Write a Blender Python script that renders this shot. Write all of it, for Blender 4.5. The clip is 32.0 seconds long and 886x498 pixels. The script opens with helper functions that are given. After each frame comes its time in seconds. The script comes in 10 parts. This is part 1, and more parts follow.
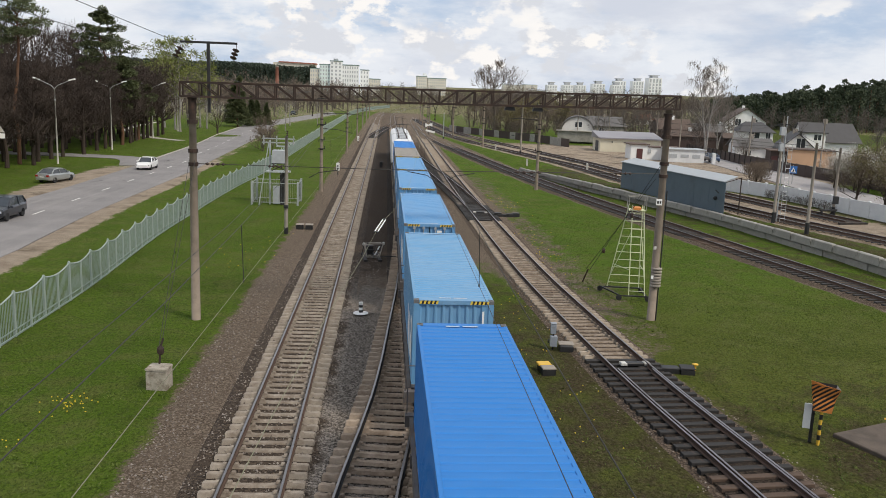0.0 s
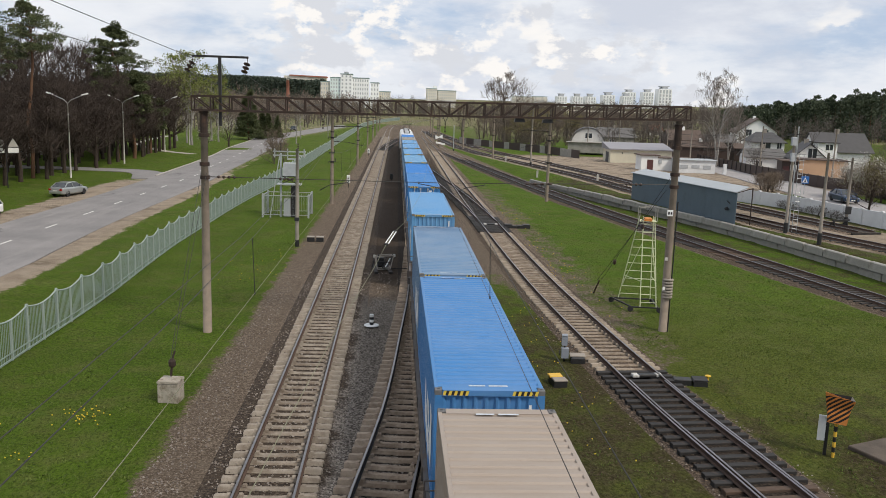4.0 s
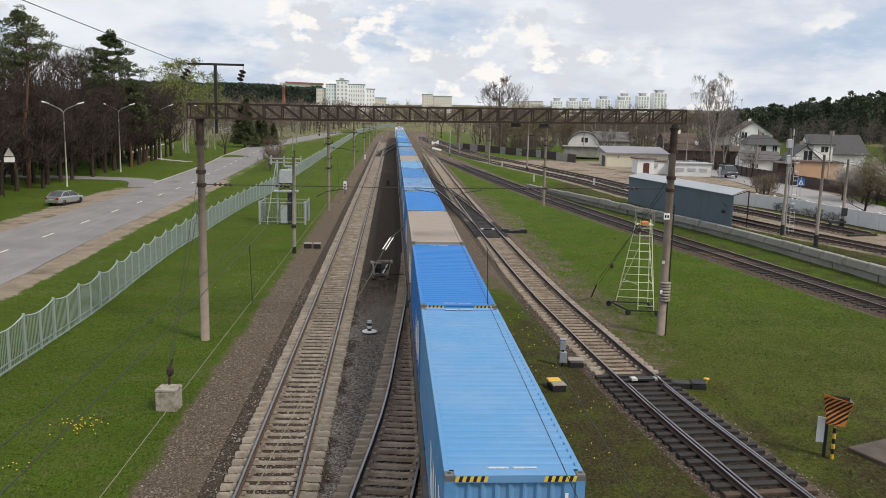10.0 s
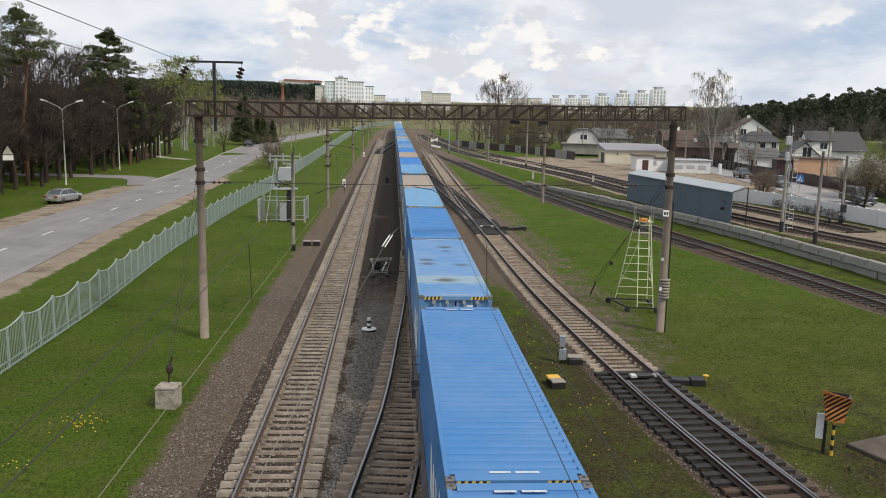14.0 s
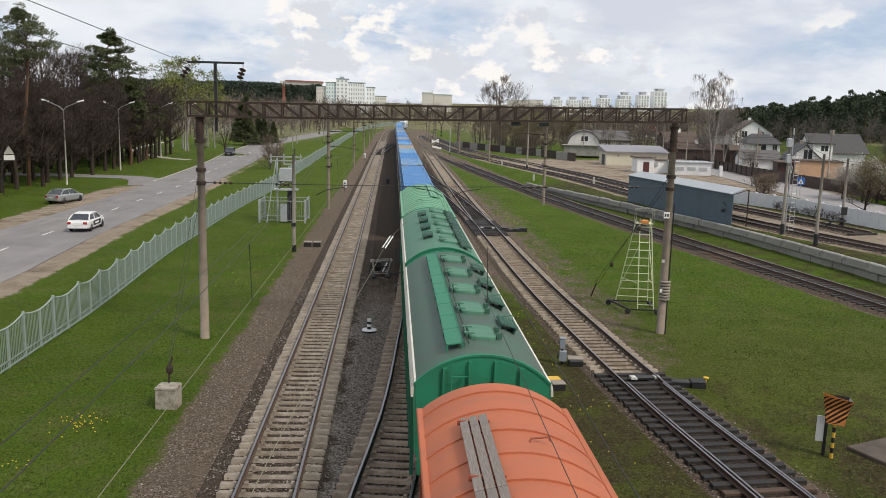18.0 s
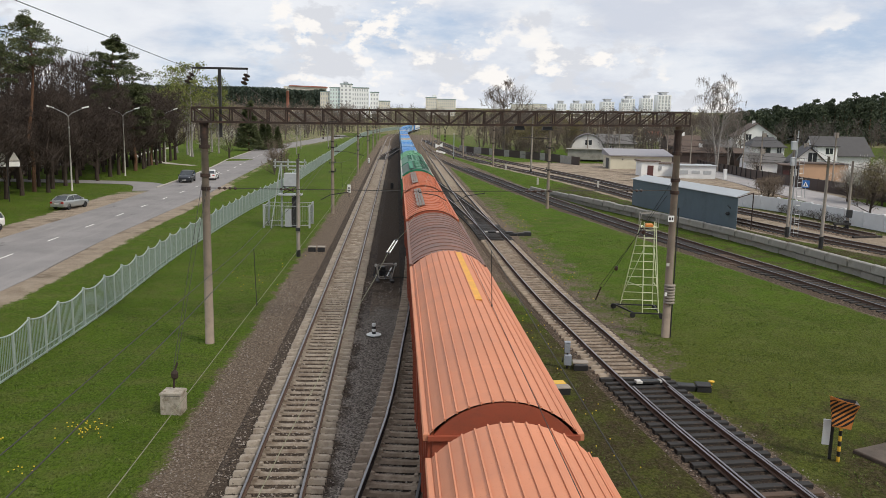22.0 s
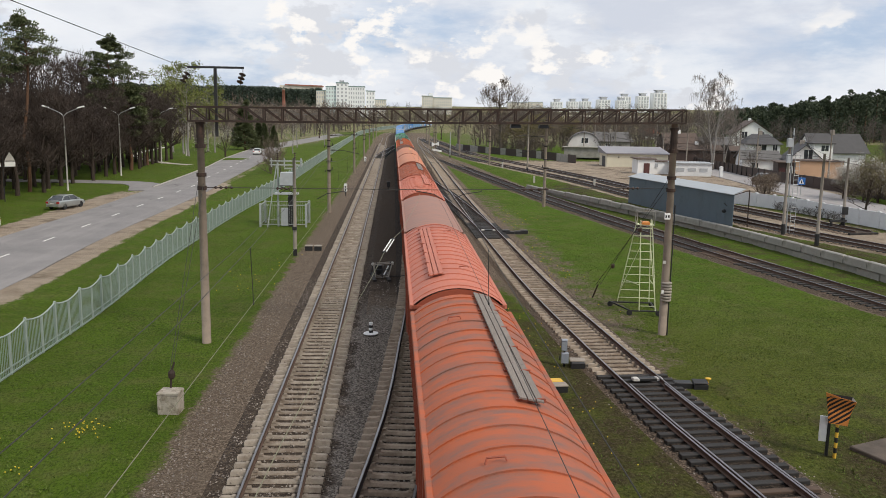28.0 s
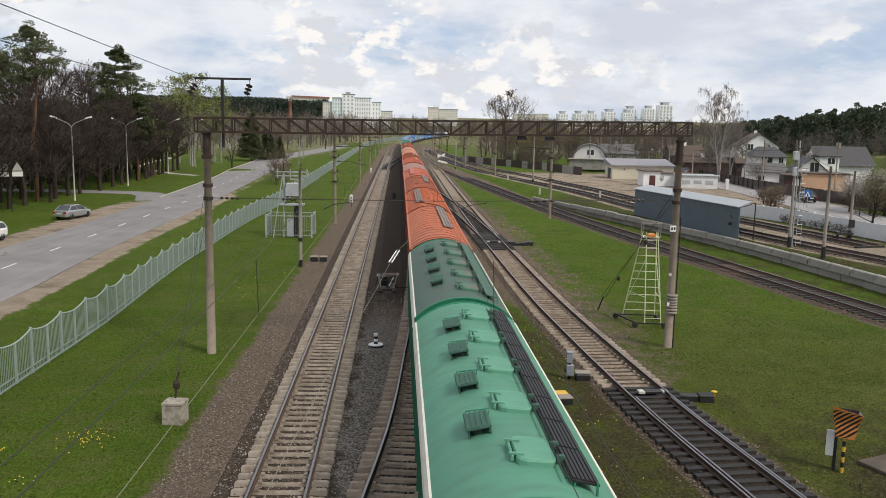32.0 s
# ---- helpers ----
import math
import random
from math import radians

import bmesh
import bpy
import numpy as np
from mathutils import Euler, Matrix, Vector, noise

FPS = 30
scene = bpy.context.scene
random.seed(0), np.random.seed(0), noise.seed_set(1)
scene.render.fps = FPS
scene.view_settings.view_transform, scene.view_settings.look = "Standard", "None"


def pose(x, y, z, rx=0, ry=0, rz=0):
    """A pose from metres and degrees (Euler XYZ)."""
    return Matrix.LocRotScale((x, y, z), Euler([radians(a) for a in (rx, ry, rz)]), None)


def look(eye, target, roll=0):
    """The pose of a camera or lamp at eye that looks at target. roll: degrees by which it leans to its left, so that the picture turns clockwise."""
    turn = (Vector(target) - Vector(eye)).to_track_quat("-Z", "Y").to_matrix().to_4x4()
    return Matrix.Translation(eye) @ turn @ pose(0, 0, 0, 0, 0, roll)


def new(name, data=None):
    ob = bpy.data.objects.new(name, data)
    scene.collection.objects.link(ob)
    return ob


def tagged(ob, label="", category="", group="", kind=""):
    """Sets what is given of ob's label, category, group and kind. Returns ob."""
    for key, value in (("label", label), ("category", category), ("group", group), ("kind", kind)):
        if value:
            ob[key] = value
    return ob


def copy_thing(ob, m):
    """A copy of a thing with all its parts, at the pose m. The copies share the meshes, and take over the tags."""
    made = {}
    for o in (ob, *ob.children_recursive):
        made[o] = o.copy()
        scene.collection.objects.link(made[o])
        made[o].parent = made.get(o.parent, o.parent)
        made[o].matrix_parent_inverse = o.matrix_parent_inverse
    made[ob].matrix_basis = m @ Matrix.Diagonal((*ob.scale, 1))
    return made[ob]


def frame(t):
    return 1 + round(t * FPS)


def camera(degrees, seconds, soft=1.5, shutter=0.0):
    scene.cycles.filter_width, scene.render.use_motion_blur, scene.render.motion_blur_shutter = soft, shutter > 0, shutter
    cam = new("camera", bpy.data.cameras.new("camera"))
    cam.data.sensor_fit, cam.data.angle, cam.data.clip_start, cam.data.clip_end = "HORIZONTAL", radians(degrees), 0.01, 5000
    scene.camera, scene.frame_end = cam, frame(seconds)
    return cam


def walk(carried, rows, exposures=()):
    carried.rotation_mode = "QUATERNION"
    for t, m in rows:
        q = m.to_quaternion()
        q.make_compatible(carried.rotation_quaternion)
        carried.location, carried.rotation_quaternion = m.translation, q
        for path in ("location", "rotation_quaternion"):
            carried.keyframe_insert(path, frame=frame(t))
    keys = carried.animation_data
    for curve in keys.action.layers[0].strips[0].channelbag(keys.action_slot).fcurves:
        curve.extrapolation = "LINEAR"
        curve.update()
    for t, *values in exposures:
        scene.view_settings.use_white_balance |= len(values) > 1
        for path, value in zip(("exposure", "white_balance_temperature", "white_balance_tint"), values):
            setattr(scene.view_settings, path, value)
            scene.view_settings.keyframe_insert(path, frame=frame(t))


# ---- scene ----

# ---- camera: held by hand on a footbridge, 10.14 m over the rails ----
EYE = Vector((0.0, 0.0, 10.139))
SECONDS = 32.0


def aim(yaw, pitch, roll):
    """Camera pose: degrees to the right of the tracks, below the level, and of lean."""
    a, b = radians(yaw), radians(pitch)
    way = Vector((math.sin(a) * math.cos(b), math.cos(a) * math.cos(b), -math.sin(b)))
    return look(EYE, EYE + way * 10.0, roll)


cam = camera(56.435, SECONDS, soft=0.75, shutter=0.0)
walk(cam, [
    (0, aim(4.200, 10.655, 2.187)),
    (0.5, aim(3.961, 10.485, 2.161)),
    (1, aim(3.702, 10.393, 2.159)),
    (1.5, aim(3.534, 10.345, 2.180)),
    (2, aim(3.492, 10.240, 2.192)),
    (2.5, aim(3.409, 10.112, 2.120)),
    (3, aim(3.359, 10.010, 2.035)),
    (3.5, aim(3.347, 9.927, 1.911)),
    (5.5, aim(3.626, 9.726, 1.652)),
    (6, aim(3.587, 9.681, 1.604)),
    (6.5, aim(3.492, 9.632, 1.565)),
    (7, aim(3.448, 9.610, 1.509)),
    (7.5, aim(3.396, 9.557, 1.477)),
    (8, aim(3.373, 9.479, 1.397)),
    (8.5, aim(3.381, 9.410, 1.342)),
    (9, aim(3.438, 9.408, 1.352)),
    (9.5, aim(3.553, 9.445, 1.321)),
    (10, aim(3.610, 9.480, 1.315)),
    (10.5, aim(3.735, 9.494, 1.306)),
    (11, aim(3.703, 9.547, 1.273)),
    (11.5, aim(3.700, 9.593, 1.234)),
    (12, aim(3.675, 9.604, 1.233)),
    (12.5, aim(3.666, 9.604, 1.217)),
    (13, aim(3.685, 9.604, 1.235)),
    (13.5, aim(3.665, 9.636, 1.254)),
    (14, aim(3.666, 9.662, 1.216)),
    (14.5, aim(3.639, 9.684, 1.161)),
    (16.5, aim(3.753, 9.710, 1.179)),
    (17, aim(3.725, 9.661, 1.230)),
    (17.5, aim(3.679, 9.623, 1.358)),
    (18, aim(3.626, 9.579, 1.398)),
    (18.5, aim(3.564, 9.565, 1.430)),
    (19, aim(3.468, 9.467, 1.309)),
    (19.5, aim(3.405, 9.369, 1.273)),
    (20, aim(3.328, 9.286, 1.305)),
    (20.5, aim(3.300, 9.267, 1.228)),
    (21, aim(3.264, 9.318, 1.231)),
    (21.5, aim(3.282, 9.312, 1.180)),
    (22, aim(3.317, 9.282, 1.121)),
    (22.5, aim(3.379, 9.268, 1.091)),
    (23, aim(3.473, 9.254, 1.100)),
    (23.5, aim(3.489, 9.261, 1.060)),
    (24, aim(3.504, 9.288, 1.052)),
    (24.5, aim(3.542, 9.306, 1.035)),
    (25, aim(3.537, 9.363, 1.022)),
    (25.5, aim(3.532, 9.366, 0.995)),
    (27.5, aim(3.516, 9.399, 0.885)),
    (28, aim(3.548, 9.381, 0.931)),
    (28.5, aim(3.515, 9.332, 0.927)),
    (29, aim(3.419, 9.250, 0.890)),
    (29.5, aim(3.272, 9.103, 0.835)),
    (30, aim(3.197, 8.919, 0.826)),
    (30.5, aim(3.170, 8.819, 0.898)),
    (31, aim(3.149, 8.783, 0.992)),
    (31.5, aim(3.142, 8.714, 1.054)),
    (32, aim(3.160, 8.601, 1.105))])

# ---- light: a bright, half clouded spring sky with a veiled sun ----
SUN_EL, SUN_AZ = radians(48), radians(132)
world = bpy.data.worlds.new("sky")
scene.world = world
world.use_nodes = True
wt = world.node_tree
wn, wl = wt.nodes, wt.links
wn.clear()


sky = wn.new("ShaderNodeTexSky")
sky.sky_type = "NISHITA"
sky.sun_disc = False
sky.sun_elevation, sky.sun_rotation = SUN_EL, SUN_AZ
sky.air_density, sky.dust_density, sky.ozone_density = 1.0, 1.2, 1.5
coord = wn.new("ShaderNodeTexCoord")


def cloud(scale, seed, lo, hi, detail=9.0, rough=0.56, tall=2.1):
    """Cloud cover by direction: soft noise, flattened by tall towards the horizon."""
    flat = wn.new("ShaderNodeVectorMath")
    flat.operation = "MULTIPLY_ADD"
    wl.new(coord.outputs["Generated"], flat.inputs[0])
    flat.inputs[1].default_value = (1.0, 1.0, tall)
    flat.inputs[2].default_value = (seed, seed * 0.7, 0)
    n = wn.new("ShaderNodeTexNoise")
    n.inputs["Scale"].default_value = scale
    n.inputs["Detail"].default_value = detail
    n.inputs["Roughness"].default_value = rough
    wl.new(flat.outputs[0], n.inputs["Vector"])
    r = wn.new("ShaderNodeMapRange")
    r.interpolation_type = "SMOOTHSTEP"
    r.inputs["From Min"].default_value = lo
    r.inputs["From Max"].default_value = hi
    wl.new(n.outputs["Fac"], r.inputs["Value"])
    return r.outputs[0]


def wmix(fac, a, b):
    m = wn.new("ShaderNodeMix")
    m.data_type = "RGBA"
    for sock, c in ((m.inputs["Factor"], fac), (m.inputs["A"], a), (m.inputs["B"], b)):
        if isinstance(c, tuple):
            sock.default_value = (*c, 1)
        elif isinstance(c, float):
            sock.default_value = c
        else:
            wl.new(c, sock)
    return m.outputs["Result"]


def wmul(a, b):
    m = wn.new("ShaderNodeMath")
    m.operation = "MULTIPLY"
    wl.new(a, m.inputs[0])
    wl.new(b, m.inputs[1])
    return m.outputs[0]


blue = wmix(0.82, sky.outputs[0], (5.0, 6.2, 8.2))
grey = wmix(cloud(4.5, 21.7, 0.36, 0.62, 7.0, 0.55, 3.0), (6.6, 7.0, 7.9), (8.9, 9.1, 9.5))
veil = wmix(cloud(3.1, 3.1, 0.36, 0.55, 9.0, 0.58, 3.4), blue, grey)
haze = wmix(cloud(6.0, 30.2, 0.42, 0.66, 8.0, 0.6, 3.0), veil, (8.4, 8.7, 9.2))
bank = cloud(5.2, 14.9, 0.47, 0.60, 4.0, 0.5, 2.6)
under = wmix(wmul(cloud(21.0, 8.34, 0.49, 0.59, 9.0, 0.55, 1.7), bank), haze, (7.2, 7.4, 7.9))
tops = wmix(wmul(cloud(21.0, 8.30, 0.52, 0.61, 9.0, 0.56, 1.7), bank), under, (10.0, 9.7, 9.4))
back = wn.new("ShaderNodeBackground")
back.inputs["Strength"].default_value = 0.098
wl.new(tops, back.inputs["Color"])
wout = wn.new("ShaderNodeOutputWorld")
wl.new(back.outputs[0], wout.inputs["Surface"])

sun_data = bpy.data.lights.new("sun", "SUN")
sun_data.energy, sun_data.angle, sun_data.color = 2.55, radians(12), (1.0, 0.91, 0.78)
sun = new("sun", sun_data)
sun_way = Vector((math.sin(SUN_AZ) * math.cos(SUN_EL), math.cos(SUN_AZ) * math.cos(SUN_EL), math.sin(SUN_EL)))
sun.matrix_basis = look(sun_way * 100, (0, 0, 0))
scene.view_settings.exposure = 0.0

# ---- materials ----
class Shade:
    """A node material under construction: a principled surface and a few helpers."""

    def __init__(self, name, rough=0.8, metal=0.0, spec=0.5):
        self.m = bpy.data.materials.new(name)
        self.m.use_nodes = True
        self.t = self.m.node_tree
        self.n, self.l = self.t.nodes, self.t.links
        self.p = self.n["Principled BSDF"]
        self.p.inputs["Roughness"].default_value = rough
        self.p.inputs["Metallic"].default_value = metal
        self.p.inputs["Specular IOR Level"].default_value = spec
        tc = self.n.new("ShaderNodeTexCoord")
        self.obj = tc.outputs["Object"]

    def stretch(self, s, vec=None):
        k = self.n.new("ShaderNodeVectorMath")
        k.operation = "MULTIPLY"
        self.l.new(vec or self.obj, k.inputs[0])
        k.inputs[1].default_value = s
        return k.outputs[0]

    def noise(self, scale, detail=4.0, rough=0.55, vec=None, lo=0.0, hi=1.0):
        k = self.n.new("ShaderNodeTexNoise")
        k.inputs["Scale"].default_value = scale
        k.inputs["Detail"].default_value = detail
        k.inputs["Roughness"].default_value = rough
        self.l.new(vec or self.obj, k.inputs["Vector"])
        return self.span(k.outputs["Fac"], lo, hi) if (lo, hi) != (0.0, 1.0) else k.outputs["Fac"]

    def voronoi(self, scale, vec=None, out="Distance"):
        k = self.n.new("ShaderNodeTexVoronoi")
        k.inputs["Scale"].default_value = scale
        self.l.new(vec or self.obj, k.inputs["Vector"])
        return k.outputs[out]

    def span(self, v, lo, hi, a=0.0, b=1.0):
        k = self.n.new("ShaderNodeMapRange")
        self.l.new(v, k.inputs["Value"])
        for key, x in (("From Min", lo), ("From Max", hi), ("To Min", a), ("To Max", b)):
            k.inputs[key].default_value = x
        return k.outputs[0]

    def math(self, op, a, b):
        k = self.n.new("ShaderNodeMath")
        k.operation = op
        for sock, x in zip(k.inputs, (a, b)):
            if isinstance(x, (int, float)):
                sock.default_value = x
            else:
                self.l.new(x, sock)
        return k.outputs[0]

    def mix(self, fac, a, b):
        k = self.n.new("ShaderNodeMix")
        k.data_type = "RGBA"
        for sock, x in ((k.inputs["Factor"], fac), (k.inputs["A"], a), (k.inputs["B"], b)):
            if isinstance(x, (int, float)):
                sock.default_value = x
            elif isinstance(x, tuple):
                sock.default_value = (*x, 1)
            else:
                self.l.new(x, sock)
        return k.outputs["Result"]

    def rand(self):
        return self.n.new("ShaderNodeObjectInfo").outputs["Random"]

    def island(self):
        return self.n.new("ShaderNodeNewGeometry").outputs["Random Per Island"]

    def attr(self, name):
        k = self.n.new("ShaderNodeAttribute")
        k.attribute_name = name
        s = self.n.new("ShaderNodeSeparateColor")
        self.l.new(k.outputs["Color"], s.inputs[0])
        return s.outputs

    def rough(self, v, lo, hi):
        self.l.new(self.span(v, 0, 1, lo, hi), self.p.inputs["Roughness"])

    def bump(self, v, strength=0.3, dist=0.02):
        k = self.n.new("ShaderNodeBump")
        k.inputs["Strength"].default_value = strength
        k.inputs["Distance"].default_value = dist
        self.l.new(v, k.inputs["Height"])
        self.l.new(k.outputs[0], self.p.inputs["Normal"])

    def done(self, col):
        if isinstance(col, tuple):
            self.p.inputs["Base Color"].default_value = (*col, 1)
        else:
            self.l.new(col, self.p.inputs["Base Color"])
        return self.m


def times(c, k):
    return tuple(min(1.0, x * k) for x in c)


def plain(name, col, rough=0.7, metal=0.0, var=0.25, scale=3.0, fine=40.0, bump=0.15, dist=0.004, dirt=None, dirt_at=(0.55, 0.75), rand=0.0):
    """A coloured surface with broad mottling, fine grain, some dirt and a little relief."""
    s = Shade(name, rough, metal)
    big, small = s.noise(scale, 5), s.noise(fine, 3)
    c = s.mix(s.span(big, 0.3, 0.7), times(col, 1 - var), times(col, 1 + var * 0.6))
    c = s.mix(s.span(small, 0.35, 0.7, 0, 0.35), c, times(col, 1 - var * 1.4))
    if dirt:
        c = s.mix(s.noise(scale * 0.7, 7, 0.65, None, *dirt_at), c, dirt)
    if rand:
        c = s.mix(s.span(s.rand(), 0, 1, 0, rand), c, times(col, 0.45))
    s.rough(big, max(0.05, rough - 0.1), min(1, rough + 0.1))
    if bump:
        s.bump(small, bump, dist)
    return s.done(c)


def pebbles(s, scale, lo, hi, power=1.6):
    """Colours of small stones, one to a cell."""
    sep = s.n.new("ShaderNodeSeparateColor")
    s.l.new(s.voronoi(scale, None, "Color"), sep.inputs[0])
    return s.mix(s.math("POWER", sep.outputs[0], power), lo, hi)


def ground_mat():
    s = Shade("grass_and_soil", 0.95, 0, 0.08)
    r, g, b = s.attr("cover")[:3]
    fresh, oil, lush = s.attr("tint")[:3]
    broad, mid, fine = s.noise(0.16, 5), s.noise(0.9, 6, 0.62), s.noise(9, 6, 0.7)
    blades = s.noise(46, 4, 0.65, s.stretch((1, 0.55, 1)))
    clump = s.noise(5.5, 7, 0.72)
    dull = s.mix(s.span(broad, 0.3, 0.7), (0.066, 0.078, 0.012), (0.112, 0.118, 0.027))
    keen = s.mix(s.span(broad, 0.3, 0.7), (0.056, 0.112, 0.007), (0.086, 0.160, 0.010))
    grass = s.mix(lush, dull, keen)
    grass = s.mix(s.span(s.noise(0.55, 7, 0.72), 0.48, 0.64, 0, 0.75), grass, (0.122, 0.134, 0.038))
    grass = s.mix(s.span(mid, 0.50, 0.74, 0, 0.55), grass, (0.098, 0.096, 0.028))
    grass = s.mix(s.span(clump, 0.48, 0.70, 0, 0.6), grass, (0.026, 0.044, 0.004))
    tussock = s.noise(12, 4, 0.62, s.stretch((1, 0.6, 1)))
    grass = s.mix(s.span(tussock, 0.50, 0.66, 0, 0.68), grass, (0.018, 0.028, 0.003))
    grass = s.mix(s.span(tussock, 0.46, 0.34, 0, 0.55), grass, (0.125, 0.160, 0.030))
    # shade in the hollows between blades, and paler tips, painted into the colour
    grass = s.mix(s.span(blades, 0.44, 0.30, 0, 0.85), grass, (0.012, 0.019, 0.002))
    grass = s.mix(s.span(blades, 0.54, 0.72, 0, 0.65), grass, (0.150, 0.190, 0.040))
    soil = s.mix(s.span(fine, 0.36, 0.64), (0.030, 0.022, 0.012), (0.105, 0.080, 0.046))
    soil = s.mix(s.span(s.noise(24, 4, 0.65), 0.5, 0.7, 0, 0.7), soil, (0.155, 0.128, 0.085))
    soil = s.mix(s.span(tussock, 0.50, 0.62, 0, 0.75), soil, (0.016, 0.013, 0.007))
    soil = s.mix(s.span(clump, 0.46, 0.58, 0, 0.7), soil, (0.050, 0.056, 0.011))
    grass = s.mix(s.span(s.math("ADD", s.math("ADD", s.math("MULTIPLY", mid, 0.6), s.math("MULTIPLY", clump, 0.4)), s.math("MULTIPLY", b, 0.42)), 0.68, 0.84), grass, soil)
    gravel = pebbles(s, 22, (0.064, 0.049, 0.036), (0.34, 0.275, 0.215))
    gravel = s.mix(s.span(fine, 0.36, 0.62, 0, 0.55), gravel, (0.105, 0.075, 0.052))
    gravel = s.mix(s.span(s.noise(0.5, 6, 0.65), 0.42, 0.7, 0, 0.6), gravel, (0.150, 0.117, 0.088))
    gravel = s.mix(s.span(s.noise(2.5, 5), 0.55, 0.75, 0, 0.45), gravel, (0.19, 0.155, 0.118))
    gravel = s.mix(s.span(s.math("ADD", fresh, s.math("SUBTRACT", mid, 0.5)), 0.4, 0.6), gravel, pebbles(s, 19, (0.060, 0.050, 0.041), (0.36, 0.315, 0.27), 1.3))
    gravel = s.mix(s.span(s.math("ADD", oil, s.math("SUBTRACT", mid, 0.5)), 0.35, 0.75, 0, 0.85), gravel, s.mix(fine, (0.022, 0.016, 0.012), (0.078, 0.058, 0.044)))
    sand = s.mix(s.span(mid, 0.3, 0.7), (0.25, 0.20, 0.15), (0.39, 0.325, 0.255))
    sand = s.mix(s.span(fine, 0.5, 0.7, 0, 0.5), sand, (0.20, 0.15, 0.10))
    sand = s.mix(s.span(s.noise(0.22, 6, 0.65), 0.54, 0.64, 0, 0.75), sand, (0.10, 0.075, 0.052))
    edge = s.math("ADD", s.math("MULTIPLY", s.math("SUBTRACT", mid, 0.5), 0.9), s.math("MULTIPLY", s.math("SUBTRACT", clump, 0.5), 1.0))
    c = s.mix(s.span(s.math("ADD", r, edge), 0.40, 0.60), grass, gravel)
    c = s.mix(s.span(s.math("ADD", g, edge), 0.42, 0.58), c, sand)
    s.bump(s.math("ADD", s.math("MULTIPLY", tussock, 1.3), blades), 0.9, 0.08)
    return s.done(c)


def ballast_mat(name, tone=1.0, fresh_from=None):
    """Crushed stone; fresh_from: the x east of which grey new stone was tipped, up to 47 m out."""
    s = Shade(name, 0.95, 0, 0.25)
    v = s.n.new("ShaderNodeTexVoronoi")
    v.inputs["Scale"].default_value = 19
    s.l.new(s.obj, v.inputs["Vector"])
    c = pebbles(s, 19, times((0.030, 0.021, 0.015), tone), times((0.27, 0.205, 0.152), tone))
    c = s.mix(s.span(s.noise(10, 5, 0.65), 0.36, 0.62, 0, 0.5), c, times((0.075, 0.053, 0.038), tone))
    c = s.mix(s.noise(0.8, 5, 0.6, None, 0.45, 0.85), c, times((0.105, 0.074, 0.050), tone))
    if fresh_from is not None:
        sep = s.n.new("ShaderNodeSeparateXYZ")
        s.l.new(s.obj, sep.inputs[0])
        wobble = s.math("MULTIPLY", s.math("SUBTRACT", s.noise(0.7, 6, 0.65), 0.5), 2.4)
        east = s.span(s.math("ADD", sep.outputs[0], wobble), fresh_from - 0.15, fresh_from + 0.15)
        near = s.span(s.math("ADD", sep.outputs[1], s.math("MULTIPLY", wobble, 5.0)), 47, 39)
        c = s.mix(s.math("MULTIPLY", east, near), c, pebbles(s, 19, (0.060, 0.050, 0.041), (0.36, 0.315, 0.27), 1.3))
    s.bump(v.outputs["Distance"], 0.9, 0.05)
    return s.done(c)


def sleeper_mat(name, col, dirt):
    """Old concrete, cleanest at its ends and grimy between the rails, each one different."""
    s = Shade(name, 0.92, 0, 0.25)
    sep = s.n.new("ShaderNodeSeparateXYZ")
    s.l.new(s.obj, sep.inputs[0])
    inner = s.span(s.math("ABSOLUTE", sep.outputs[0], 0.0), 1.05, 0.55, 0.0, 0.09)
    shift = s.n.new("ShaderNodeVectorMath")
    shift.operation = "ADD"
    s.l.new(s.obj, shift.inputs[0])
    s.l.new(s.math("MULTIPLY", s.rand(), 37.0), shift.inputs[1])
    big, fine = s.noise(3.2, 6, 0.65, shift.outputs[0]), s.noise(42, 3)
    c = s.mix(s.span(big, 0.3, 0.7), times(col, 0.75), times(col, 1.12))
    c = s.mix(s.span(fine, 0.4, 0.7, 0, 0.4), c, times(col, 0.6))
    c = s.mix(s.span(s.rand(), 0, 1, 0, 0.42), c, times(col, 0.5))
    c = s.mix(s.span(s.math("ADD", s.noise(2.1, 7, 0.7, shift.outputs[0]), inner), 0.46, 0.74, 0, 0.9), c, dirt)
    s.bump(fine, 0.5, 0.008)
    return s.done(c)


def rail_top():
    s = Shade("worn_rail_steel", 0.3, 0.85)
    return s.done(s.mix(s.noise(6, 3), (0.17, 0.165, 0.17), (0.27, 0.26, 0.27)))


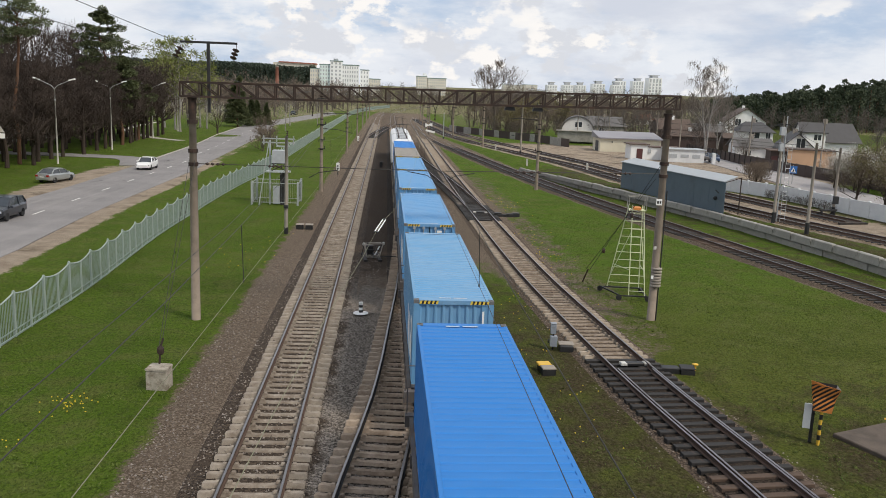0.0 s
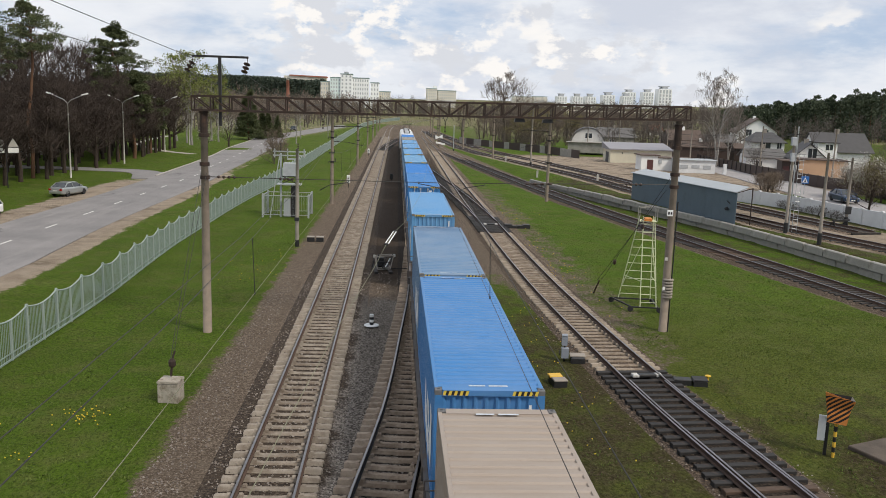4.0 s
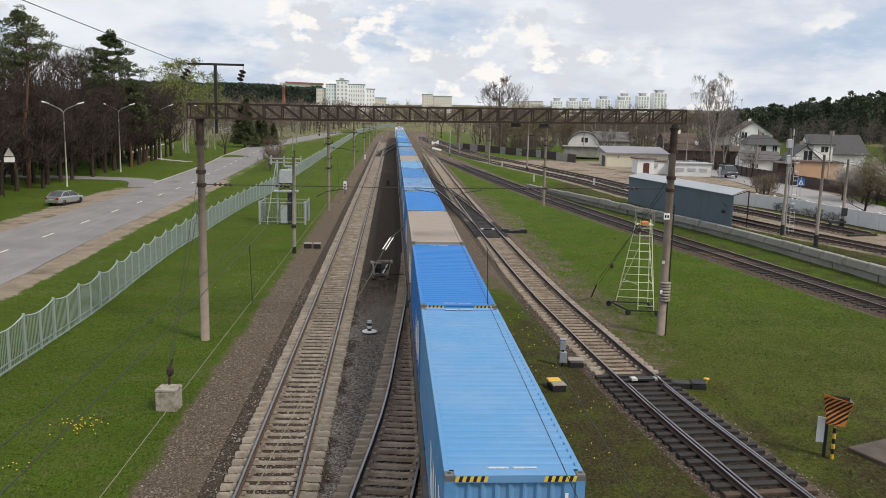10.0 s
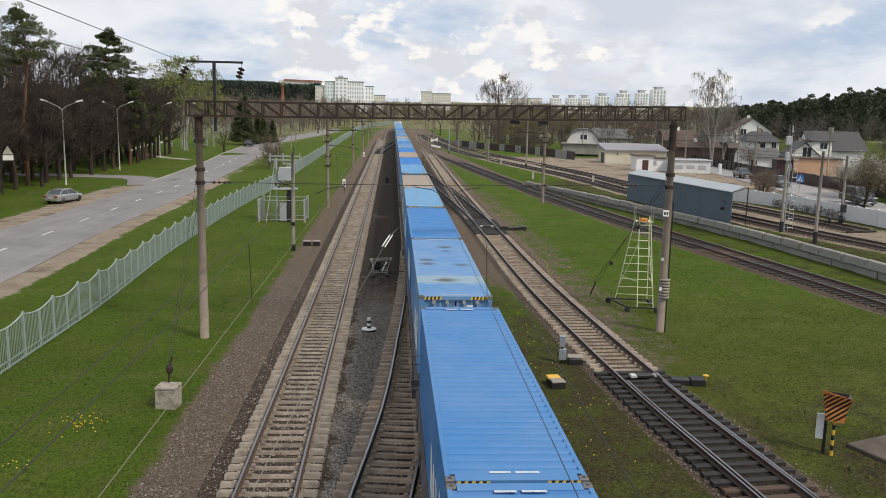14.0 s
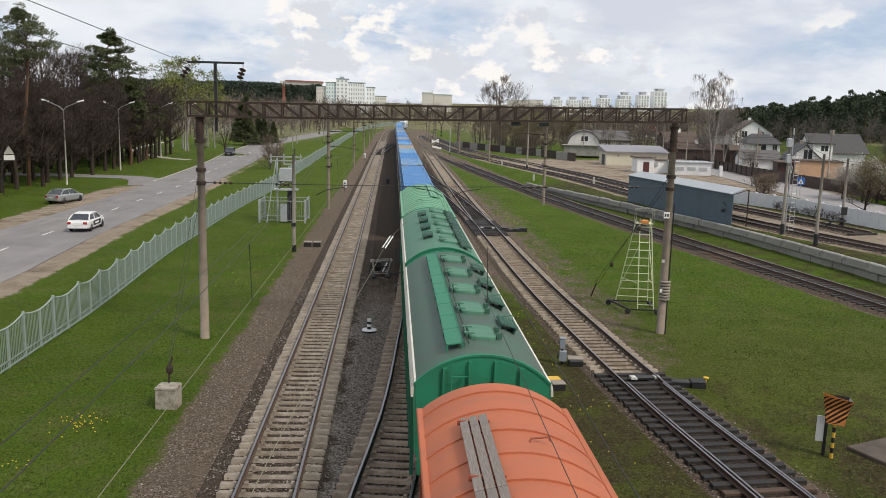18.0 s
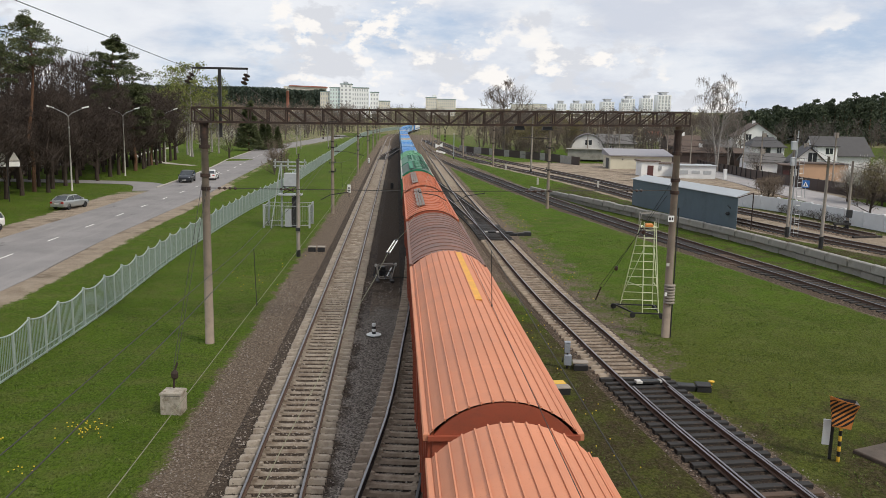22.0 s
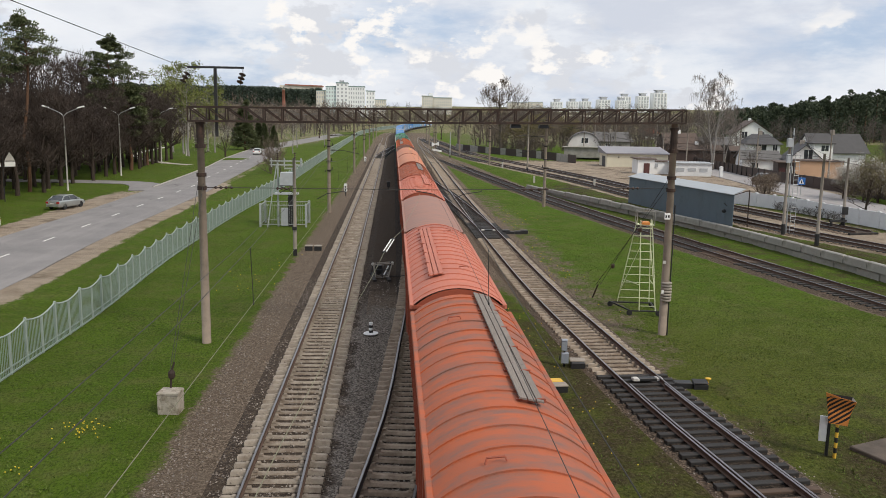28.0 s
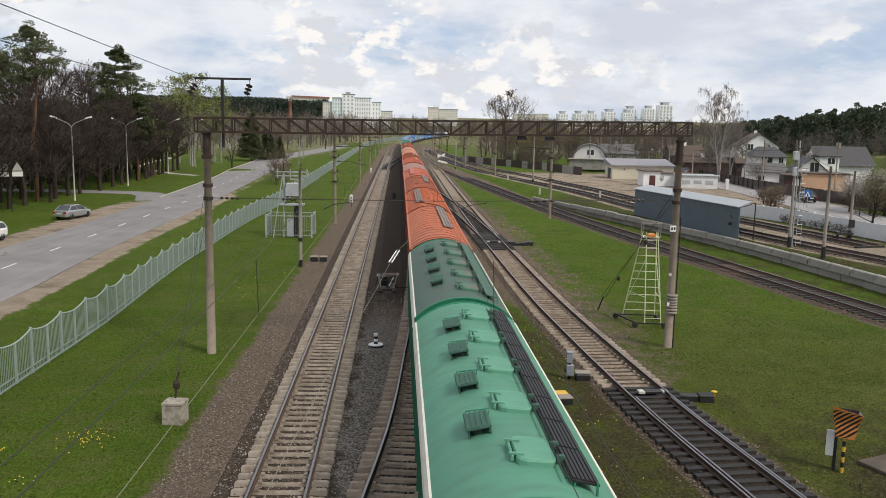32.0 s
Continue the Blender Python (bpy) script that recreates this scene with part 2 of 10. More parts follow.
def corrugated_paint(name, col, fade=0.3, stain=None, metal=0.0):
    """Sea-weathered container paint: faded patches, dust, scratches and rust specks."""
    s = Shade(name, 0.45, metal, 0.45)
    broad, fine = s.noise(0.55, 6, 0.6), s.noise(14, 5, 0.65)
    streak = s.noise(2.2, 5, 0.6, s.stretch((0.35, 3.0, 1)))
    c = s.mix(s.span(broad, 0.35, 0.7, 0, fade), col, times(tuple(x * 0.55 + 0.22 for x in col), 1.0))
    c = s.mix(s.span(streak, 0.55, 0.75, 0, 0.45), c, times(col, 0.72))
    c = s.mix(s.span(fine, 0.66, 0.76, 0, 0.8), c, (0.22, 0.15, 0.10))
    if stain:
        # round soot marks and a scraped pale band on the roof, smeared across the ribs
        sep = s.n.new("ShaderNodeSeparateXYZ")
        s.l.new(s.obj, sep.inputs[0])
        rag = s.math("MULTIPLY", s.math("SUBTRACT", s.noise(3.0, 6, 0.7, s.stretch((0.6, 2.6, 1))), 0.5), 1.5)
        band = s.span(s.math("ADD", s.math("ABSOLUTE", s.math("SUBTRACT", sep.outputs[1], -3.3), 0.0), s.math("MULTIPLY", rag, 0.5)), 0.75, 0.6, 0, 0.75)
        c = s.mix(band, c, (0.27, 0.36, 0.40))
        for x, y, r in stain:
            d = s.n.new("ShaderNodeVectorMath")
            d.operation = "DISTANCE"
            s.l.new(s.stretch((1.0, 1.25, 0.0)), d.inputs[0])
            d.inputs[1].default_value = (x, y * 1.25, 0)
            c = s.mix(s.span(s.math("ADD", d.outputs["Value"], s.math("MULTIPLY", rag, 0.45)), r, r * 0.25, 0, 0.85), c, (0.052, 0.046, 0.042))
    s.rough(broad, 0.38, 0.62)
    s.bump(fine, 0.06, 0.004)
    return s.done(c)


def roof_paint(name, col, grime, amount=(0.45, 0.75)):
    s = Shade(name, 0.62, 0, 0.4)
    broad = s.noise(0.5, 6, 0.6)
    band = s.noise(1.6, 5, 0.65, s.stretch((0.5, 1.6, 1)))
    fine = s.noise(22, 4, 0.6)
    c = s.mix(s.span(broad, 0.3, 0.75), times(col, 0.86), times(col, 1.08))
    c = s.mix(s.span(band, amount[0], amount[1], 0, 0.8), c, grime)
    c = s.mix(s.span(fine, 0.62, 0.72, 0, 0.5), c, times(col, 0.55))
    s.rough(broad, 0.5, 0.75)
    s.bump(fine, 0.08, 0.004)
    return s.done(c)


def planks(name, col):
    s = Shade(name, 0.85)
    grain = s.noise(9, 6, 0.6, s.stretch((6, 0.5, 6)))
    c = s.mix(s.span(grain, 0.3, 0.7), times(col, 0.6), times(col, 1.2))
    c = s.mix(s.span(s.rand(), 0, 1, 0, 0.35), c, times(col, 0.5))
    s.bump(grain, 0.3, 0.004)
    return s.done(c)


def bark(name, dark, light):
    s = Shade(name, 0.92, 0, 0.2)
    n = s.noise(5, 6, 0.65, s.stretch((4, 4, 0.7)))
    s.bump(n, 0.6, 0.03)
    return s.done(s.mix(s.span(n, 0.3, 0.7), dark, light))


def leaf(name, a, b):
    s = Shade(name, 0.75, 0, 0.25)
    c = s.mix(s.island(), a, b)
    c = s.mix(s.span(s.noise(0.6, 3), 0.35, 0.7, 0, 0.6), c, times(a, 0.6))
    return s.done(c)


def glass(name, col=(0.03, 0.035, 0.04)):
    s = Shade(name, 0.08, 0, 0.6)
    return s.done(s.mix(s.noise(3, 2), col, times(col, 1.6)))


GROUND = ground_mat()
BALLAST = ballast_mat("ballast_stone")
# the train's shadow and oily grime are both put into this bed colour
BALLAST_GRIMY_SHADED = ballast_mat("grimy_shaded_ballast", 0.27)
BALLAST_BROWN = ballast_mat("brown_ballast", 0.52, -1.75)
BALLAST_SIDING = ballast_mat("siding_ballast", 0.85)
BALLAST_SAND = ballast_mat("sandy_ballast", 1.45)
BALLAST_OIL = ballast_mat("black_oily_ballast", 0.3)
RAIL_TOP = rail_top()
# black from oil, with shade beside the train mixed into the colour
RAIL_OILY_SHADED = plain("oily_shaded_rail_side", (0.022, 0.018, 0.016), 0.6, 0.2, 0.3, 5, 60, 0.3)
RAIL_SIDE = plain("rusty_rail_side", (0.10, 0.062, 0.045), 0.85, 0.1, 0.3, 5, 60, 0.3)
SLEEPER = sleeper_mat("sleeper_concrete", (0.38, 0.33, 0.27), (0.14, 0.105, 0.078))
SLEEPER_OLD = sleeper_mat("brown_stained_concrete", (0.42, 0.335, 0.255), (0.16, 0.115, 0.082))
SLEEPER_BLEACHED = sleeper_mat("bleached_old_concrete", (0.40, 0.335, 0.265), (0.15, 0.108, 0.076))
TIMBER = plain("oiled_sleeper_timber", (0.022, 0.020, 0.019), 0.75, 0, 0.3, 5, 40, 0.4, 0.008, (0.09, 0.06, 0.045), (0.55, 0.75), 0.2)
TIMBER_BROWN = plain("brown_sleeper_timber", (0.10, 0.065, 0.045), 0.85, 0, 0.3, 5, 40, 0.4, 0.008, (0.05, 0.04, 0.035), (0.5, 0.75), 0.3)
CONCRETE = plain("mast_concrete", (0.31, 0.275, 0.235), 0.88, 0, 0.2, 1.6, 40, 0.3, 0.004, (0.20, 0.17, 0.14), (0.55, 0.8))
CONCRETE_LIGHT = plain("pale_concrete", (0.47, 0.45, 0.41), 0.9, 0, 0.2, 1.8, 35, 0.4, 0.006, (0.22, 0.20, 0.17), (0.55, 0.8))
WALL_BLOCK = plain("weathered_wall_concrete", (0.36, 0.345, 0.31), 0.92, 0, 0.25, 1.2, 30, 0.5, 0.01, (0.17, 0.16, 0.135), (0.5, 0.75), 0.3)
RUST = plain("rusted_lattice_steel", (0.042, 0.027, 0.021), 0.85, 0.1, 0.35, 4, 40, 0.3, 0.004, (0.085, 0.045, 0.029), (0.5, 0.75))
DARK_STEEL = plain("dark_steel", (0.035, 0.034, 0.035), 0.6, 0.4, 0.3, 4, 40, 0.1)
GALV = plain("galvanised_steel", (0.46, 0.48, 0.49), 0.5, 0.5, 0.12, 4, 40, 0.05)
WIRE = plain("wire_metal", (0.05, 0.048, 0.045), 0.6, 0.5, 0.2, 4, 40, 0)
ROPE = plain("pale_wire", (0.22, 0.215, 0.14), 0.7, 0.2, 0.2, 4, 40, 0)
PORCELAIN = plain("brown_porcelain", (0.06, 0.04, 0.032), 0.25, 0, 0.2, 6, 30, 0)
GREY_BOX = plain("grey_enamel", (0.40, 0.42, 0.44), 0.5, 0.1, 0.12, 3, 30, 0.05)
WHITE = plain("white_paint", (0.78, 0.78, 0.76), 0.6, 0, 0.08, 3, 30, 0.05)
BLACK = plain("black_paint", (0.018, 0.018, 0.019), 0.5, 0, 0.25, 3, 30, 0.05)
YELLOW = plain("yellow_paint", (0.72, 0.44, 0.05), 0.55, 0, 0.12, 4, 30, 0.05)
ORANGE = plain("faded_orange_paint", (0.62, 0.23, 0.05), 0.6, 0, 0.2, 4, 30, 0.05)
TYRE = plain("tyre_rubber", (0.02, 0.02, 0.021), 0.85, 0, 0.2, 8, 60, 0.1)
CHROME = plain("bright_metal", (0.6, 0.61, 0.62), 0.25, 0.9, 0.1, 5, 30, 0)
GLASS = glass("dark_glass")

# ---- mesh helpers ----
class Mesh:
    """Vertices and faces gathered from simple solids, turned into one mesh object."""

    def __init__(self):
        self.v, self.f, self.k = [], [], []
        self.slot = 0

    def add(self, vs, fs):
        o = len(self.v)
        self.v += [tuple(p) for p in vs]
        self.f += [tuple(i + o for i in f) for f in fs]
        self.k += [self.slot] * len(fs)
        return self

    def box(self, x0, x1, y0, y1, z0, z1, m=None, taper=0.0):
        t = taper
        vs = [(x0, y0, z0), (x1, y0, z0), (x1, y1, z0), (x0, y1, z0),
              (x0 + t, y0 + t, z1), (x1 - t, y0 + t, z1), (x1 - t, y1 - t, z1), (x0 + t, y1 - t, z1)]
        if m is not None:
            vs = [m @ Vector(p) for p in vs]
        return self.add(vs, [(0, 3, 2, 1), (4, 5, 6, 7), (0, 1, 5, 4), (1, 2, 6, 5), (2, 3, 7, 6), (3, 0, 4, 7)])

    def slab(self, x0, x1, y0, y1, z0, z1, c=0.02, m=None):
        """A box with a chamfered top edge."""
        vs = [(x0, y0, z0), (x1, y0, z0), (x1, y1, z0), (x0, y1, z0),
              (x0, y0, z1 - c), (x1, y0, z1 - c), (x1, y1, z1 - c), (x0, y1, z1 - c),
              (x0 + c, y0 + c, z1), (x1 - c, y0 + c, z1), (x1 - c, y1 - c, z1), (x0 + c, y1 - c, z1)]
        if m is not None:
            vs = [m @ Vector(p) for p in vs]
        fs = [(0, 3, 2, 1), (8, 9, 10, 11)]
        for a, b in ((0, 4), (4, 8)):
            for i in range(4):
                j = (i + 1) % 4
                fs.append((a + i, a + j, b + j, b + i))
        return self.add(vs, fs)

    def tube(self, pts, r, n=6, caps=True):
        """A round bar along points; r is one radius or one for each point."""
        pts = [Vector(p) for p in pts]
        rs = r if isinstance(r, (list, tuple)) else [r] * len(pts)
        vs, fs = [], []
        for i, p in enumerate(pts):
            d = (pts[min(i + 1, len(pts) - 1)] - pts[max(i - 1, 0)])
            d = d.normalized() if d.length > 1e-9 else Vector((0, 0, 1))
            a = d.cross(Vector((0, 0, 1)) if abs(d.z) < 0.9 else Vector((0, 1, 0))).normalized()
            b = d.cross(a)
            for k in range(n):
                w = 2 * math.pi * k / n
                vs.append(p + (a * math.cos(w) + b * math.sin(w)) * rs[i])
        for i in range(len(pts) - 1):
            for k in range(n):
                j = (k + 1) % n
                fs.append((i * n + k, i * n + j, (i + 1) * n + j, (i + 1) * n + k))
        if caps:
            fs.append(tuple(range(n)))
            fs.append(tuple((len(pts) - 1) * n + n - 1 - k for k in range(n)))
        return self.add(vs, fs)

    def bar(self, p, q, w, h=None):
        """A square bar from p to q."""
        p, q = Vector(p), Vector(q)
        d = (q - p).normalized()
        a = d.cross(Vector((0, 0, 1)) if abs(d.z) < 0.95 else Vector((0, 1, 0))).normalized() * w / 2
        b = d.cross(a).normalized() * (h or w) / 2
        vs = [p - a - b, p + a - b, p + a + b, p - a + b, q - a - b, q + a - b, q + a + b, q - a + b]
        return self.add(vs, [(0, 3, 2, 1), (4, 5, 6, 7), (0, 1, 5, 4), (1, 2, 6, 5), (2, 3, 7, 6), (3, 0, 4, 7)])

    def lathe(self, profile, n=16, at=(0, 0, 0), m=None):
        """Rings of (radius, height) turned about an upright axis."""
        vs, fs = [], []
        for r, z in profile:
            for k in range(n):
                w = 2 * math.pi * k / n
                p = Vector((at[0] + r * math.cos(w), at[1] + r * math.sin(w), at[2] + z))
                vs.append(m @ p if m is not None else p)
        for i in range(len(profile) - 1):
            for k in range(n):
                j = (k + 1) % n
                fs.append((i * n + k, i * n + j, (i + 1) * n + j, (i + 1) * n + k))
        fs.append(tuple(n - 1 - k for k in range(n)))
        fs.append(tuple((len(profile) - 1) * n + k for k in range(n)))
        return self.add(vs, fs)

    def sweep(self, profile, pts, closed=True):
        """A profile of (sideways, up) carried along a level line of points."""
        vs, fs = [], []
        n = len(profile)
        for i, p in enumerate(pts):
            a, b = Vector(pts[max(i - 1, 0)]), Vector(pts[min(i + 1, len(pts) - 1)])
            d = Vector((b.x - a.x, b.y - a.y, 0)).normalized()
            s = Vector((d.y, -d.x, 0))
            vs += [Vector(p) + s * u + Vector((0, 0, w)) for u, w in profile]
        for i in range(len(pts) - 1):
            for k in range(n if closed else n - 1):
                j = (k + 1) % n
                fs.append((i * n + k, (i + 1) * n + k, (i + 1) * n + j, i * n + j))
        if closed:
            fs.append(tuple(range(n)))
            fs.append(tuple((len(pts) - 1) * n + n - 1 - k for k in range(n)))
        return self.add(vs, fs)

    def prism(self, outline, y0, y1, m=None):
        """An outline of (x, z) drawn out from y0 to y1."""
        n = len(outline)
        vs = [(x, y0, z) for x, z in outline] + [(x, y1, z) for x, z in outline]
        if m is not None:
            vs = [m @ Vector(p) for p in vs]
        fs = [tuple(range(n)), tuple(2 * n - 1 - i for i in range(n))]
        for i in range(n):
            j = (i + 1) % n
            fs.append((i, i + n, j + n, j))
        return self.add(vs, fs)

    def data(self, name, mats, smooth=False):
        me = bpy.data.meshes.new(name)
        me.from_pydata(self.v, [], self.f)
        for m in (mats if isinstance(mats, (list, tuple)) else [mats]):
            me.materials.append(m)
        if len(me.materials) > 1:
            me.polygons.foreach_set("material_index", self.k)
        if smooth:
            me.polygons.foreach_set("use_smooth", [True] * len(self.f))
        me.update()
        return me


def thing(name, label, category, m=None, group="", kind=""):
    ob = new(name)
    ob.empty_display_size = 0.2
    if m is not None:
        ob.matrix_basis = m
    return tagged(ob, label, category, group, kind)


def part(name, mesh, mats, parent=None, label="", m=None, smooth=False):
    ob = new(name, mesh.data(name, mats, smooth) if isinstance(mesh, Mesh) else mesh)
    if parent is not None:
        ob.parent = parent
    if m is not None:
        ob.matrix_basis = m
    if label:
        ob["label"] = label
    return ob


def spline(pts, step=1.0):
    """A smooth line through points (x, y or more), in short steps."""
    ps = [np.array(p, float) for p in pts]
    ps = [2 * ps[0] - ps[1]] + ps + [2 * ps[-1] - ps[-2]]
    out = []
    for i in range(1, len(ps) - 2):
        a, b, c, d = ps[i - 1:i + 3]
        n = max(1, int(np.linalg.norm(c - b) / step))
        for k in range(n):
            t = k / n
            out.append(0.5 * (2 * b + (c - a) * t + (2 * a - 5 * b + 4 * c - d) * t * t + (3 * b - a - 3 * c + d) * t ** 3))
    out.append(ps[-2])
    return out


def smooth01(x, a, b):
    t = min(1.0, max(0.0, (x - a) / (b - a)))
    return t * t * (3 - 2 * t)


# ---- the lie of the land ----
LOW = -0.35
TERRACE = 0.55
WALL_LINE = [(17.0, 128), (20.2, 112), (22.9, 97), (29.2, 72), (31.3, 59), (32.3, 51), (33.2, 40), (34.4, 20), (35.5, -10), (36, -60)]


def wall_x(y):
    for (xa, ya), (xb, yb) in zip(WALL_LINE, WALL_LINE[1:]):
        if ya >= y >= yb:
            return xa + (xb - xa) * (y - ya) / (yb - ya)
    return WALL_LINE[0][0] - (y - 128) * 0.17 if y > 128 else 36.0


def ground_z(x, y):
    up = TERRACE - LOW
    rise = smooth01(x - wall_x(y), 0.30, 0.95 + 5.0 * smooth01(y, 98, 118)) * (1 - 0.75 * smooth01(y, 120, 220))
    z = LOW + up * rise
    z += 0.10 * noise.noise(Vector((x * 0.07, y * 0.07, 0))) * smooth01(abs(x + 0.5), 7, 16)
    z += 3.0 * smooth01(x, 75, 130) * smooth01(y, 90, 200)
    far = math.hypot(x, y)
    return z + 26 * smooth01(far, 600, 2600) * smooth01(y, -200, 500)


# tracks: lines of (x, y) between the rails
BEND = 320.0


def main_line(x0):
    pts = [(x0, y) for y in range(-560, 321, 20)]
    return pts + [(x0 + (y - BEND) ** 2 / 3200.0, y) for y in range(340, 761, 20)]


T1 = main_line(-3.27)
T2 = main_line(2.17)
T3 = [(16.5, -40), (13.9, -10), (12.0, 8), (10.75, 20.6), (9.95, 28), (9.3, 37.5), (8.75, 50), (8.4, 74), (8.25, 100), (8.45, 150), (8.7, 220), (9.2, 290), (12, 360)]
T3_BRANCH = [(8.45, 72), (8.0, 84), (7.1, 100), (5.6, 122), (3.9, 148), (2.7, 170), (2.2, 188)]
T2_BRANCH = [(-3.2, -22), (-2.6, -10), (-1.6, 6), (-0.2, 20.6), (0.22, 24), (0.5, 26.5), (0.82, 30.5), (1.12, 35.7), (1.4, 40.3), (1.62, 44.8), (1.95, 54), (2.15, 66)]
T1_CROSS = [(-3.2, 185), (-2.7, 200), (-0.6, 232), (1.5, 262), (2.15, 280)]
T4 = [(8.7, 262), (9.3, 230), (10.4, 200), (12.3, 170), (15.0, 140), (18.3, 108), (21.2, 85.5), (23.6, 70), (25.4, 59.3), (28.0, 44.5), (29.6, 34), (32.0, 10), (33, -40)]
T5 = [(11.0, 330), (12.6, 270), (15.4, 210), (19.5, 166), (23.6, 138), (27.3, 114), (28.9, 98), (32.3, 76), (34.8, 65), (36.7, 58.5), (39.6, 45), (43, 20), (46, -40)]
T6 = [(14.6, 330), (16.8, 270), (20.0, 210), (24.8, 166), (28.0, 140), (30.1, 125), (32.0, 108), (36.2, 85), (38.2, 75), (39.8, 67), (42.5, 55), (46.5, 30), (50, -40)]


def yard_lift(y):
    """Rail height of the raised yard tracks; they come down to the main line far off."""
    return 0.12 + (TERRACE + 0.16) * (1 - smooth01(y, 108, 215))

# ---- ground ----
def lerp_line(pts, y):
    """x of a line of (x, y) at a given y."""
    ps = sorted(pts, key=lambda p: p[1])
    ys = [p[1] for p in ps]
    return float(np.interp(y, ys, [p[0] for p in ps]))


ROAD_IN = [(-22.3, -40), (-22.4, 47), (-22.8, 56), (-23.4, 71), (-23.6, 100), (-24.6, 125), (-26.6, 172), (-29.0, 215), (-31.0, 235), (-26, 300), (-16, 400), (20, 560), (60, 660)]
ROAD_OUT = [(-31.6, -40), (-31.4, 67), (-31.2, 83), (-31.8, 112), (-33.4, 150), (-35.8, 180), (-37.6, 220), (-38.6, 240), (-34, 300), (-24, 400), (12, 560), (52, 660)]
TRACKS = [(T1, 3.7, 3.3), (T2, 3.0, 2.6), (T3, 1.9, 2.1), (T4, 2.0, 2.2), (T5, 2.2, 2.2), (T6, 2.0, 2.2)]


def cover_at(x, y):
    """How much gravel, sand and bare soil lies at a place, 0 to 1."""
    grav = 0.0
    for line, lo, hi in TRACKS:
        d = x - lerp_line(line, y)
        w = lo if d < 0 else hi
        grav = max(grav, 1 - smooth01(abs(d), w * 0.75, w * 1.25))
    grav *= 1 - 0.5 * smooth01(x, 5, 7) * (1 - smooth01(x, 14, 16)) * (1 - smooth01(y, 40, 56))
    if -3.3 < x < 2.2:
        grav = 1.0
    grav = max(grav, smooth01(y, 38, 60) * smooth01(x, 1, 2) * (1 - smooth01(x, 7.5, 12.5)))
    grav = max(grav, 0.52 * smooth01(x, 9, 10) * (1 - smooth01(x, 11.5, 15.5)) * smooth01(y, 26, 36) * (1 - smooth01(y, 95, 130)))
    sand = 0.0
    if y > -40:
        a, b = lerp_line(ROAD_IN, y), lerp_line(ROAD_OUT, y)
        sand = max(sand, (1 - smooth01(x - a, 1.2, 2.6 if y < 90 else 1.8)) * smooth01(x, a - 1.5, a - 0.5) * (1 - 0.55 * smooth01(y, 95, 130)))
        sand = max(sand, (1 - smooth01(b - x, 2.2, 4.6)) * (1 - smooth01(x, b + 0.5, b + 1.5)) * (1 - smooth01(y, 95, 118)))
    t5, t6 = lerp_line(T5, y), lerp_line(T6, y)
    sand = max(sand, 0.72 * smooth01(x, t5 - 3.2, t5 - 1.8) * (1 - smooth01(x, t6 + 1.5, t6 + 5.0)) * (1 - smooth01(y, 150, 210)))
    lot = (0.95 * smooth01(x, t6 + 0.5, t6 + 3) * (1 - smooth01(x, 66, 74)) * smooth01(y, 92, 108) * (1 - smooth01(y, 172, 190)) * smooth01(x, 20, 26))
    sand, grav = max(sand, lot * 0.66), max(grav, lot)
    bare = 0.15 + 0.60 * smooth01(y, 0, 15) * (1 - smooth01(y, 36, 52)) * smooth01(x, 3, 5) * (1 - smooth01(x, 9.5, 12))
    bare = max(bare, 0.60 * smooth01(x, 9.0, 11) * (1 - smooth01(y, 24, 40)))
    grav = max(grav, 0.45 * smooth01(y, 225, 275) * smooth01(abs(x), 16, 26))
    sand = max(sand, 0.46 * smooth01(y, 240, 320) * smooth01(abs(x - 4), 22, 34))
    bare = max(bare, 0.4 * smooth01(y, 215, 260) * smooth01(abs(x), 16, 24), 0.6 * smooth01(x, 42, 60) * smooth01(y, 80, 130))
    bare = max(bare, 0.75 * (1 - smooth01(abs(x - 15.5), 1.0, 3.5)) * (1 - smooth01(abs(y - 21), 2, 6)))
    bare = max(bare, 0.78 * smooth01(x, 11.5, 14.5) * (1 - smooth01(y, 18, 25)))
    bare = max(bare, 0.55 * smooth01(x, lerp_line(T4, y) + 1.0, lerp_line(T4, y) + 2.0) * (1 - smooth01(y, 110, 130)) * (1 - smooth01(x, 33, 36)))
    bare = max(bare, 0.72 * smooth01(x - wall_x(y), 0.0, 0.6) * (1 - smooth01(x, 46, 50)) * (1 - smooth01(y, 110, 130)))
    return grav, sand, bare


def tint_at(x, y):
    """Freshly tipped grey stone, oil-dark dirt, and lush grass at a place, 0 to 1."""
    fresh = smooth01(x, -1.9, -1.4) * (1 - smooth01(x, 1.5, 2.5)) * (1 - smooth01(y, 38, 50))
    oil = smooth01(x, -2.4, -1.6) * (1 - smooth01(x, 3.5, 5.0)) * smooth01(y, 40, 54) * (1 - 0.5 * smooth01(y, 150, 260))
    oil = max(oil, 0.8 * (1 - smooth01(abs(x - 6.4), 1.0, 2.6)) * smooth01(y, 72, 90) * (1 - smooth01(y, 150, 220)))
    lush = 0.8 if x < 0 else 0.10 + 0.85 * smooth01(y, 28, 56)
    return fresh, oil, lush


def axis(parts):
    out = []
    for a, b, n in parts:
        out += [a + (b - a) * i / n for i in range(n)]
    return out + [parts[-1][1]]


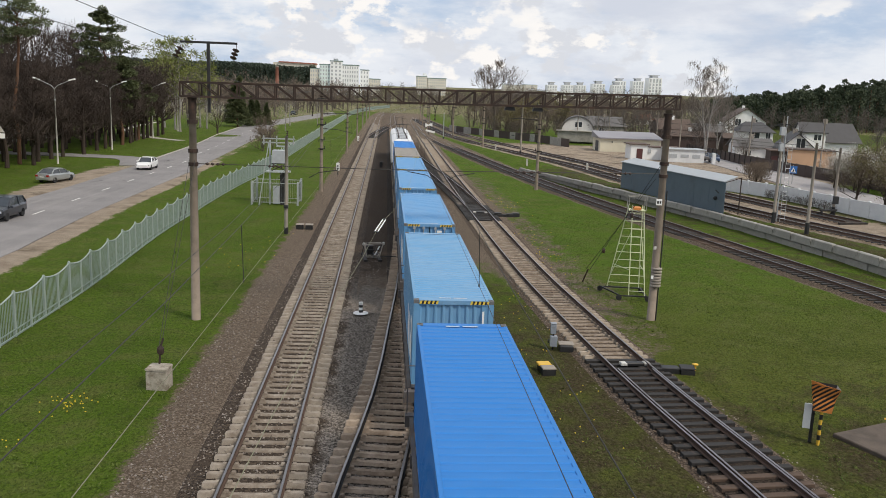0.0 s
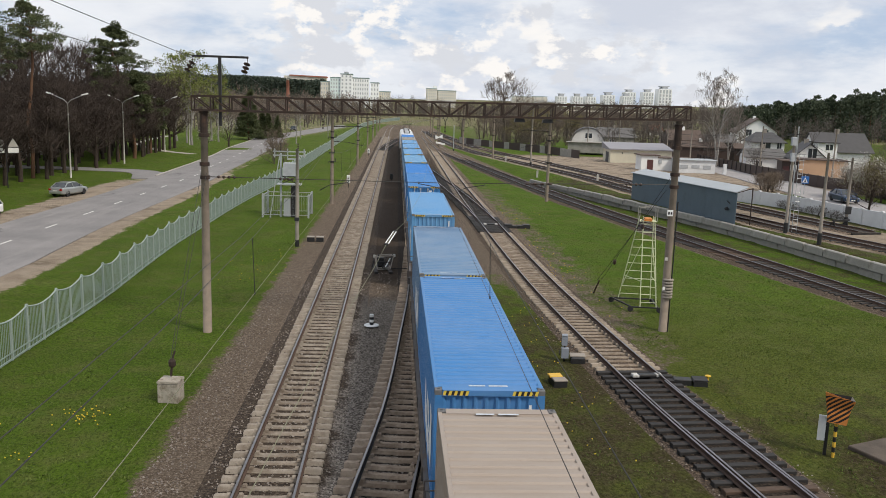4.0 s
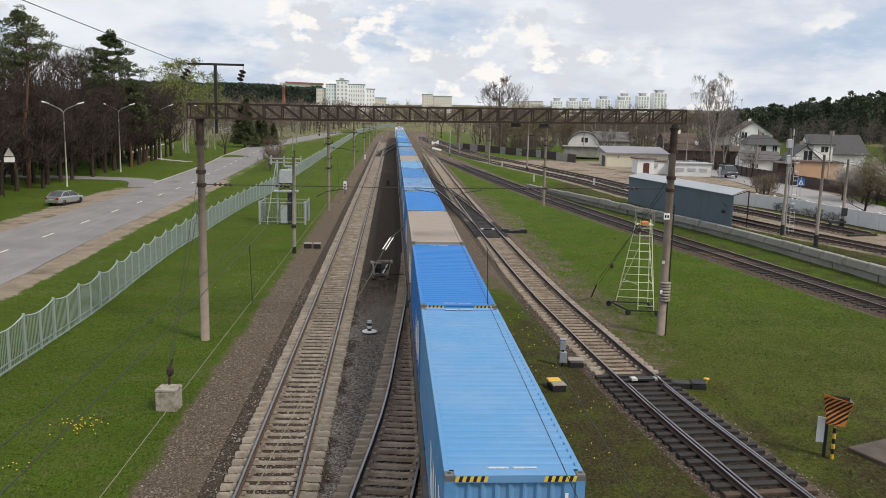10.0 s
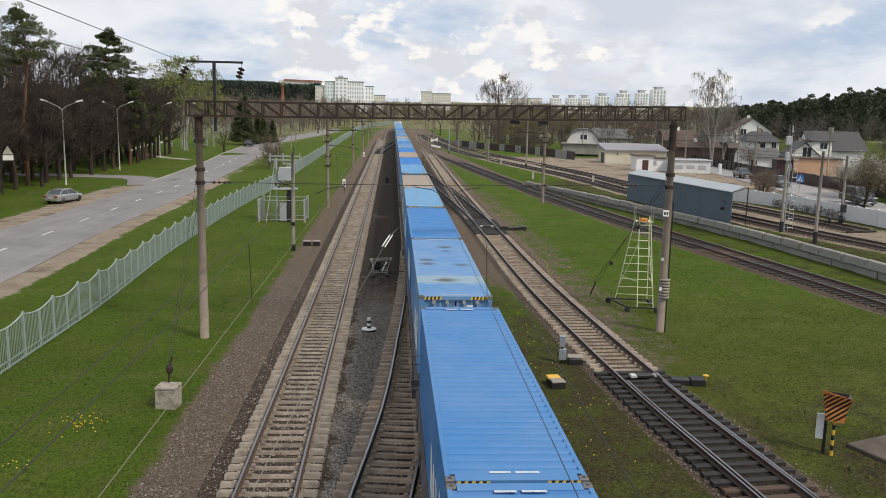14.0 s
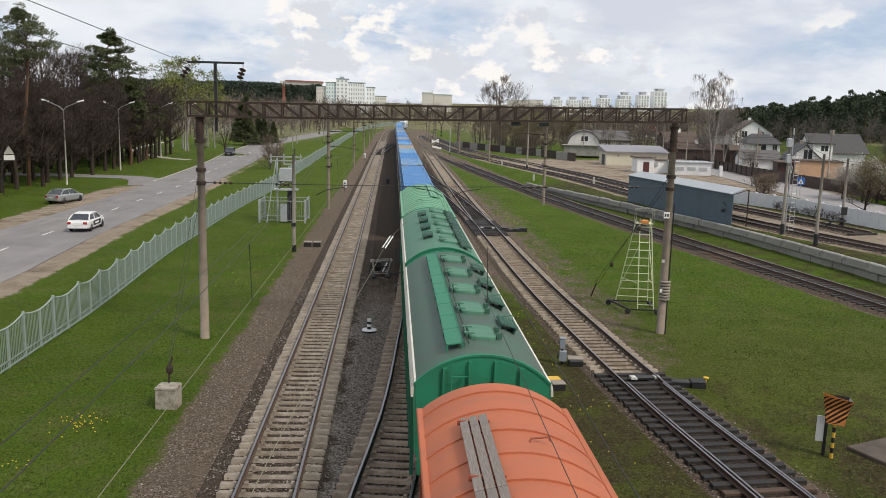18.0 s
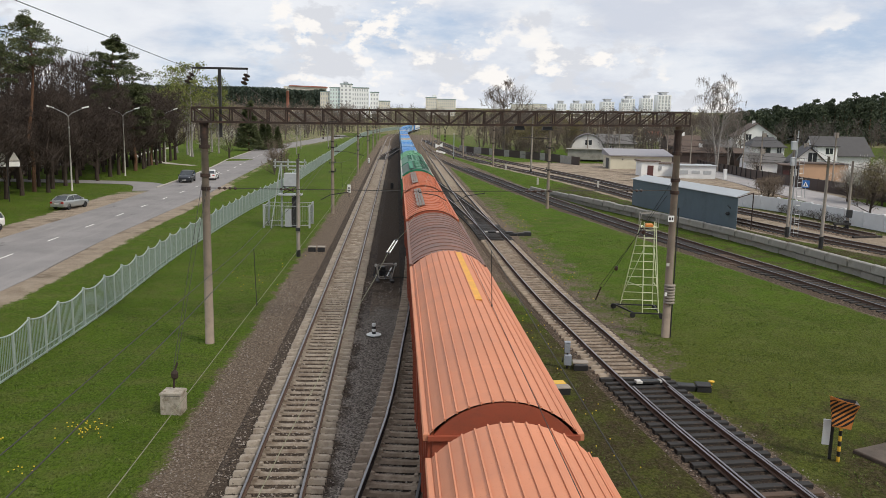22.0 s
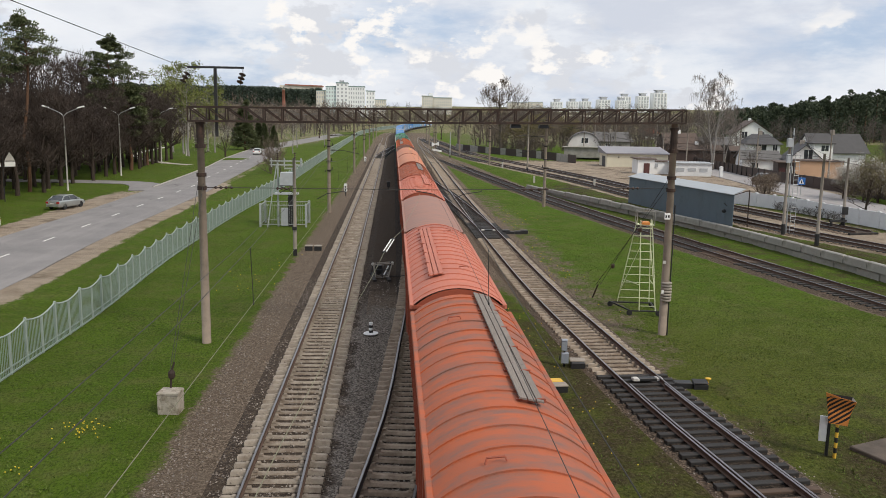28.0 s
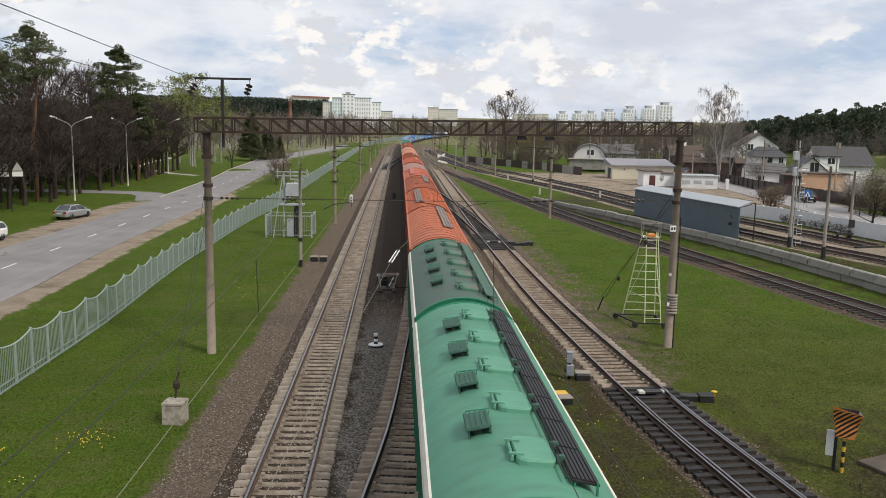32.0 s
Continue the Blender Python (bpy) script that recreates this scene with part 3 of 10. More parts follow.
def build_ground():
    xs = axis([(-4800, -900, 6), (-900, -200, 14), (-200, -60, 28), (-60, -10, 62), (-10, 40, 84), (40, 80, 34), (80, 240, 32), (240, 900, 12), (900, 4800, 6)])
    ys = axis([(-4800, -600, 5), (-600, -60, 14), (-60, 8, 22), (8, 70, 104), (70, 140, 72), (140, 330, 95), (330, 900, 57), (900, 2600, 17), (2600, 4800, 6)])
    vs, cols, tints = [], [], []
    for y in ys:
        for x in xs:
            vs.append((x, y, ground_z(x, y)))
            near = -80 < x < 140 and -60 < y < 420
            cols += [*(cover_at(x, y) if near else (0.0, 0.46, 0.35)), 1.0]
            tints += [*(tint_at(x, y) if near else (0.0, 0.0, 0.2)), 1.0]
    nx = len(xs)
    fs = [(j * nx + i, j * nx + i + 1, (j + 1) * nx + i + 1, (j + 1) * nx + i) for j in range(len(ys) - 1) for i in range(nx - 1)]
    me = bpy.data.meshes.new("ground")
    me.from_pydata(vs, [], fs)
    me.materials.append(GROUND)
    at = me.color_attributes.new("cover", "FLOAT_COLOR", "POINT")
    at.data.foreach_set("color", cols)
    at = me.color_attributes.new("tint", "FLOAT_COLOR", "POINT")
    at.data.foreach_set("color", tints)
    me.polygons.foreach_set("use_smooth", [True] * len(fs))
    return tagged(new("ground", me), "spring grass with patches of gravel and dry soil", "ground", kind="structure")


build_ground()


# ---- road on the west side ----
def asphalt_mat(name, tone=1.0):
    s = Shade(name, 0.88, 0, 0.3)
    big, fine = s.noise(0.25, 5), s.noise(60, 3)
    wear = s.noise(0.7, 5, 0.6, s.stretch((1.6, 0.12, 1)))
    c = s.mix(s.span(big, 0.3, 0.7), times((0.20, 0.19, 0.19), tone), times((0.27, 0.255, 0.25), tone))
    c = s.mix(s.span(wear, 0.5, 0.75, 0, 0.6), c, times((0.33, 0.31, 0.295), tone))
    c = s.mix(s.span(fine, 0.4, 0.7, 0, 0.4), c, times((0.08, 0.078, 0.078), tone))
    c = s.mix(s.noise(0.35, 8, 0.75, s.stretch((1, 0.5, 1)), 0.62, 0.68), c, times((0.075, 0.072, 0.072), tone))
    s.bump(fine, 0.3, 0.006)
    return s.done(c)


ASPHALT = asphalt_mat("old_asphalt")
LINE_WHITE = plain("worn_road_marking", (0.72, 0.71, 0.68), 0.8, 0, 0.15, 5, 30, 0.1, 0.003, (0.3, 0.29, 0.28), (0.55, 0.7))
KERB = plain("kerb_concrete", (0.42, 0.39, 0.34), 0.9, 0, 0.2, 2, 40, 0.3)


def strip(a, b, z, step=4.0, thick=0.3):
    """A slab between two lines of equal length."""
    m = Mesh()
    vs, fs = [], []
    for (xa, ya), (xb, yb) in zip(a, b):
        vs += [(xa, ya, z), (xb, yb, z), (xb, yb, z - thick), (xa, ya, z - thick)]
    for i in range(len(a) - 1):
        for k in range(4):
            j = (k + 1) % 4
            fs.append((i * 4 + k, i * 4 + 4 + k, i * 4 + 4 + j, i * 4 + j))
    fs += [(0, 1, 2, 3), tuple(len(vs) - 1 - k for k in range(4))]
    return m.add(vs, fs)


inner, outer = spline(ROAD_IN, 4), spline(ROAD_OUT, 4)
ys = [float(y) for y in list(range(-40, 241, 4)) + list(range(250, 661, 10))]
road = tagged(part("road", strip([(lerp_line(inner, y), y) for y in ys], [(lerp_line(outer, y), y) for y in ys], LOW + 0.06), ASPHALT),
              "grey worn asphalt road with faded patches", "road", kind="structure")
for i in range(24):
    y = 18.8 + 8.0 * i - 0.2
    mid = (lerp_line(inner, y) + lerp_line(outer, y)) / 2 + (0.05 if y < 120 else 0)
    mid = -27.25 if y < 118 else mid
    part("lane_dash", Mesh().box(mid - 0.07, mid + 0.07, y - 1.1, y + 1.1, LOW + 0.062, LOW + 0.068), LINE_WHITE, road, "white lane dash")
edge_line = [(lerp_line(outer, y) + 0.12, y) for y in range(112, 236, 4)]
part("kerb", Mesh().sweep([(-0.08, -0.1), (0.08, -0.1), (0.08, 0.14), (0.06, 0.16), (-0.08, 0.16)], [(x - 0.25, y, LOW) for x, y in edge_line]), KERB, road, "pale kerb stones")

# side street that leaves the road between the lawns
side = spline([(-31.6, 108, 0), (-34.5, 116.5, 0), (-40, 119.5, 0), (-60, 121, 0), (-90, 122, 0)], 2)
m = Mesh().sweep([(-2.2, -0.2), (2.2, -0.2), (2.2, 0.05), (-2.2, 0.05)], [(p[0], p[1], LOW) for p in side])
tagged(part("footpath", m, ASPHALT), "narrow grey asphalt path between lawns", "path", kind="structure")
far_path = spline([(-38, 158, 0), (-46, 166, 0), (-58, 190, 0), (-62, 230, 0)], 3)
m = Mesh().sweep([(-0.9, -0.2), (0.9, -0.2), (0.9, 0.05), (-0.9, 0.05)], [(p[0], p[1], LOW) for p in far_path])
tagged(part("footpath", m, KERB), "pale trodden footpath across the lawn", "path", kind="structure")

# street behind the yard on the east side
street = spline([(50, -30, 0), (49.5, 40, 0), (50.5, 70, 0), (53, 100, 0), (56, 130, 0), (60, 160, 0), (66, 200, 0), (72, 260, 0)], 4)
m = Mesh().sweep([(-3.4, -0.4), (3.6, -0.4), (3.6, 0.03), (-3.4, 0.03)], [(p[0], p[1], max(ground_z(p[0] - 3.4, p[1]), ground_z(p[0] + 3.6, p[1])) + 0.02) for p in street])
tagged(part("street", m, asphalt_mat("pale_dusty_asphalt", 1.35)), "pale dusty street beside the houses", "street", kind="structure")


# ---- railway tracks ----
RAIL_FOOT = [(-0.07, -0.18), (0.07, -0.18), (0.07, -0.165), (0.012, -0.14), (0.012, -0.045), (0.036, -0.035), (0.036, -0.012), (-0.036, -0.012), (-0.036, -0.035), (-0.012, -0.045), (-0.012, -0.14), (-0.07, -0.165)]
RAIL_HEAD = [(-0.036, -0.012), (0.036, -0.012), (0.032, 0.0), (-0.032, 0.0)]
slp = Mesh()
sleeper_prof = [(-1.35, 0.0), (-1.35, 0.13), (-1.28, 0.158), (-0.95, 0.152), (-0.42, 0.088), (0.42, 0.088), (0.95, 0.152), (1.28, 0.158), (1.35, 0.13), (1.35, 0.0)]
for (ua, ha), (ub, hb) in zip(sleeper_prof[1:8], sleeper_prof[2:9]):
    slp.add([(ua, -0.145, 0.0), (ua, 0.145, 0.0), (ua, 0.078, ha), (ua, -0.078, ha), (ub, -0.145, 0.0), (ub, 0.145, 0.0), (ub, 0.078, hb), (ub, -0.078, hb)],
            [(3, 2, 6, 7), (0, 3, 7, 4), (2, 1, 5, 6)])
for u, h in (sleeper_prof[1], sleeper_prof[8]):
    w = 0.03 if u > 0 else -0.03
    slp.add([(u + w, -0.14, 0.0), (u + w, 0.14, 0.0), (u, 0.078, h), (u, -0.078, h)], [(0, 1, 2, 3)])
for u in (-0.96, -0.64, 0.64, 0.96):
    slp.box(u - 0.07, u + 0.07, -0.08, 0.08, 0.13, 0.185, None, 0.02)
SLEEPER_DATA = slp.data("sleeper", SLEEPER)
OLD_DATA = slp.data("sleeper", SLEEPER_OLD)
BLEACHED_DATA = slp.data("sleeper", SLEEPER_BLEACHED)
TIMBER_DATA = Mesh().slab(-1.45, 1.45, -0.12, 0.12, 0.0, 0.16, 0.015).data("sleeper", TIMBER)
BROWN_DATA = Mesh().slab(-1.4, 1.4, -0.12, 0.12, 0.0, 0.16, 0.015).data("sleeper", TIMBER_BROWN)


def along(line, gap):
    """Places and headings every gap metres on a line."""
    out, left = [], 0.0
    for (x0, y0), (x1, y1) in zip([p[:2] for p in line], [p[:2] for p in line][1:]):
        n = math.hypot(x1 - x0, y1 - y0)
        while left < n:
            t = left / n
            out.append((x0 + (x1 - x0) * t, y0 + (y1 - y0) * t, math.degrees(math.atan2(x1 - x0, y1 - y0))))
            left += gap
        left -= n
    return out


def track(label, pts, lift=0.0, singles=(8, 110), span=(-60, 330), kind=None, bed=BALLAST, gap=0.545, bed_z=-0.245, width=1.75, web=RAIL_SIDE):
    """A railway track: bed, two rails, sleepers as pieces near by and joined far off."""
    up = lift if callable(lift) else (lambda y: lift)
    line = [(p[0], p[1]) for p in spline(pts, 2.0)]
    line.sort(key=lambda p: p[1])
    line = [p for p in line if span[0] <= p[1] <= span[1]]
    top = thing("railway_track", label, "railway track", group="railway tracks", kind="structure")
    if bed:
        w = width
        part("ballast_bed", Mesh().sweep([(-w - 0.55, -0.42), (-w, bed_z - 0.03), (-w * 0.45, bed_z), (w * 0.45, bed_z), (w, bed_z - 0.03), (w + 0.55, -0.42)], [(x, y, up(y)) for x, y in line], False), bed, top)
    for side in (-0.796, 0.796):
        m = Mesh().sweep([(u + side, w) for u, w in RAIL_FOOT], [(x, y, up(y)) for x, y in line])
        m.slot = 1
        m.sweep([(u + side, w) for u, w in RAIL_HEAD], [(x, y, up(y)) for x, y in line])
        part("rail", m, [web, RAIL_TOP], top, "polished steel rail")
    far = {}
    rng = random.Random(5)
    for x, y, h in along(line, gap):
        data = kind(y) if kind else SLEEPER_DATA
        pm = pose(x + rng.uniform(-0.02, 0.02), y, up(y) - 0.33 + rng.uniform(-0.008, 0.008), 0, 0, -h + rng.uniform(-0.8, 0.8))
        if singles[0] <= y <= singles[1]:
            ob = new("sleeper", data)
            ob.parent = top
            ob.matrix_basis = pm
        else:
            far.setdefault(data.name, (data, []))[1].append(pm)
    for data, mats in far.values():
        m = Mesh()
        co = [v.co.copy() for v in data.vertices]
        fs = [tuple(p.vertices) for p in data.polygons]
        for pm in mats:
            m.add([pm @ c for c in co], fs)
        ob = part("sleepers", m, data.materials[0], top)
        ob["kind"] = "stuff"
    return top


TRACK1 = track("straight railway track on concrete sleepers in brown ballast", T1, bed=BALLAST_BROWN, bed_z=-0.29, singles=(9, 150), span=(-60, 700))
TRACK2 = track("railway track on concrete sleepers under the freight train", T2, singles=(9, 60), span=(-60, 700), kind=lambda y: OLD_DATA, bed=BALLAST_GRIMY_SHADED, bed_z=-0.29, web=RAIL_OILY_SHADED)
TRACK3 = track("curving siding on concrete and oiled timber sleepers", T3, singles=(9, 120), span=(-38, 350), bed=BALLAST_SIDING, bed_z=-0.285, width=1.5,
               kind=lambda y: BROWN_DATA if y < 21.5 else (TIMBER_DATA if y < 31.6 or 68 < y < 78 else BLEACHED_DATA))
TRACK4 = track("worn siding on dark timber sleepers beside a concrete wall", T4, singles=(40, 110), span=(-38, 262), kind=lambda y: BROWN_DATA if 57 < y < 62 else TIMBER_DATA, bed=BALLAST_SIDING, width=1.45, bed_z=-0.215)
TRACK5 = track("raised yard track on dark timber sleepers", T5, yard_lift, (56, 120), (-38, 325), lambda y: TIMBER_DATA, BALLAST_SAND, 0.6, -0.205, 1.5)
TRACK6 = track("raised far yard track on dark timber sleepers", T6, yard_lift, (62, 100), (66, 325), lambda y: TIMBER_DATA, BALLAST_SAND, 0.6, -0.205, 1.5)
BRANCH2 = track("turnout that leaves the train's track", T2_BRANCH, 0.0, (9, 48), (-20, 60), lambda y: OLD_DATA, bed=None, web=RAIL_OILY_SHADED)
BRANCH3 = track("turnout that leaves the siding", T3_BRANCH, 0.0, (66, 100), (70, 186), lambda y: TIMBER_DATA, None, 0.8)
CROSS1 = track("far crossover between the main tracks", T1_CROSS, 0.0, (0, 0), (186, 279), lambda y: TIMBER_DATA, None, 0.9)
part("oily_ballast", Mesh().sweep([(-1.35, -0.25), (-0.7, -0.238), (0.7, -0.238), (1.35, -0.26)], [(p[0], p[1], 0) for p in sorted(spline(T3, 1.0), key=lambda p: p[1]) if 2 < p[1] < 31.5], False), BALLAST_OIL, TRACK3, "oil-blackened ballast of the switch")
for line, ya, yb in ((T3, 4.0, 30.5),):
    pts = [p for p in spline(line, 1.0) if ya <= p[1] <= yb]
    for side in (-0.70, 0.70):
        blade = [(p[0] + (0.035 if side < 0 else 0.0) + side + (0.10 * (yb - p[1]) / 10.0) ** 2 * (1 if side < 0 else -1) * 0.9, p[1], 0.0) for p in pts]
        m = Mesh().sweep(RAIL_FOOT, blade)
        m.slot = 1
        m.sweep(RAIL_HEAD, blade)
        part("switch_blade", m, [RAIL_SIDE, RAIL_TOP], TRACK3, "polished switch blade")

# ---- the freight train ----
SPEED = 16.4
MOVES = []


def train_pose(s):
    x, h = 2.17, 0.0
    if s > BEND:
        x += (s - BEND) ** 2 / 3200.0
        h = math.degrees(math.atan((s - BEND) / 1600.0))
    return pose(x, s, 0, 0, 0, -h)


def rides(ob, s):
    """Let a thing ride with the train; s is its place on the line at the start."""
    ob.matrix_basis = train_pose(s)
    MOVES.append((ob, s))
    return ob


WHEEL_DATA = Mesh().lathe([(0.30, -0.07), (0.475, -0.065), (0.475, 0.03), (0.50, 0.04), (0.50, 0.065), (0.30, 0.07)], 18, (0, 0, 0), pose(0, 0, 0, 0, 90, 0)).data("wheel", DARK_STEEL)


def bogie(parent, y):
    m = Mesh()
    for sx in (-1.0, 1.0):
        m.prism([(sx - 0.07, 0.42), (sx + 0.07, 0.42), (sx + 0.07, 0.62), (sx - 0.07, 0.62)], y - 1.15, y + 1.15)
        m.box(sx - 0.13, sx + 0.13, y - 0.35, y + 0.35, 0.25, 0.72)
        for d in (-0.925, 0.925):
            m.box(sx - 0.12, sx + 0.12, y + d - 0.16, y + d + 0.16, 0.36, 0.64)
    m.box(-1.0, 1.0, y - 0.22, y + 0.22, 0.5, 0.8)
    for d in (-0.925, 0.925):
        m.tube([(-0.8, y + d, 0.475), (0.8, y + d, 0.475)], 0.08, 8)
    b = part("bogie", m, DARK_STEEL, parent, "dark cast-steel bogie")
    for d in (-0.925, 0.925):
        for sx in (-0.79, 0.79):
            w = part("wheel", WHEEL_DATA, None, b)
            w.matrix_basis = pose(sx, y + d, 0.475, 0, 0, 0 if sx > 0 else 180)
    return b


def coupler(parent, y, way):
    m = Mesh().box(-0.09, 0.09, min(y, y + way * 0.45), max(y, y + way * 0.45), 0.98, 1.16)
    m.box(-0.17, 0.2, min(y + way * 0.3, y + way * 0.55), max(y + way * 0.3, y + way * 0.55), 0.9, 1.24)
    part("coupler", m, DARK_STEEL, parent)


WAGON_GREY = plain("wagon_grey_brown", (0.115, 0.105, 0.10), 0.8, 0.1, 0.3, 2, 30, 0.2, 0.004, (0.10, 0.065, 0.045), (0.5, 0.7))


def flat_wagon(far, near):
    c, half = (far + near) / 2, (far - near) / 2 + 0.32
    w = thing("container_wagon", "dark grey steel container flat wagon with bogies", "railway wagon", group="container wagons of the train")
    for sx in (-1, 1):
        m = Mesh()
        x = sx * 1.28
        prof = [(-half, 0.98), (-half + 2.6, 0.98), (-half + 4.2, 0.62), (half - 4.2, 0.62), (half - 2.6, 0.98), (half, 0.98), (half, 1.22), (-half, 1.22)]
        m.prism([(a, b) for a, b in prof], -0.05, 0.05, pose(x, 0, 0, 0, 0, 90))
        for k in range(-4, 5):
            m.box(x - 0.09, x + 0.09, k * half / 5 - 0.05, k * half / 5 + 0.05, 0.85, 1.2)
        part("side_sill", m, WAGON_GREY, w)
    m = Mesh()
    for k in range(-10, 11):
        m.box(-1.23, 1.23, k * half / 10.3 - 0.08, k * half / 10.3 + 0.08, 1.02, 1.18)
    m.box(-0.2, 0.2, -half, half, 0.75, 1.14)
    part("cross_beams", m, WAGON_GREY, w)
    for s in (-1, 1):
        part("end_beam", Mesh().box(-1.45, 1.45, s * half - 0.12, s * half + 0.12, 0.92, 1.26), WAGON_GREY, w)
        coupler(w, s * half, s)
        bogie(w, s * (half - 2.1))
        m = Mesh()
        for sx in (-1.4, -1.0):
            m.tube([(sx, s * half, 1.25), (sx, s * half, 2.05)], 0.018, 5)
        m.tube([(-1.4, s * half, 2.05), (-1.0, s * half, 2.05)], 0.018, 5)
        part("handrail", m, WAGON_GREY, w)
    return rides(w, c)


L40, W40, H40, Z40 = 12.192, 2.438, 2.79, 1.23


def corrugation(length, pitch, depth):
    """Points (along, depth) of a trapezoid corrugation."""
    n = int(length / pitch)
    p = length / n
    out = []
    for i in range(n):
        a = -length / 2 + i * p
        out += [(a + p * 0.04, 0), (a + p * 0.46, 0), (a + p * 0.56, depth), (a + p * 0.94, depth)]
    return [(-length / 2, 0)] + out + [(length / 2, 0)]


def ribbed_sheet(prof, fixed, lo, hi, flat, bows=None):
    """A corrugated sheet; flat names the axis of its depth: 'x' side, 'y' end, 'z' roof."""
    m = Mesh()
    vs = []
    for a, d in prof:
        for e in (lo, hi):
            vs.append({"x": (fixed + d, a, e), "y": (a, fixed + d, e), "z": (e, a, fixed + d)}[flat])
    m.add(vs, [(2 * i, 2 * i + 1, 2 * i + 3, 2 * i + 2) for i in range(len(prof) - 1)])
    return m


CASTING = plain("steel_corner_casting", (0.16, 0.16, 0.16), 0.6, 0.3, 0.2, 6, 40, 0.1)
CODE_WHITE = plain("faded_white_code_paint", (0.55, 0.6, 0.66), 0.6, 0, 0.3, 25, 60, 0)
HAZARD_Y = plain("hazard_yellow", (0.70, 0.52, 0.07), 0.6, 0, 0.15, 6, 40, 0)


def container(far, paint, label, doors_near=False, marks=True):
    c = far - L40 / 2
    k = thing("shipping_container", label, "shipping container", group="containers on the train")
    hw, hl, z0, z1 = W40 / 2, L40 / 2, Z40, Z40 + H40
    part("roof", ribbed_sheet(corrugation(L40 - 0.5, 0.30, -0.020 if paint is C_BRIGHT else -0.034), z1 - 0.014, -hw + 0.085, hw - 0.085, "z"), paint, k)
    for sx in (-1, 1):
        part("side_wall", ribbed_sheet(corrugation(L40 - 0.3, 0.28, -0.036 * sx), sx * (hw - 0.005), z0 + 0.15, z1 - 0.06, "x"), paint, k)
        part("top_rail", Mesh().slab(sx * hw - 0.09 * (sx > 0), sx * hw + 0.09 * (sx < 0), -hl + 0.16, hl - 0.16, z1 - 0.075, z1 - 0.018, 0.006), paint, k)
        part("bottom_rail", Mesh().box(min(sx * hw, sx * (hw - 0.06)), max(sx * hw, sx * (hw - 0.06)), -hl + 0.16, hl - 0.16, z0 + 0.0, z0 + 0.16), paint, k)
    for sy in (-1, 1):
        y = sy * hl
        part("header", Mesh().box(-hw + 0.17, hw - 0.17, min(y, y - sy * 0.26), max(y, y - sy * 0.26), z1 - 0.14, z1 - 0.008), paint, k)
        part("sill", Mesh().box(-hw + 0.17, hw - 0.17, min(y, y - sy * 0.12), max(y, y - sy * 0.12), z0, z0 + 0.15), paint, k)
        for sx in (-1, 1):
            x = sx * hw
            part("corner_post", Mesh().box(min(x, x - sx * 0.16), max(x, x - sx * 0.16), min(y, y - sy * 0.16), max(y, y - sy * 0.16), z0 + 0.118, z1 - 0.118), paint, k)
            for za, zb in ((z0, z0 + 0.118), (z1 - 0.118, z1)):
                cc = Mesh().slab(min(x, x - sx * 0.162), max(x, x - sx * 0.162), min(y, y - sy * 0.178), max(y, y - sy * 0.178), za, zb, 0.012)
                if zb == z1:
                    cc.slot = 1
                    cc.lathe([(0.035, 0.0), (0.035, 0.003)], 8, (x - sx * 0.08, y - sy * 0.09, z1))
                part("corner_casting", cc, [CASTING, BLACK], k)
            if marks:
                hz = Mesh()
                for i in range(9):
                    hz.slot = i % 2
                    u = sx * (0.52 + 0.062 * i)
                    hz.add([(u - 0.031, y + sy * 0.003, z1 - 0.125), (u + 0.031, y + sy * 0.003, z1 - 0.125), (u + 0.061, y + sy * 0.003, z1 - 0.02), (u - 0.001, y + sy * 0.003, z1 - 0.02)],
                           [(0, 1, 2, 3)])
                part("hazard_mark", hz, [HAZARD_Y, BLACK], k, "yellow and black hazard stripes")
        doors = (sy < 0) == doors_near
        if doors:
            for sx in (-1, 1):
                d = part("door", ribbed_sheet([(sx * 0.03 + a * 0.001, 0) for a in (0,)] + [(sx * (0.05 + i * 0.245 + q), e) for i in range(4) for q, e in ((0.0, 0), (0.06, -sy * 0.03), (0.16, -sy * 0.03), (0.21, 0))] + [(sx * (hw - 0.17), 0)], y - sy * 0.05, z0 + 0.15, z1 - 0.14, "y"), paint, k)
                for u in (0.28, 0.72):
                    b = Mesh().tube([(sx * u, y + sy * 0.0, z0 + 0.12), (sx * u, y + sy * 0.0, z1 - 0.12)], 0.022, 6)
                    for zz in (z0 + 0.2, z0 + 0.9, z0 + 1.9, z1 - 0.25):
                        b.box(sx * u - 0.06, sx * u + 0.06, y - 0.03, y + 0.03, zz, zz + 0.09)
                    b.bar((sx * u, y + sy * 0.03, z0 + 1.0), (sx * (u - 0.25), y + sy * 0.03, z0 + 0.97), 0.03)
                    part("locking_bar", b, GALV, d, "galvanised locking bar")
                if sx > 0:
                    for row, (u0, u1) in enumerate(((0.36, 0.58), (0.36, 0.7), (0.36, 0.5))):
                        part("marking", Mesh().box(u0, u1, y + sy * 0.012, y + sy * 0.016, z1 - 0.42 - row * 0.2, z1 - 0.30 - row * 0.2), WHITE, d, "white code bar")
                else:
                    part("marking", Mesh().box(-0.56, -0.36, y + sy * 0.012, y + sy * 0.016, z1 - 0.6, z1 - 0.5), WHITE, d, "white label plate")
                    part("marking", Mesh().box(-1.0, -0.86, y + sy * 0.012, y + sy * 0.016, z1 - 0.75, z1 - 0.55), WHITE, d, "white label plate")
        else:
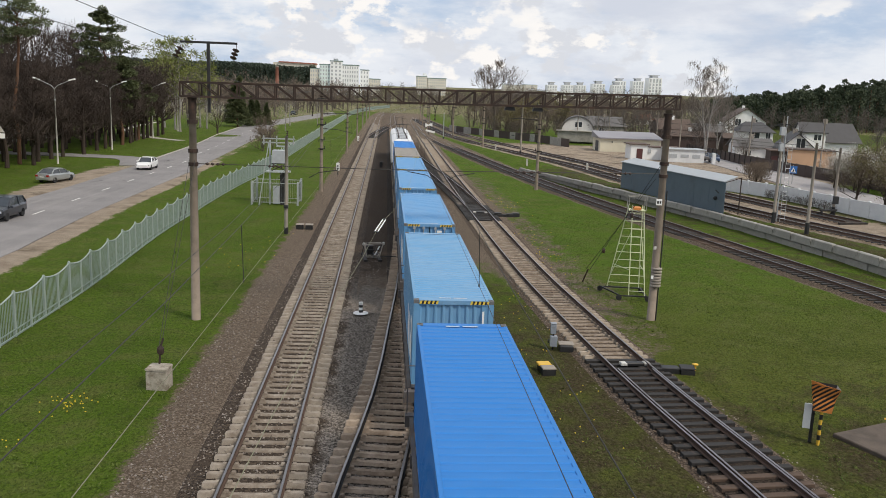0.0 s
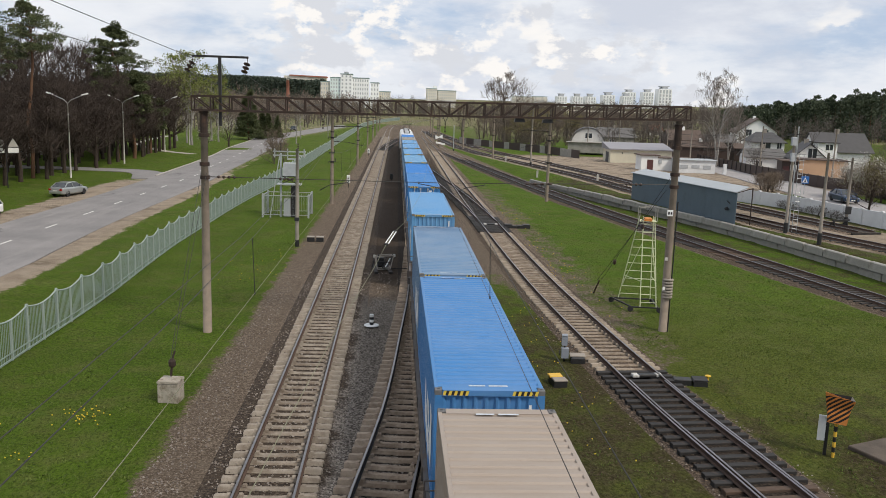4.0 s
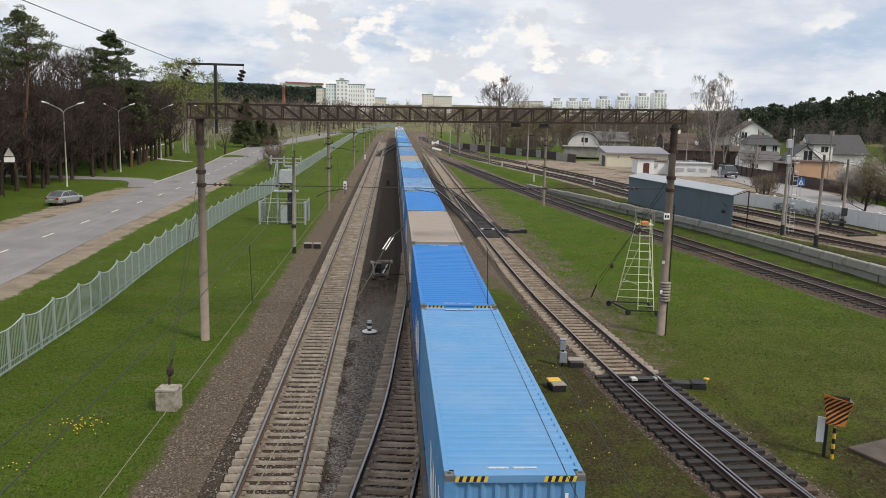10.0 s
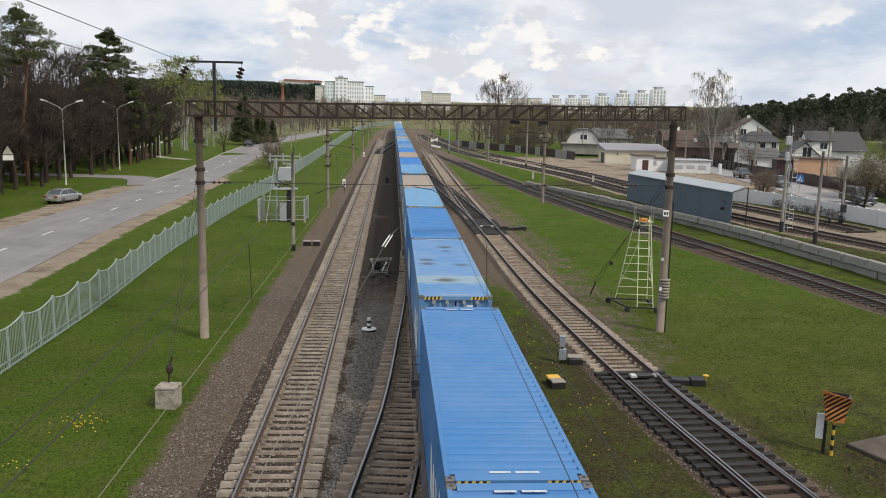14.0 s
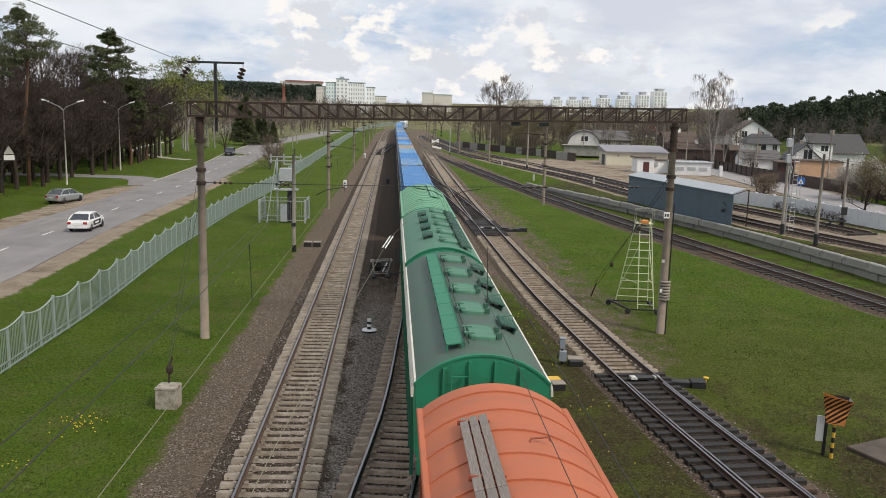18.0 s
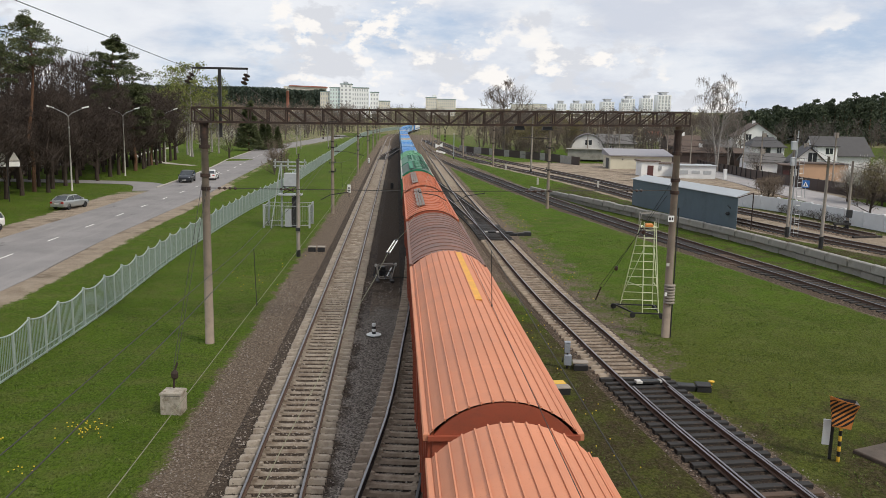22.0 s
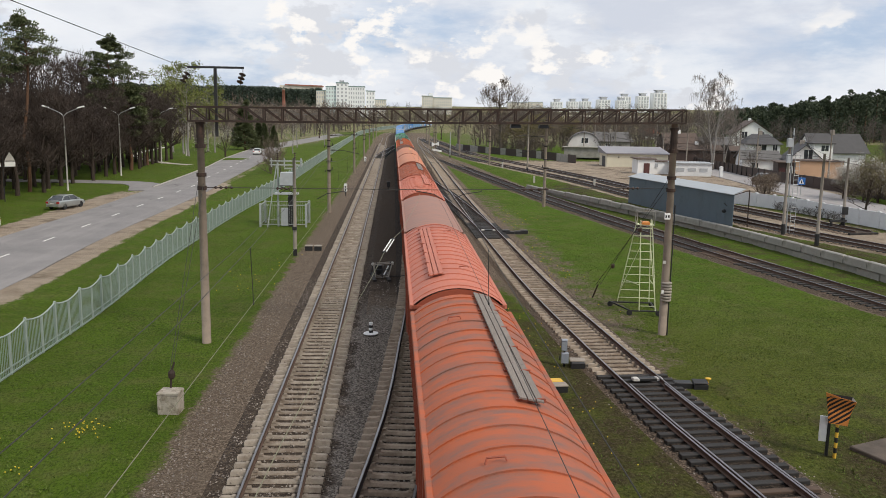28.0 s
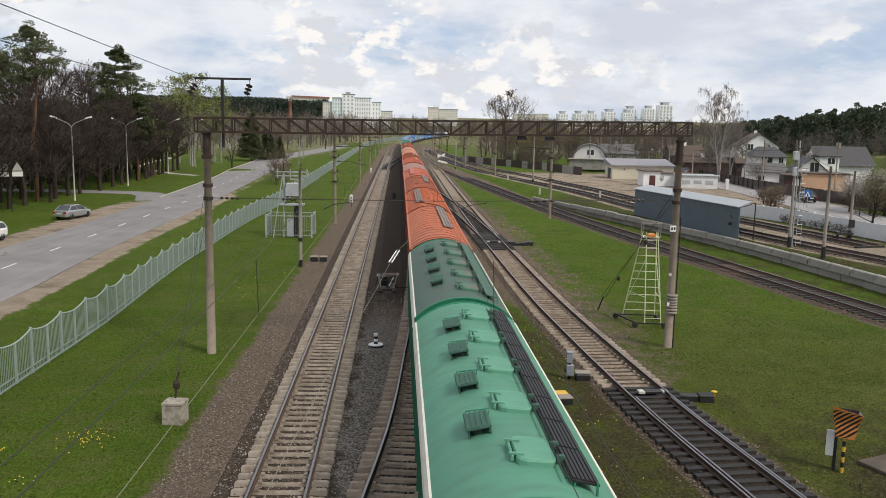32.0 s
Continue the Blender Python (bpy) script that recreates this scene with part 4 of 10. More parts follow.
            part("end_wall", ribbed_sheet([(-hw + 0.16, 0)] + [(-hw + 0.2 + i * 0.24 + q, e) for i in range(8) for q, e in ((0.0, 0), (0.05, -sy * 0.045), (0.15, -sy * 0.045), (0.2, 0)) if -hw + 0.2 + i * 0.24 + q < hw - 0.17] + [(hw - 0.16, 0)], y - sy * 0.03, z0 + 0.15, z1 - 0.14, "y"), paint, k)
            for za, zb in ((0.33, 0.84), (1.0, 1.8)):
                part("marking", Mesh().box(hw - 0.35, hw - 0.29, y + sy * 0.012, y + sy * 0.016, z1 - zb, z1 - za), WHITE, k, "white upright code bar")
    for ya, yb in ((-hl + 0.25, -hl + 0.36), (hl - 0.36, hl - 0.25)):
        for xa, xb in ((-0.45, -0.08), (0.0, 0.42)):
            part("marking", Mesh().box(xa, xb, ya + 0.02, yb - 0.02, z1 - 0.006, z1 - 0.002), CODE_WHITE, k, "white code bar on the roof")
    for sx in (-1, 1):
        for a, b, ya, yb in ((0.5, 1.9, 0, 0.5), (0.5, 1.2, 0.6, 1.0), (0.3, 0.8, 1.2, 1.9), (0.9, 1.6, 1.3, 1.6), (0.3, 1.5, 2.1, 2.5), (0.4, 1.1, 2.7, 3.0), (0.4, 1.5, 3.2, 3.6)):
            lg = Mesh().prism([(ya - 5.2, z0 + a), (yb - 5.2, z0 + a + 0.1), (yb - 5.2 + 0.12, z0 + b), (ya - 5.2 + 0.12, z0 + b - 0.1)], -0.004, 0.004, pose(sx * (hw + 0.006), 0, 0, 0, 0, 90))
            part("side_marking", lg, WHITE, k, "white painted mark")
    return rides(k, c)


C_BRIGHT = corrugated_paint("bright_blue_paint", (0.010, 0.165, 0.50), 0.06)
C_BLUE = corrugated_paint("blue_paint", (0.020, 0.175, 0.46), 0.2)
C_MID = corrugated_paint("mid_blue_paint", (0.04, 0.185, 0.44), 0.25)
C_FADED = corrugated_paint("faded_blue_paint", (0.085, 0.27, 0.52), 0.35)
C_PALE = corrugated_paint("pale_blue_paint", (0.11, 0.29, 0.50), 0.35)
C_GREY = corrugated_paint("grey_blue_paint", (0.105, 0.205, 0.345), 0.4)
C_TAN = corrugated_paint("grey_tan_paint", (0.30, 0.245, 0.20), 0.3)
C_STAIN = corrugated_paint("stained_blue_paint", (0.085, 0.235, 0.47), 0.45, ((0.19, 3.8, 0.42), (0.2, 2.7, 0.3), (-0.68, 0.6, 0.42), (-0.7, -0.25, 0.42), (0.62, -0.45, 0.38), (-0.15, -3.4, 0.55)))
C_DUST = corrugated_paint("dusty_brown_blue_paint", (0.24, 0.22, 0.19), 0.3)

BRIGHT, FADE = "bright blue corrugated steel shipping container", "sun-faded blue corrugated steel shipping container"
CARGO = [
    (105.6, C_BRIGHT, BRIGHT, 0), (92.9, C_DUST, "dust-covered brownish steel shipping container", 0),
    (79.3, C_FADED, FADE, 0), (65.8, C_FADED, FADE, 0), (50.9, C_FADED, FADE, 1),
    (36.3, C_PALE, "pale worn blue steel shipping container", 0), (21.6, C_BRIGHT, BRIGHT, 0), (9.3, C_BLUE, "blue steel shipping container with closed doors", 1),
    (-7.0, C_FADED, FADE, 0), (-23.7, C_GREY, "grey-blue weathered steel shipping container", 0), (-36.2, C_MID, "mid-blue steel shipping container", 0),
    (-49.5, C_TAN, "grey-tan corrugated steel shipping container", 0), (-62.0, C_PALE, "pale worn blue steel shipping container", 1),
    (-75.2, C_BLUE, "blue corrugated steel shipping container", 0), (-87.7, C_STAIN, "pale blue shipping container with dark roof stains", 0),
    (-100.7, C_BRIGHT, BRIGHT, 0), (-113.2, C_TAN, "grey-tan corrugated steel shipping container", 0),
    (-126.1, C_BRIGHT, BRIGHT, 0), (-138.6, C_FADED, FADE, 0), (-153.1, C_TAN, "grey-tan corrugated steel shipping container", 0),
    (-165.5, C_PALE, "pale worn blue steel shipping container", 1), (-178.4, C_BLUE, "blue corrugated steel shipping container", 0),
    (-190.8, C_STAIN, "pale blue shipping container with dark roof stains", 1), (-204.5, C_MID, "mid-blue steel shipping container", 0), (-216.8, C_MID, "mid-blue steel shipping container", 0)]
for far, paint, label, doors in CARGO:
    container(far, paint, label, bool(doors), paint is not C_TAN)
for a, b in ((105.6, 80.7), (79.3, 67.1), (65.8, 53.6), (50.9, 38.7), (36.3, 24.1), (21.6, -2.9), (-6.2, -21.4), (-23.7, -48.4), (-49.5, -74.2), (-75.2, -99.9), (-100.7, -125.4), (-126.1, -150.8), (-153.1, -177.7), (-178.4, -203.0), (-204.5, -229.0)):
    flat_wagon(a, b)


def arch(half, eave, crown, n=14, drop=0.0):
    """Outline of a round roof from the one eave to the other."""
    r = (half ** 2 + (crown - eave) ** 2) / (2 * (crown - eave))
    a = math.asin(half / r)
    return [(r * math.sin(-a + 2 * a * i / n), crown - r + r * math.cos(-a + 2 * a * i / n)) for i in range(n + 1)]


def roof_height(half, eave, crown, x):
    r = (half ** 2 + (crown - eave) ** 2) / (2 * (crown - eave))
    return crown - r + math.sqrt(max(0.0, r * r - x * x))


WALK_WOOD = planks("grey_walkway_timber", (0.24, 0.205, 0.18))


def covered_wagon(far, near, roof, side, label, style="ribs", walk_side=-1, walk_mat=None, walk_span=(0.1, 0.72), width=1.53, eave=3.92, crown=4.50, stripe=None):
    """A covered goods wagon with a round sheet roof."""
    c, hl = (far + near) / 2, (far - near) / 2 - 0.1
    k = thing("covered_wagon", label, "railway wagon", group="covered wagons of the train")
    hw = width - 0.12
    for sx in (-1, 1):
        m = Mesh().box(sx * hw - 0.03, sx * hw + 0.03, -hl, hl, 1.1, eave - 0.02)
        part("side_wall", m, side, k)
        m = Mesh()
        n = int(hl * 2 / 1.1)
        for i in range(n + 1):
            y = -hl + 0.06 + (2 * hl - 0.12) * i / n
            m.box(min(sx * hw, sx * (hw + 0.09)), max(sx * hw, sx * (hw + 0.09)), y - 0.05, y + 0.05, 1.1, eave - 0.05)
        part("side_posts", m, side, k)
        d = Mesh().box(min(sx * (hw + 0.09), sx * (hw + 0.13)), max(sx * (hw + 0.09), sx * (hw + 0.13)), -1.9, 1.9, 1.25, 3.7)
        for y in (-1.5, -0.5, 0.5, 1.5):
            d.box(min(sx * (hw + 0.13), sx * (hw + 0.17)), max(sx * (hw + 0.13), sx * (hw + 0.17)), y - 0.04, y + 0.04, 1.3, 3.65)
        part("door", d, side, k, "sliding side door")
        part("eave_rail", Mesh().slab(sx * (width + 0.005) - 0.065, sx * (width + 0.005) + 0.065, -hl - 0.03, hl + 0.03, eave - 0.12, eave + 0.035, 0.02), roof, k)
    shell = arch(width - 0.03, eave, crown)
    m = Mesh()
    vs = [(x, y, z) for y in (-hl - 0.035, hl + 0.035) for x, z in shell]
    n = len(shell)
    m.add(vs, [(i, i + 1, n + i + 1, n + i) for i in range(n - 1)])
    part("roof_sheet", m, roof, k, smooth=True)
    if style == "ribs":
        step = (2 * hl + 0.1) / round((2 * hl) / 0.98)
        y = -hl + 0.42
        out = arch(width - 0.03, eave, crown)
        while y < hl - 0.1:
            m = Mesh()
            ring = [(x, z) for x, z in out] + [(x * 0.998, z + 0.035) for x, z in reversed(out)]
            q = len(ring)
            vs = [(x, yy, z) for yy in (y - 0.028, y + 0.028) for x, z in ring]
            fs = []
            h = len(out)
            for i in range(h - 1):
                fs.append((h + i, h + i + 1, q + h + i + 1, q + h + i))
                fs.append((i, i + 1, 2 * h - 2 - i, 2 * h - 1 - i))
                fs.append((q + i + 1, q + i, q + 2 * h - 1 - i, q + 2 * h - 2 - i))
            m.add(vs, fs)
            part("roof_rib", m, roof, k)
            y += step
    elif style == "seams":
        for i in range(13):
            x = (-width + 0.12) + (2 * width - 0.24) * i / 12
            z = roof_height(width - 0.03, eave, crown, x)
            part("roof_seam", Mesh().box(x - 0.016, x + 0.016, -hl - 0.03, hl + 0.03, z - 0.02, z + 0.03), roof, k)
    for sy in (-1, 1):
        y = sy * hl
        m = Mesh().prism([(-hw, 1.1), (hw, 1.1)] + list(reversed([(x, z - 0.015) for x, z in arch(hw, eave, crown - 0.02)])), y - 0.03, y + 0.03)
        part("end_wall", m, side, k)
        m = Mesh()
        for zz in (1.5, 2.1, 2.7, 3.3):
            m.box(-hw, hw, min(y, y + sy * 0.08), max(y, y + sy * 0.08), zz, zz + 0.1)
        m.box(-hw - 0.1, hw + 0.1, min(y, y + sy * 0.1), max(y, y + sy * 0.1), eave - 0.1, eave)
        part("end_ribs", m, side, k)
        part("end_beam", Mesh().box(-1.45, 1.45, y - 0.1, y + 0.1, 0.85, 1.12), WAGON_GREY, k)
        coupler(k, y, sy)
        bogie(k, sy * (hl - 2.3))
    part("underframe", Mesh().box(-1.25, 1.25, -hl, hl, 0.95, 1.12).box(-0.25, 0.25, -hl, hl, 0.6, 0.95), WAGON_GREY, k)
    if style == "ribs" and walk_mat is not None:
        ya, yb = hl - 2 * hl * walk_span[1], hl - 2 * hl * walk_span[0]
        x0 = walk_side * 0.62
        for i in range(3):
            x = x0 + (i - 1) * 0.175
            z = roof_height(width, eave, crown, x0) + 0.10
            cuts = 4
            for j in range(cuts):
                a, b = ya + (yb - ya) * j / cuts, ya + (yb - ya) * (j + 1) / cuts
                pl = Mesh().box(-0.075, 0.075, a + 0.008, b - 0.008, -0.018, 0.018)
                part("walkway_plank", pl, walk_mat, k, m=Matrix.Translation((x, 0, z - (x - x0) * walk_side * 0.22)) @ Euler((0, walk_side * 0.22, 0)).to_matrix().to_4x4())
        for j in range(6):
            y = ya + 0.15 + (yb - ya - 0.3) * j / 5
            z = roof_height(width, eave, crown, x0)
            part("walkway_bracket", Mesh().box(x0 - 0.3, x0 + 0.3, y - 0.025, y + 0.025, z + 0.0, z + 0.09), side, k)
        for yy in (0.62 * hl, -0.55 * hl):
            hatch = Mesh().tube([(-walk_side * 0.45 - 0.18, yy, roof_height(width, eave, crown, 0.6) + 0.02), (-walk_side * 0.45 - 0.15, yy + 0.05, roof_height(width, eave, crown, 0.5) + 0.09), (-walk_side * 0.45 + 0.15, yy + 0.05, roof_height(width, eave, crown, 0.35) + 0.09), (-walk_side * 0.45 + 0.18, yy, roof_height(width, eave, crown, 0.3) + 0.02)], 0.02, 5)
            part("roof_handle", hatch, side, k)
    if stripe:
        a, b, mat = stripe
        x = 0.35
        z = roof_height(width, eave, crown, x)
        part("roof_stripe", Mesh().box(x - 0.11, x + 0.11, hl - 2 * hl * b, hl - 2 * hl * a, z + 0.0, z + 0.034), mat, k, "yellow painted stripe")
    return rides(k, c)


O_ORANGE = roof_paint("orange_roof_paint", (0.46, 0.135, 0.062), (0.30, 0.13, 0.08), (0.5, 0.85))
O_PINK = roof_paint("pinkish_red_roof_paint", (0.52, 0.17, 0.11), (0.40, 0.15, 0.10), (0.5, 0.85))
O_DEEP = roof_paint("deep_orange_roof_paint", (0.42, 0.10, 0.036), (0.15, 0.10, 0.085), (0.42, 0.66))
O_DEEP2 = roof_paint("clean_deep_orange_paint", (0.45, 0.11, 0.038), (0.3, 0.1, 0.05), (0.55, 0.85))
O_BROWN = roof_paint("sooty_brown_roof_paint", (0.23, 0.115, 0.085), (0.13, 0.095, 0.085), (0.4, 0.66))
O_SALMON = roof_paint("salmon_roof_paint", (0.58, 0.235, 0.13), (0.50, 0.21, 0.125), (0.5, 0.8))
O_DUST = roof_paint("dusty_red_brown_paint", (0.34, 0.17, 0.125), (0.22, 0.14, 0.115), (0.45, 0.72))
O_SIDE = roof_paint("red_brown_side_paint", (0.32, 0.075, 0.038), (0.16, 0.06, 0.04))
G_LIGHT = roof_paint("light_green_roof_paint", (0.16, 0.36, 0.225), (0.11, 0.26, 0.17), (0.5, 0.8))
G_GREEN = roof_paint("green_roof_paint", (0.085, 0.215, 0.145), (0.065, 0.15, 0.10), (0.5, 0.8))
G_SOOT = roof_paint("sooty_grey_green_paint", (0.062, 0.125, 0.092), (0.085, 0.080, 0.072), (0.42, 0.74))
G_WORN = roof_paint("rust_patched_green_paint", (0.070, 0.165, 0.115), (0.17, 0.10, 0.078), (0.50, 0.60))
G_WALK = roof_paint("dull_green_walkway_paint", (0.055, 0.130, 0.090), (0.06, 0.075, 0.06), (0.45, 0.75))
G_BRIGHT = roof_paint("emerald_paint", (0.02, 0.21, 0.11), (0.03, 0.14, 0.085), (0.5, 0.8))
G_MINT = roof_paint("mint_green_roof_paint", (0.092, 0.270, 0.180), (0.065, 0.16, 0.11), (0.45, 0.8))
G_LID = roof_paint("pale_mint_lid_paint", (0.115, 0.310, 0.210), (0.08, 0.20, 0.14), (0.5, 0.8))
G_EMERALD = roof_paint("emerald_walkway_paint", (0.035, 0.215, 0.125), (0.04, 0.13, 0.085), (0.5, 0.8))
G_SIDE = roof_paint("green_side_paint", (0.03, 0.17, 0.095), (0.03, 0.10, 0.06))
CREAM = plain("cream_band_paint", (0.66, 0.63, 0.55), 0.6, 0, 0.12, 2, 30, 0.05, 0.003, (0.4, 0.36, 0.3), (0.6, 0.75))
Y_STRIPE = plain("ochre_stripe_paint", (0.72, 0.36, 0.05), 0.6, 0, 0.2, 3, 30, 0)

covered_wagon(-232.4, -247.3, G_LIGHT, G_SIDE, "light green covered wagon with a ribbed round roof", "ribs", 1, G_LIGHT, (0.02, 0.62))
covered_wagon(-278.6, -294.9, O_ORANGE, O_SIDE, "orange covered wagon with a ribbed round roof", "ribs", -1, WALK_WOOD, (0.12, 0.86))
covered_wagon(-296.2, -312.0, O_ORANGE, O_SIDE, "orange covered wagon with a ribbed round roof", "ribs", -1, WALK_WOOD, (0.12, 0.86))
covered_wagon(-313.2, -327.0, O_BROWN, O_SIDE, "sooty brown covered wagon with a ribbed roof", "ribs", 1, None)
covered_wagon(-327.4, -345.5, O_SALMON, O_SIDE, "salmon covered wagon with seamed roof and ochre stripe", "seams", crown=4.62, stripe=(0.02, 0.5, Y_STRIPE))
covered_wagon(-346.5, -364.9, O_SALMON, O_SIDE, "long salmon covered wagon with a seamed roof", "seams", crown=4.62, stripe=(0.33, 0.345, Y_STRIPE))
covered_wagon(-366.8, -383.4, O_DEEP, O_SIDE, "soot-streaked deep orange covered wagon", "ribs", 1, WALK_WOOD, (0.02, 0.62))
covered_wagon(-384.2, -400.2, O_PINK, O_SIDE, "pinkish red covered wagon with a ribbed roof", "ribs", 1, O_PINK, (0.0, 0.6))
covered_wagon(-400.9, -416.3, O_DUST, O_SIDE, "dusty red-brown covered wagon with a smooth roof", "smooth", crown=4.35, width=1.5)
covered_wagon(-417.0, -433.0, O_PINK, O_SIDE, "pinkish red covered wagon with a ribbed roof", "ribs", -1, O_PINK, (0.12, 0.86))
covered_wagon(-433.8, -450.2, O_DEEP, O_SIDE, "soot-streaked deep orange covered wagon", "ribs", 1, WALK_WOOD, (0.0, 0.6))
covered_wagon(-451.0, -467.4, O_DEEP2, O_SIDE, "deep orange covered wagon with a ribbed roof", "ribs", -1, WALK_WOOD, (0.12, 0.84))
covered_wagon(-467.9, -484.1, O_ORANGE, O_SIDE, "orange covered wagon with a ribbed round roof", "ribs", 1, WALK_WOOD, (0.02, 0.72))


STEP_GREEN = plain("dark_green_step", (0.036, 0.110, 0.076), 0.7, 0, 0.25, 4, 30, 0.1)


def hatch_cover(parent, x, y, z, mat, slope):
    """A loading hatch: rounded raised lid with strap hinges and latches."""
    tm = Matrix.Translation((x, y, z)) @ Euler((0, slope, 0)).to_matrix().to_4x4()
    a, b, c = 0.34, 0.54, 0.16
    rim = [(-a + c, -b), (a - c, -b), (a - 0.047, -b + 0.047), (a, -b + c), (a, b - c), (a - 0.047, b - 0.047), (a - c, b), (-a + c, b), (-a + 0.047, b - 0.047), (-a, b - c), (-a, -b + c), (-a + 0.047, -b + 0.047)]
    m = Mesh()
    vs = [(u, v, 0.0) for u, v in rim] + [(u, v, 0.085) for u, v in rim] + [(u * 0.94, v * 0.96, 0.120) for u, v in rim] + [(u * 0.86, v * 0.91, 0.100) for u, v in rim]
    n = len(rim)
    fs = []
    for r in range(3):
        fs += [(r * n + i, r * n + (i + 1) % n, (r + 1) * n + (i + 1) % n, (r + 1) * n + i) for i in range(n)]
    fs.append(tuple(3 * n + i for i in range(n)))
    h = part("loading_hatch", m.add(vs, fs), mat, parent, m=tm)
    part("hinge_bar", Mesh().slab(-0.42, -0.37, -0.36, 0.36, 0.0, 0.10, 0.015), mat, h)
    for v in (-0.30, 0.30):
        part("strap", Mesh().box(-0.46, -0.20, v - 0.03, v + 0.03, 0.102, 0.135), mat, h)
        part("latch", Mesh().slab(0.36, 0.50, v - 0.035, v + 0.035, 0.0, 0.16, 0.02), STEP_GREEN, h)


def hopper_wagon(far, near, roof, end, label, walk_x=0.95, hatch_x=0.25, vent_x=-0.72, walk_mat=None, grid=False, vent_mat=None):
    """A grain hopper wagon: round roof with five hatches, vents and a side walkway."""
    c, hl = (far + near) / 2, (far - near) / 2 - 0.05
    k = thing("hopper_wagon", label, "railway wagon", group="hopper wagons of the train")
    width, eave, crown = 1.6, 3.88, 4.56
    shell = arch(width, eave, crown, 16)
    n = len(shell)
    m = Mesh().add([(x, y, z) for y in (-hl, hl) for x, z in shell], [(i, i + 1, n + i + 1, n + i) for i in range(n - 1)])
    part("roof_sheet", m, roof, k, smooth=True)
    for sx in (-1, 1):
        prof = [(sx * 1.6, eave), (sx * 1.62, eave - 0.35), (sx * 1.58, 2.2), (sx * 1.1, 1.3), (sx * 1.04, 1.3), (sx * 1.52, 2.2), (sx * 1.56, eave - 0.35), (sx * 1.54, eave)]
        part("side_wall", Mesh().prism(prof, -hl, hl), G_SIDE, k)
        part("cream_band", Mesh().prism([(sx * 1.50, eave + 0.055), (sx * 1.60, eave + 0.035), (sx * 1.66, eave - 0.10), (sx * 1.675, eave - 0.33), (sx * 1.615, eave - 0.34), (sx * 1.59, eave - 0.02)], -hl, hl), CREAM, k, "cream painted band")
        m = Mesh()
        for i in range(9):
            y = -hl + 0.3 + (2 * hl - 0.6) * i / 8
            m.box(min(sx * 1.58, sx * 1.67), max(sx * 1.58, sx * 1.67), y - 0.05, y + 0.05, 1.5, eave - 0.36)
        part("side_posts", m, G_SIDE, k)
    for sy in (-1, 1):
        y = sy * (hl - 0.02)
        m = Mesh().prism([(-1.5, 1.6), (1.5, 1.6), (1.56, eave)] + list(reversed(arch(width - 0.03, eave, crown - 0.03, 16)))[1:-1] + [(-1.56, eave)], y - 0.025, y + 0.025)
        part("end_wall", m, end, k)
        m = Mesh()
        for u in (-0.9, -0.3, 0.3, 0.9):
            m.box(u - 0.05, u + 0.05, min(y, y + sy * 0.1), max(y, y + sy * 0.1), 1.6, roof_height(width, eave, crown, u) - 0.12)
        part("end_posts", m, end, k)
        rim = arch(width + 0.01, eave, crown + 0.02, 16)
        q = len(rim)
        m = Mesh().add([(x, yy, z) for yy in (y - 0.05, y + 0.05) for x, z in rim] + [(x * 0.985, yy, z - 0.05) for yy in (y - 0.05, y + 0.05) for x, z in rim],
                       [(i, i + 1, q + i + 1, q + i) for i in range(q - 1)] + [(i, i + 1, 2 * q + i + 1, 2 * q + i) for i in range(q - 1)] + [(q + i, q + i + 1, 3 * q + i + 1, 3 * q + i) for i in range(q - 1)])
        part("roof_rim", m, end, k)
        part("end_platform", Mesh().box(-1.4, 1.4, y - 0.7 * (sy > 0) - 0.1, y + 0.7 * (sy < 0) + 0.1, 1.05, 1.2), WAGON_GREY, k)
        coupler(k, sy * hl, sy)
        bogie(k, sy * (hl - 2.2))
        lad = Mesh()
        for u in (0.35, 0.75):
            lad.tube([(u * -1, y + sy * 0.2, 1.2), (u * -1, y + sy * 0.2, 4.35)], 0.018, 5)
        for j in range(9):
            lad.tube([(-0.35, y + sy * 0.2, 1.45 + 0.33 * j), (-0.75, y + sy * 0.2, 1.45 + 0.33 * j)], 0.014, 5)
        part("end_ladder", lad, end, k)
    part("hopper_chutes", Mesh().box(-1.1, 1.1, -hl + 2, hl - 2, 1.0, 1.4).box(-0.8, 0.8, -3.2, -1.2, 0.4, 1.0, None, 0.0).box(-0.8, 0.8, 1.2, 3.2, 0.4, 1.0), G_SIDE, k)
    hy = [hl * q for q in (-0.74, -0.37, 0.0, 0.37, 0.74)]
    for y in hy:
        hatch_cover(k, hatch_x, y, roof_height(width, eave, crown, hatch_x) - 0.02, vent_mat or roof, math.asin(hatch_x / 2.2))
    for y in [(a + b) / 2 + 0.1 for a, b in zip(hy, hy[1:])]:
        z = roof_height(width, eave, crown, vent_x)
        t = Matrix.Translation((vent_x, y, z + 0.02)) @ Euler((0, math.asin(vent_x / 2.2) * 0.7, 0)).to_matrix().to_4x4()
        part("step_plate", Mesh().slab(-0.24, 0.24, -0.42, 0.42, 0.12, 0.16, 0.01), STEP_GREEN, k, "dark roof step", m=t)
        for i in range(5):
            part("step_slat", Mesh().box(-0.22 + 0.1 * i, -0.17 + 0.1 * i, -0.41, 0.41, 0.16, 0.175), STEP_GREEN, k, m=t)
        for u in (-0.22, 0.18):
            part("step_leg", Mesh().box(u, u + 0.04, -0.38, 0.38, -0.12, 0.12), STEP_GREEN, k, m=t)
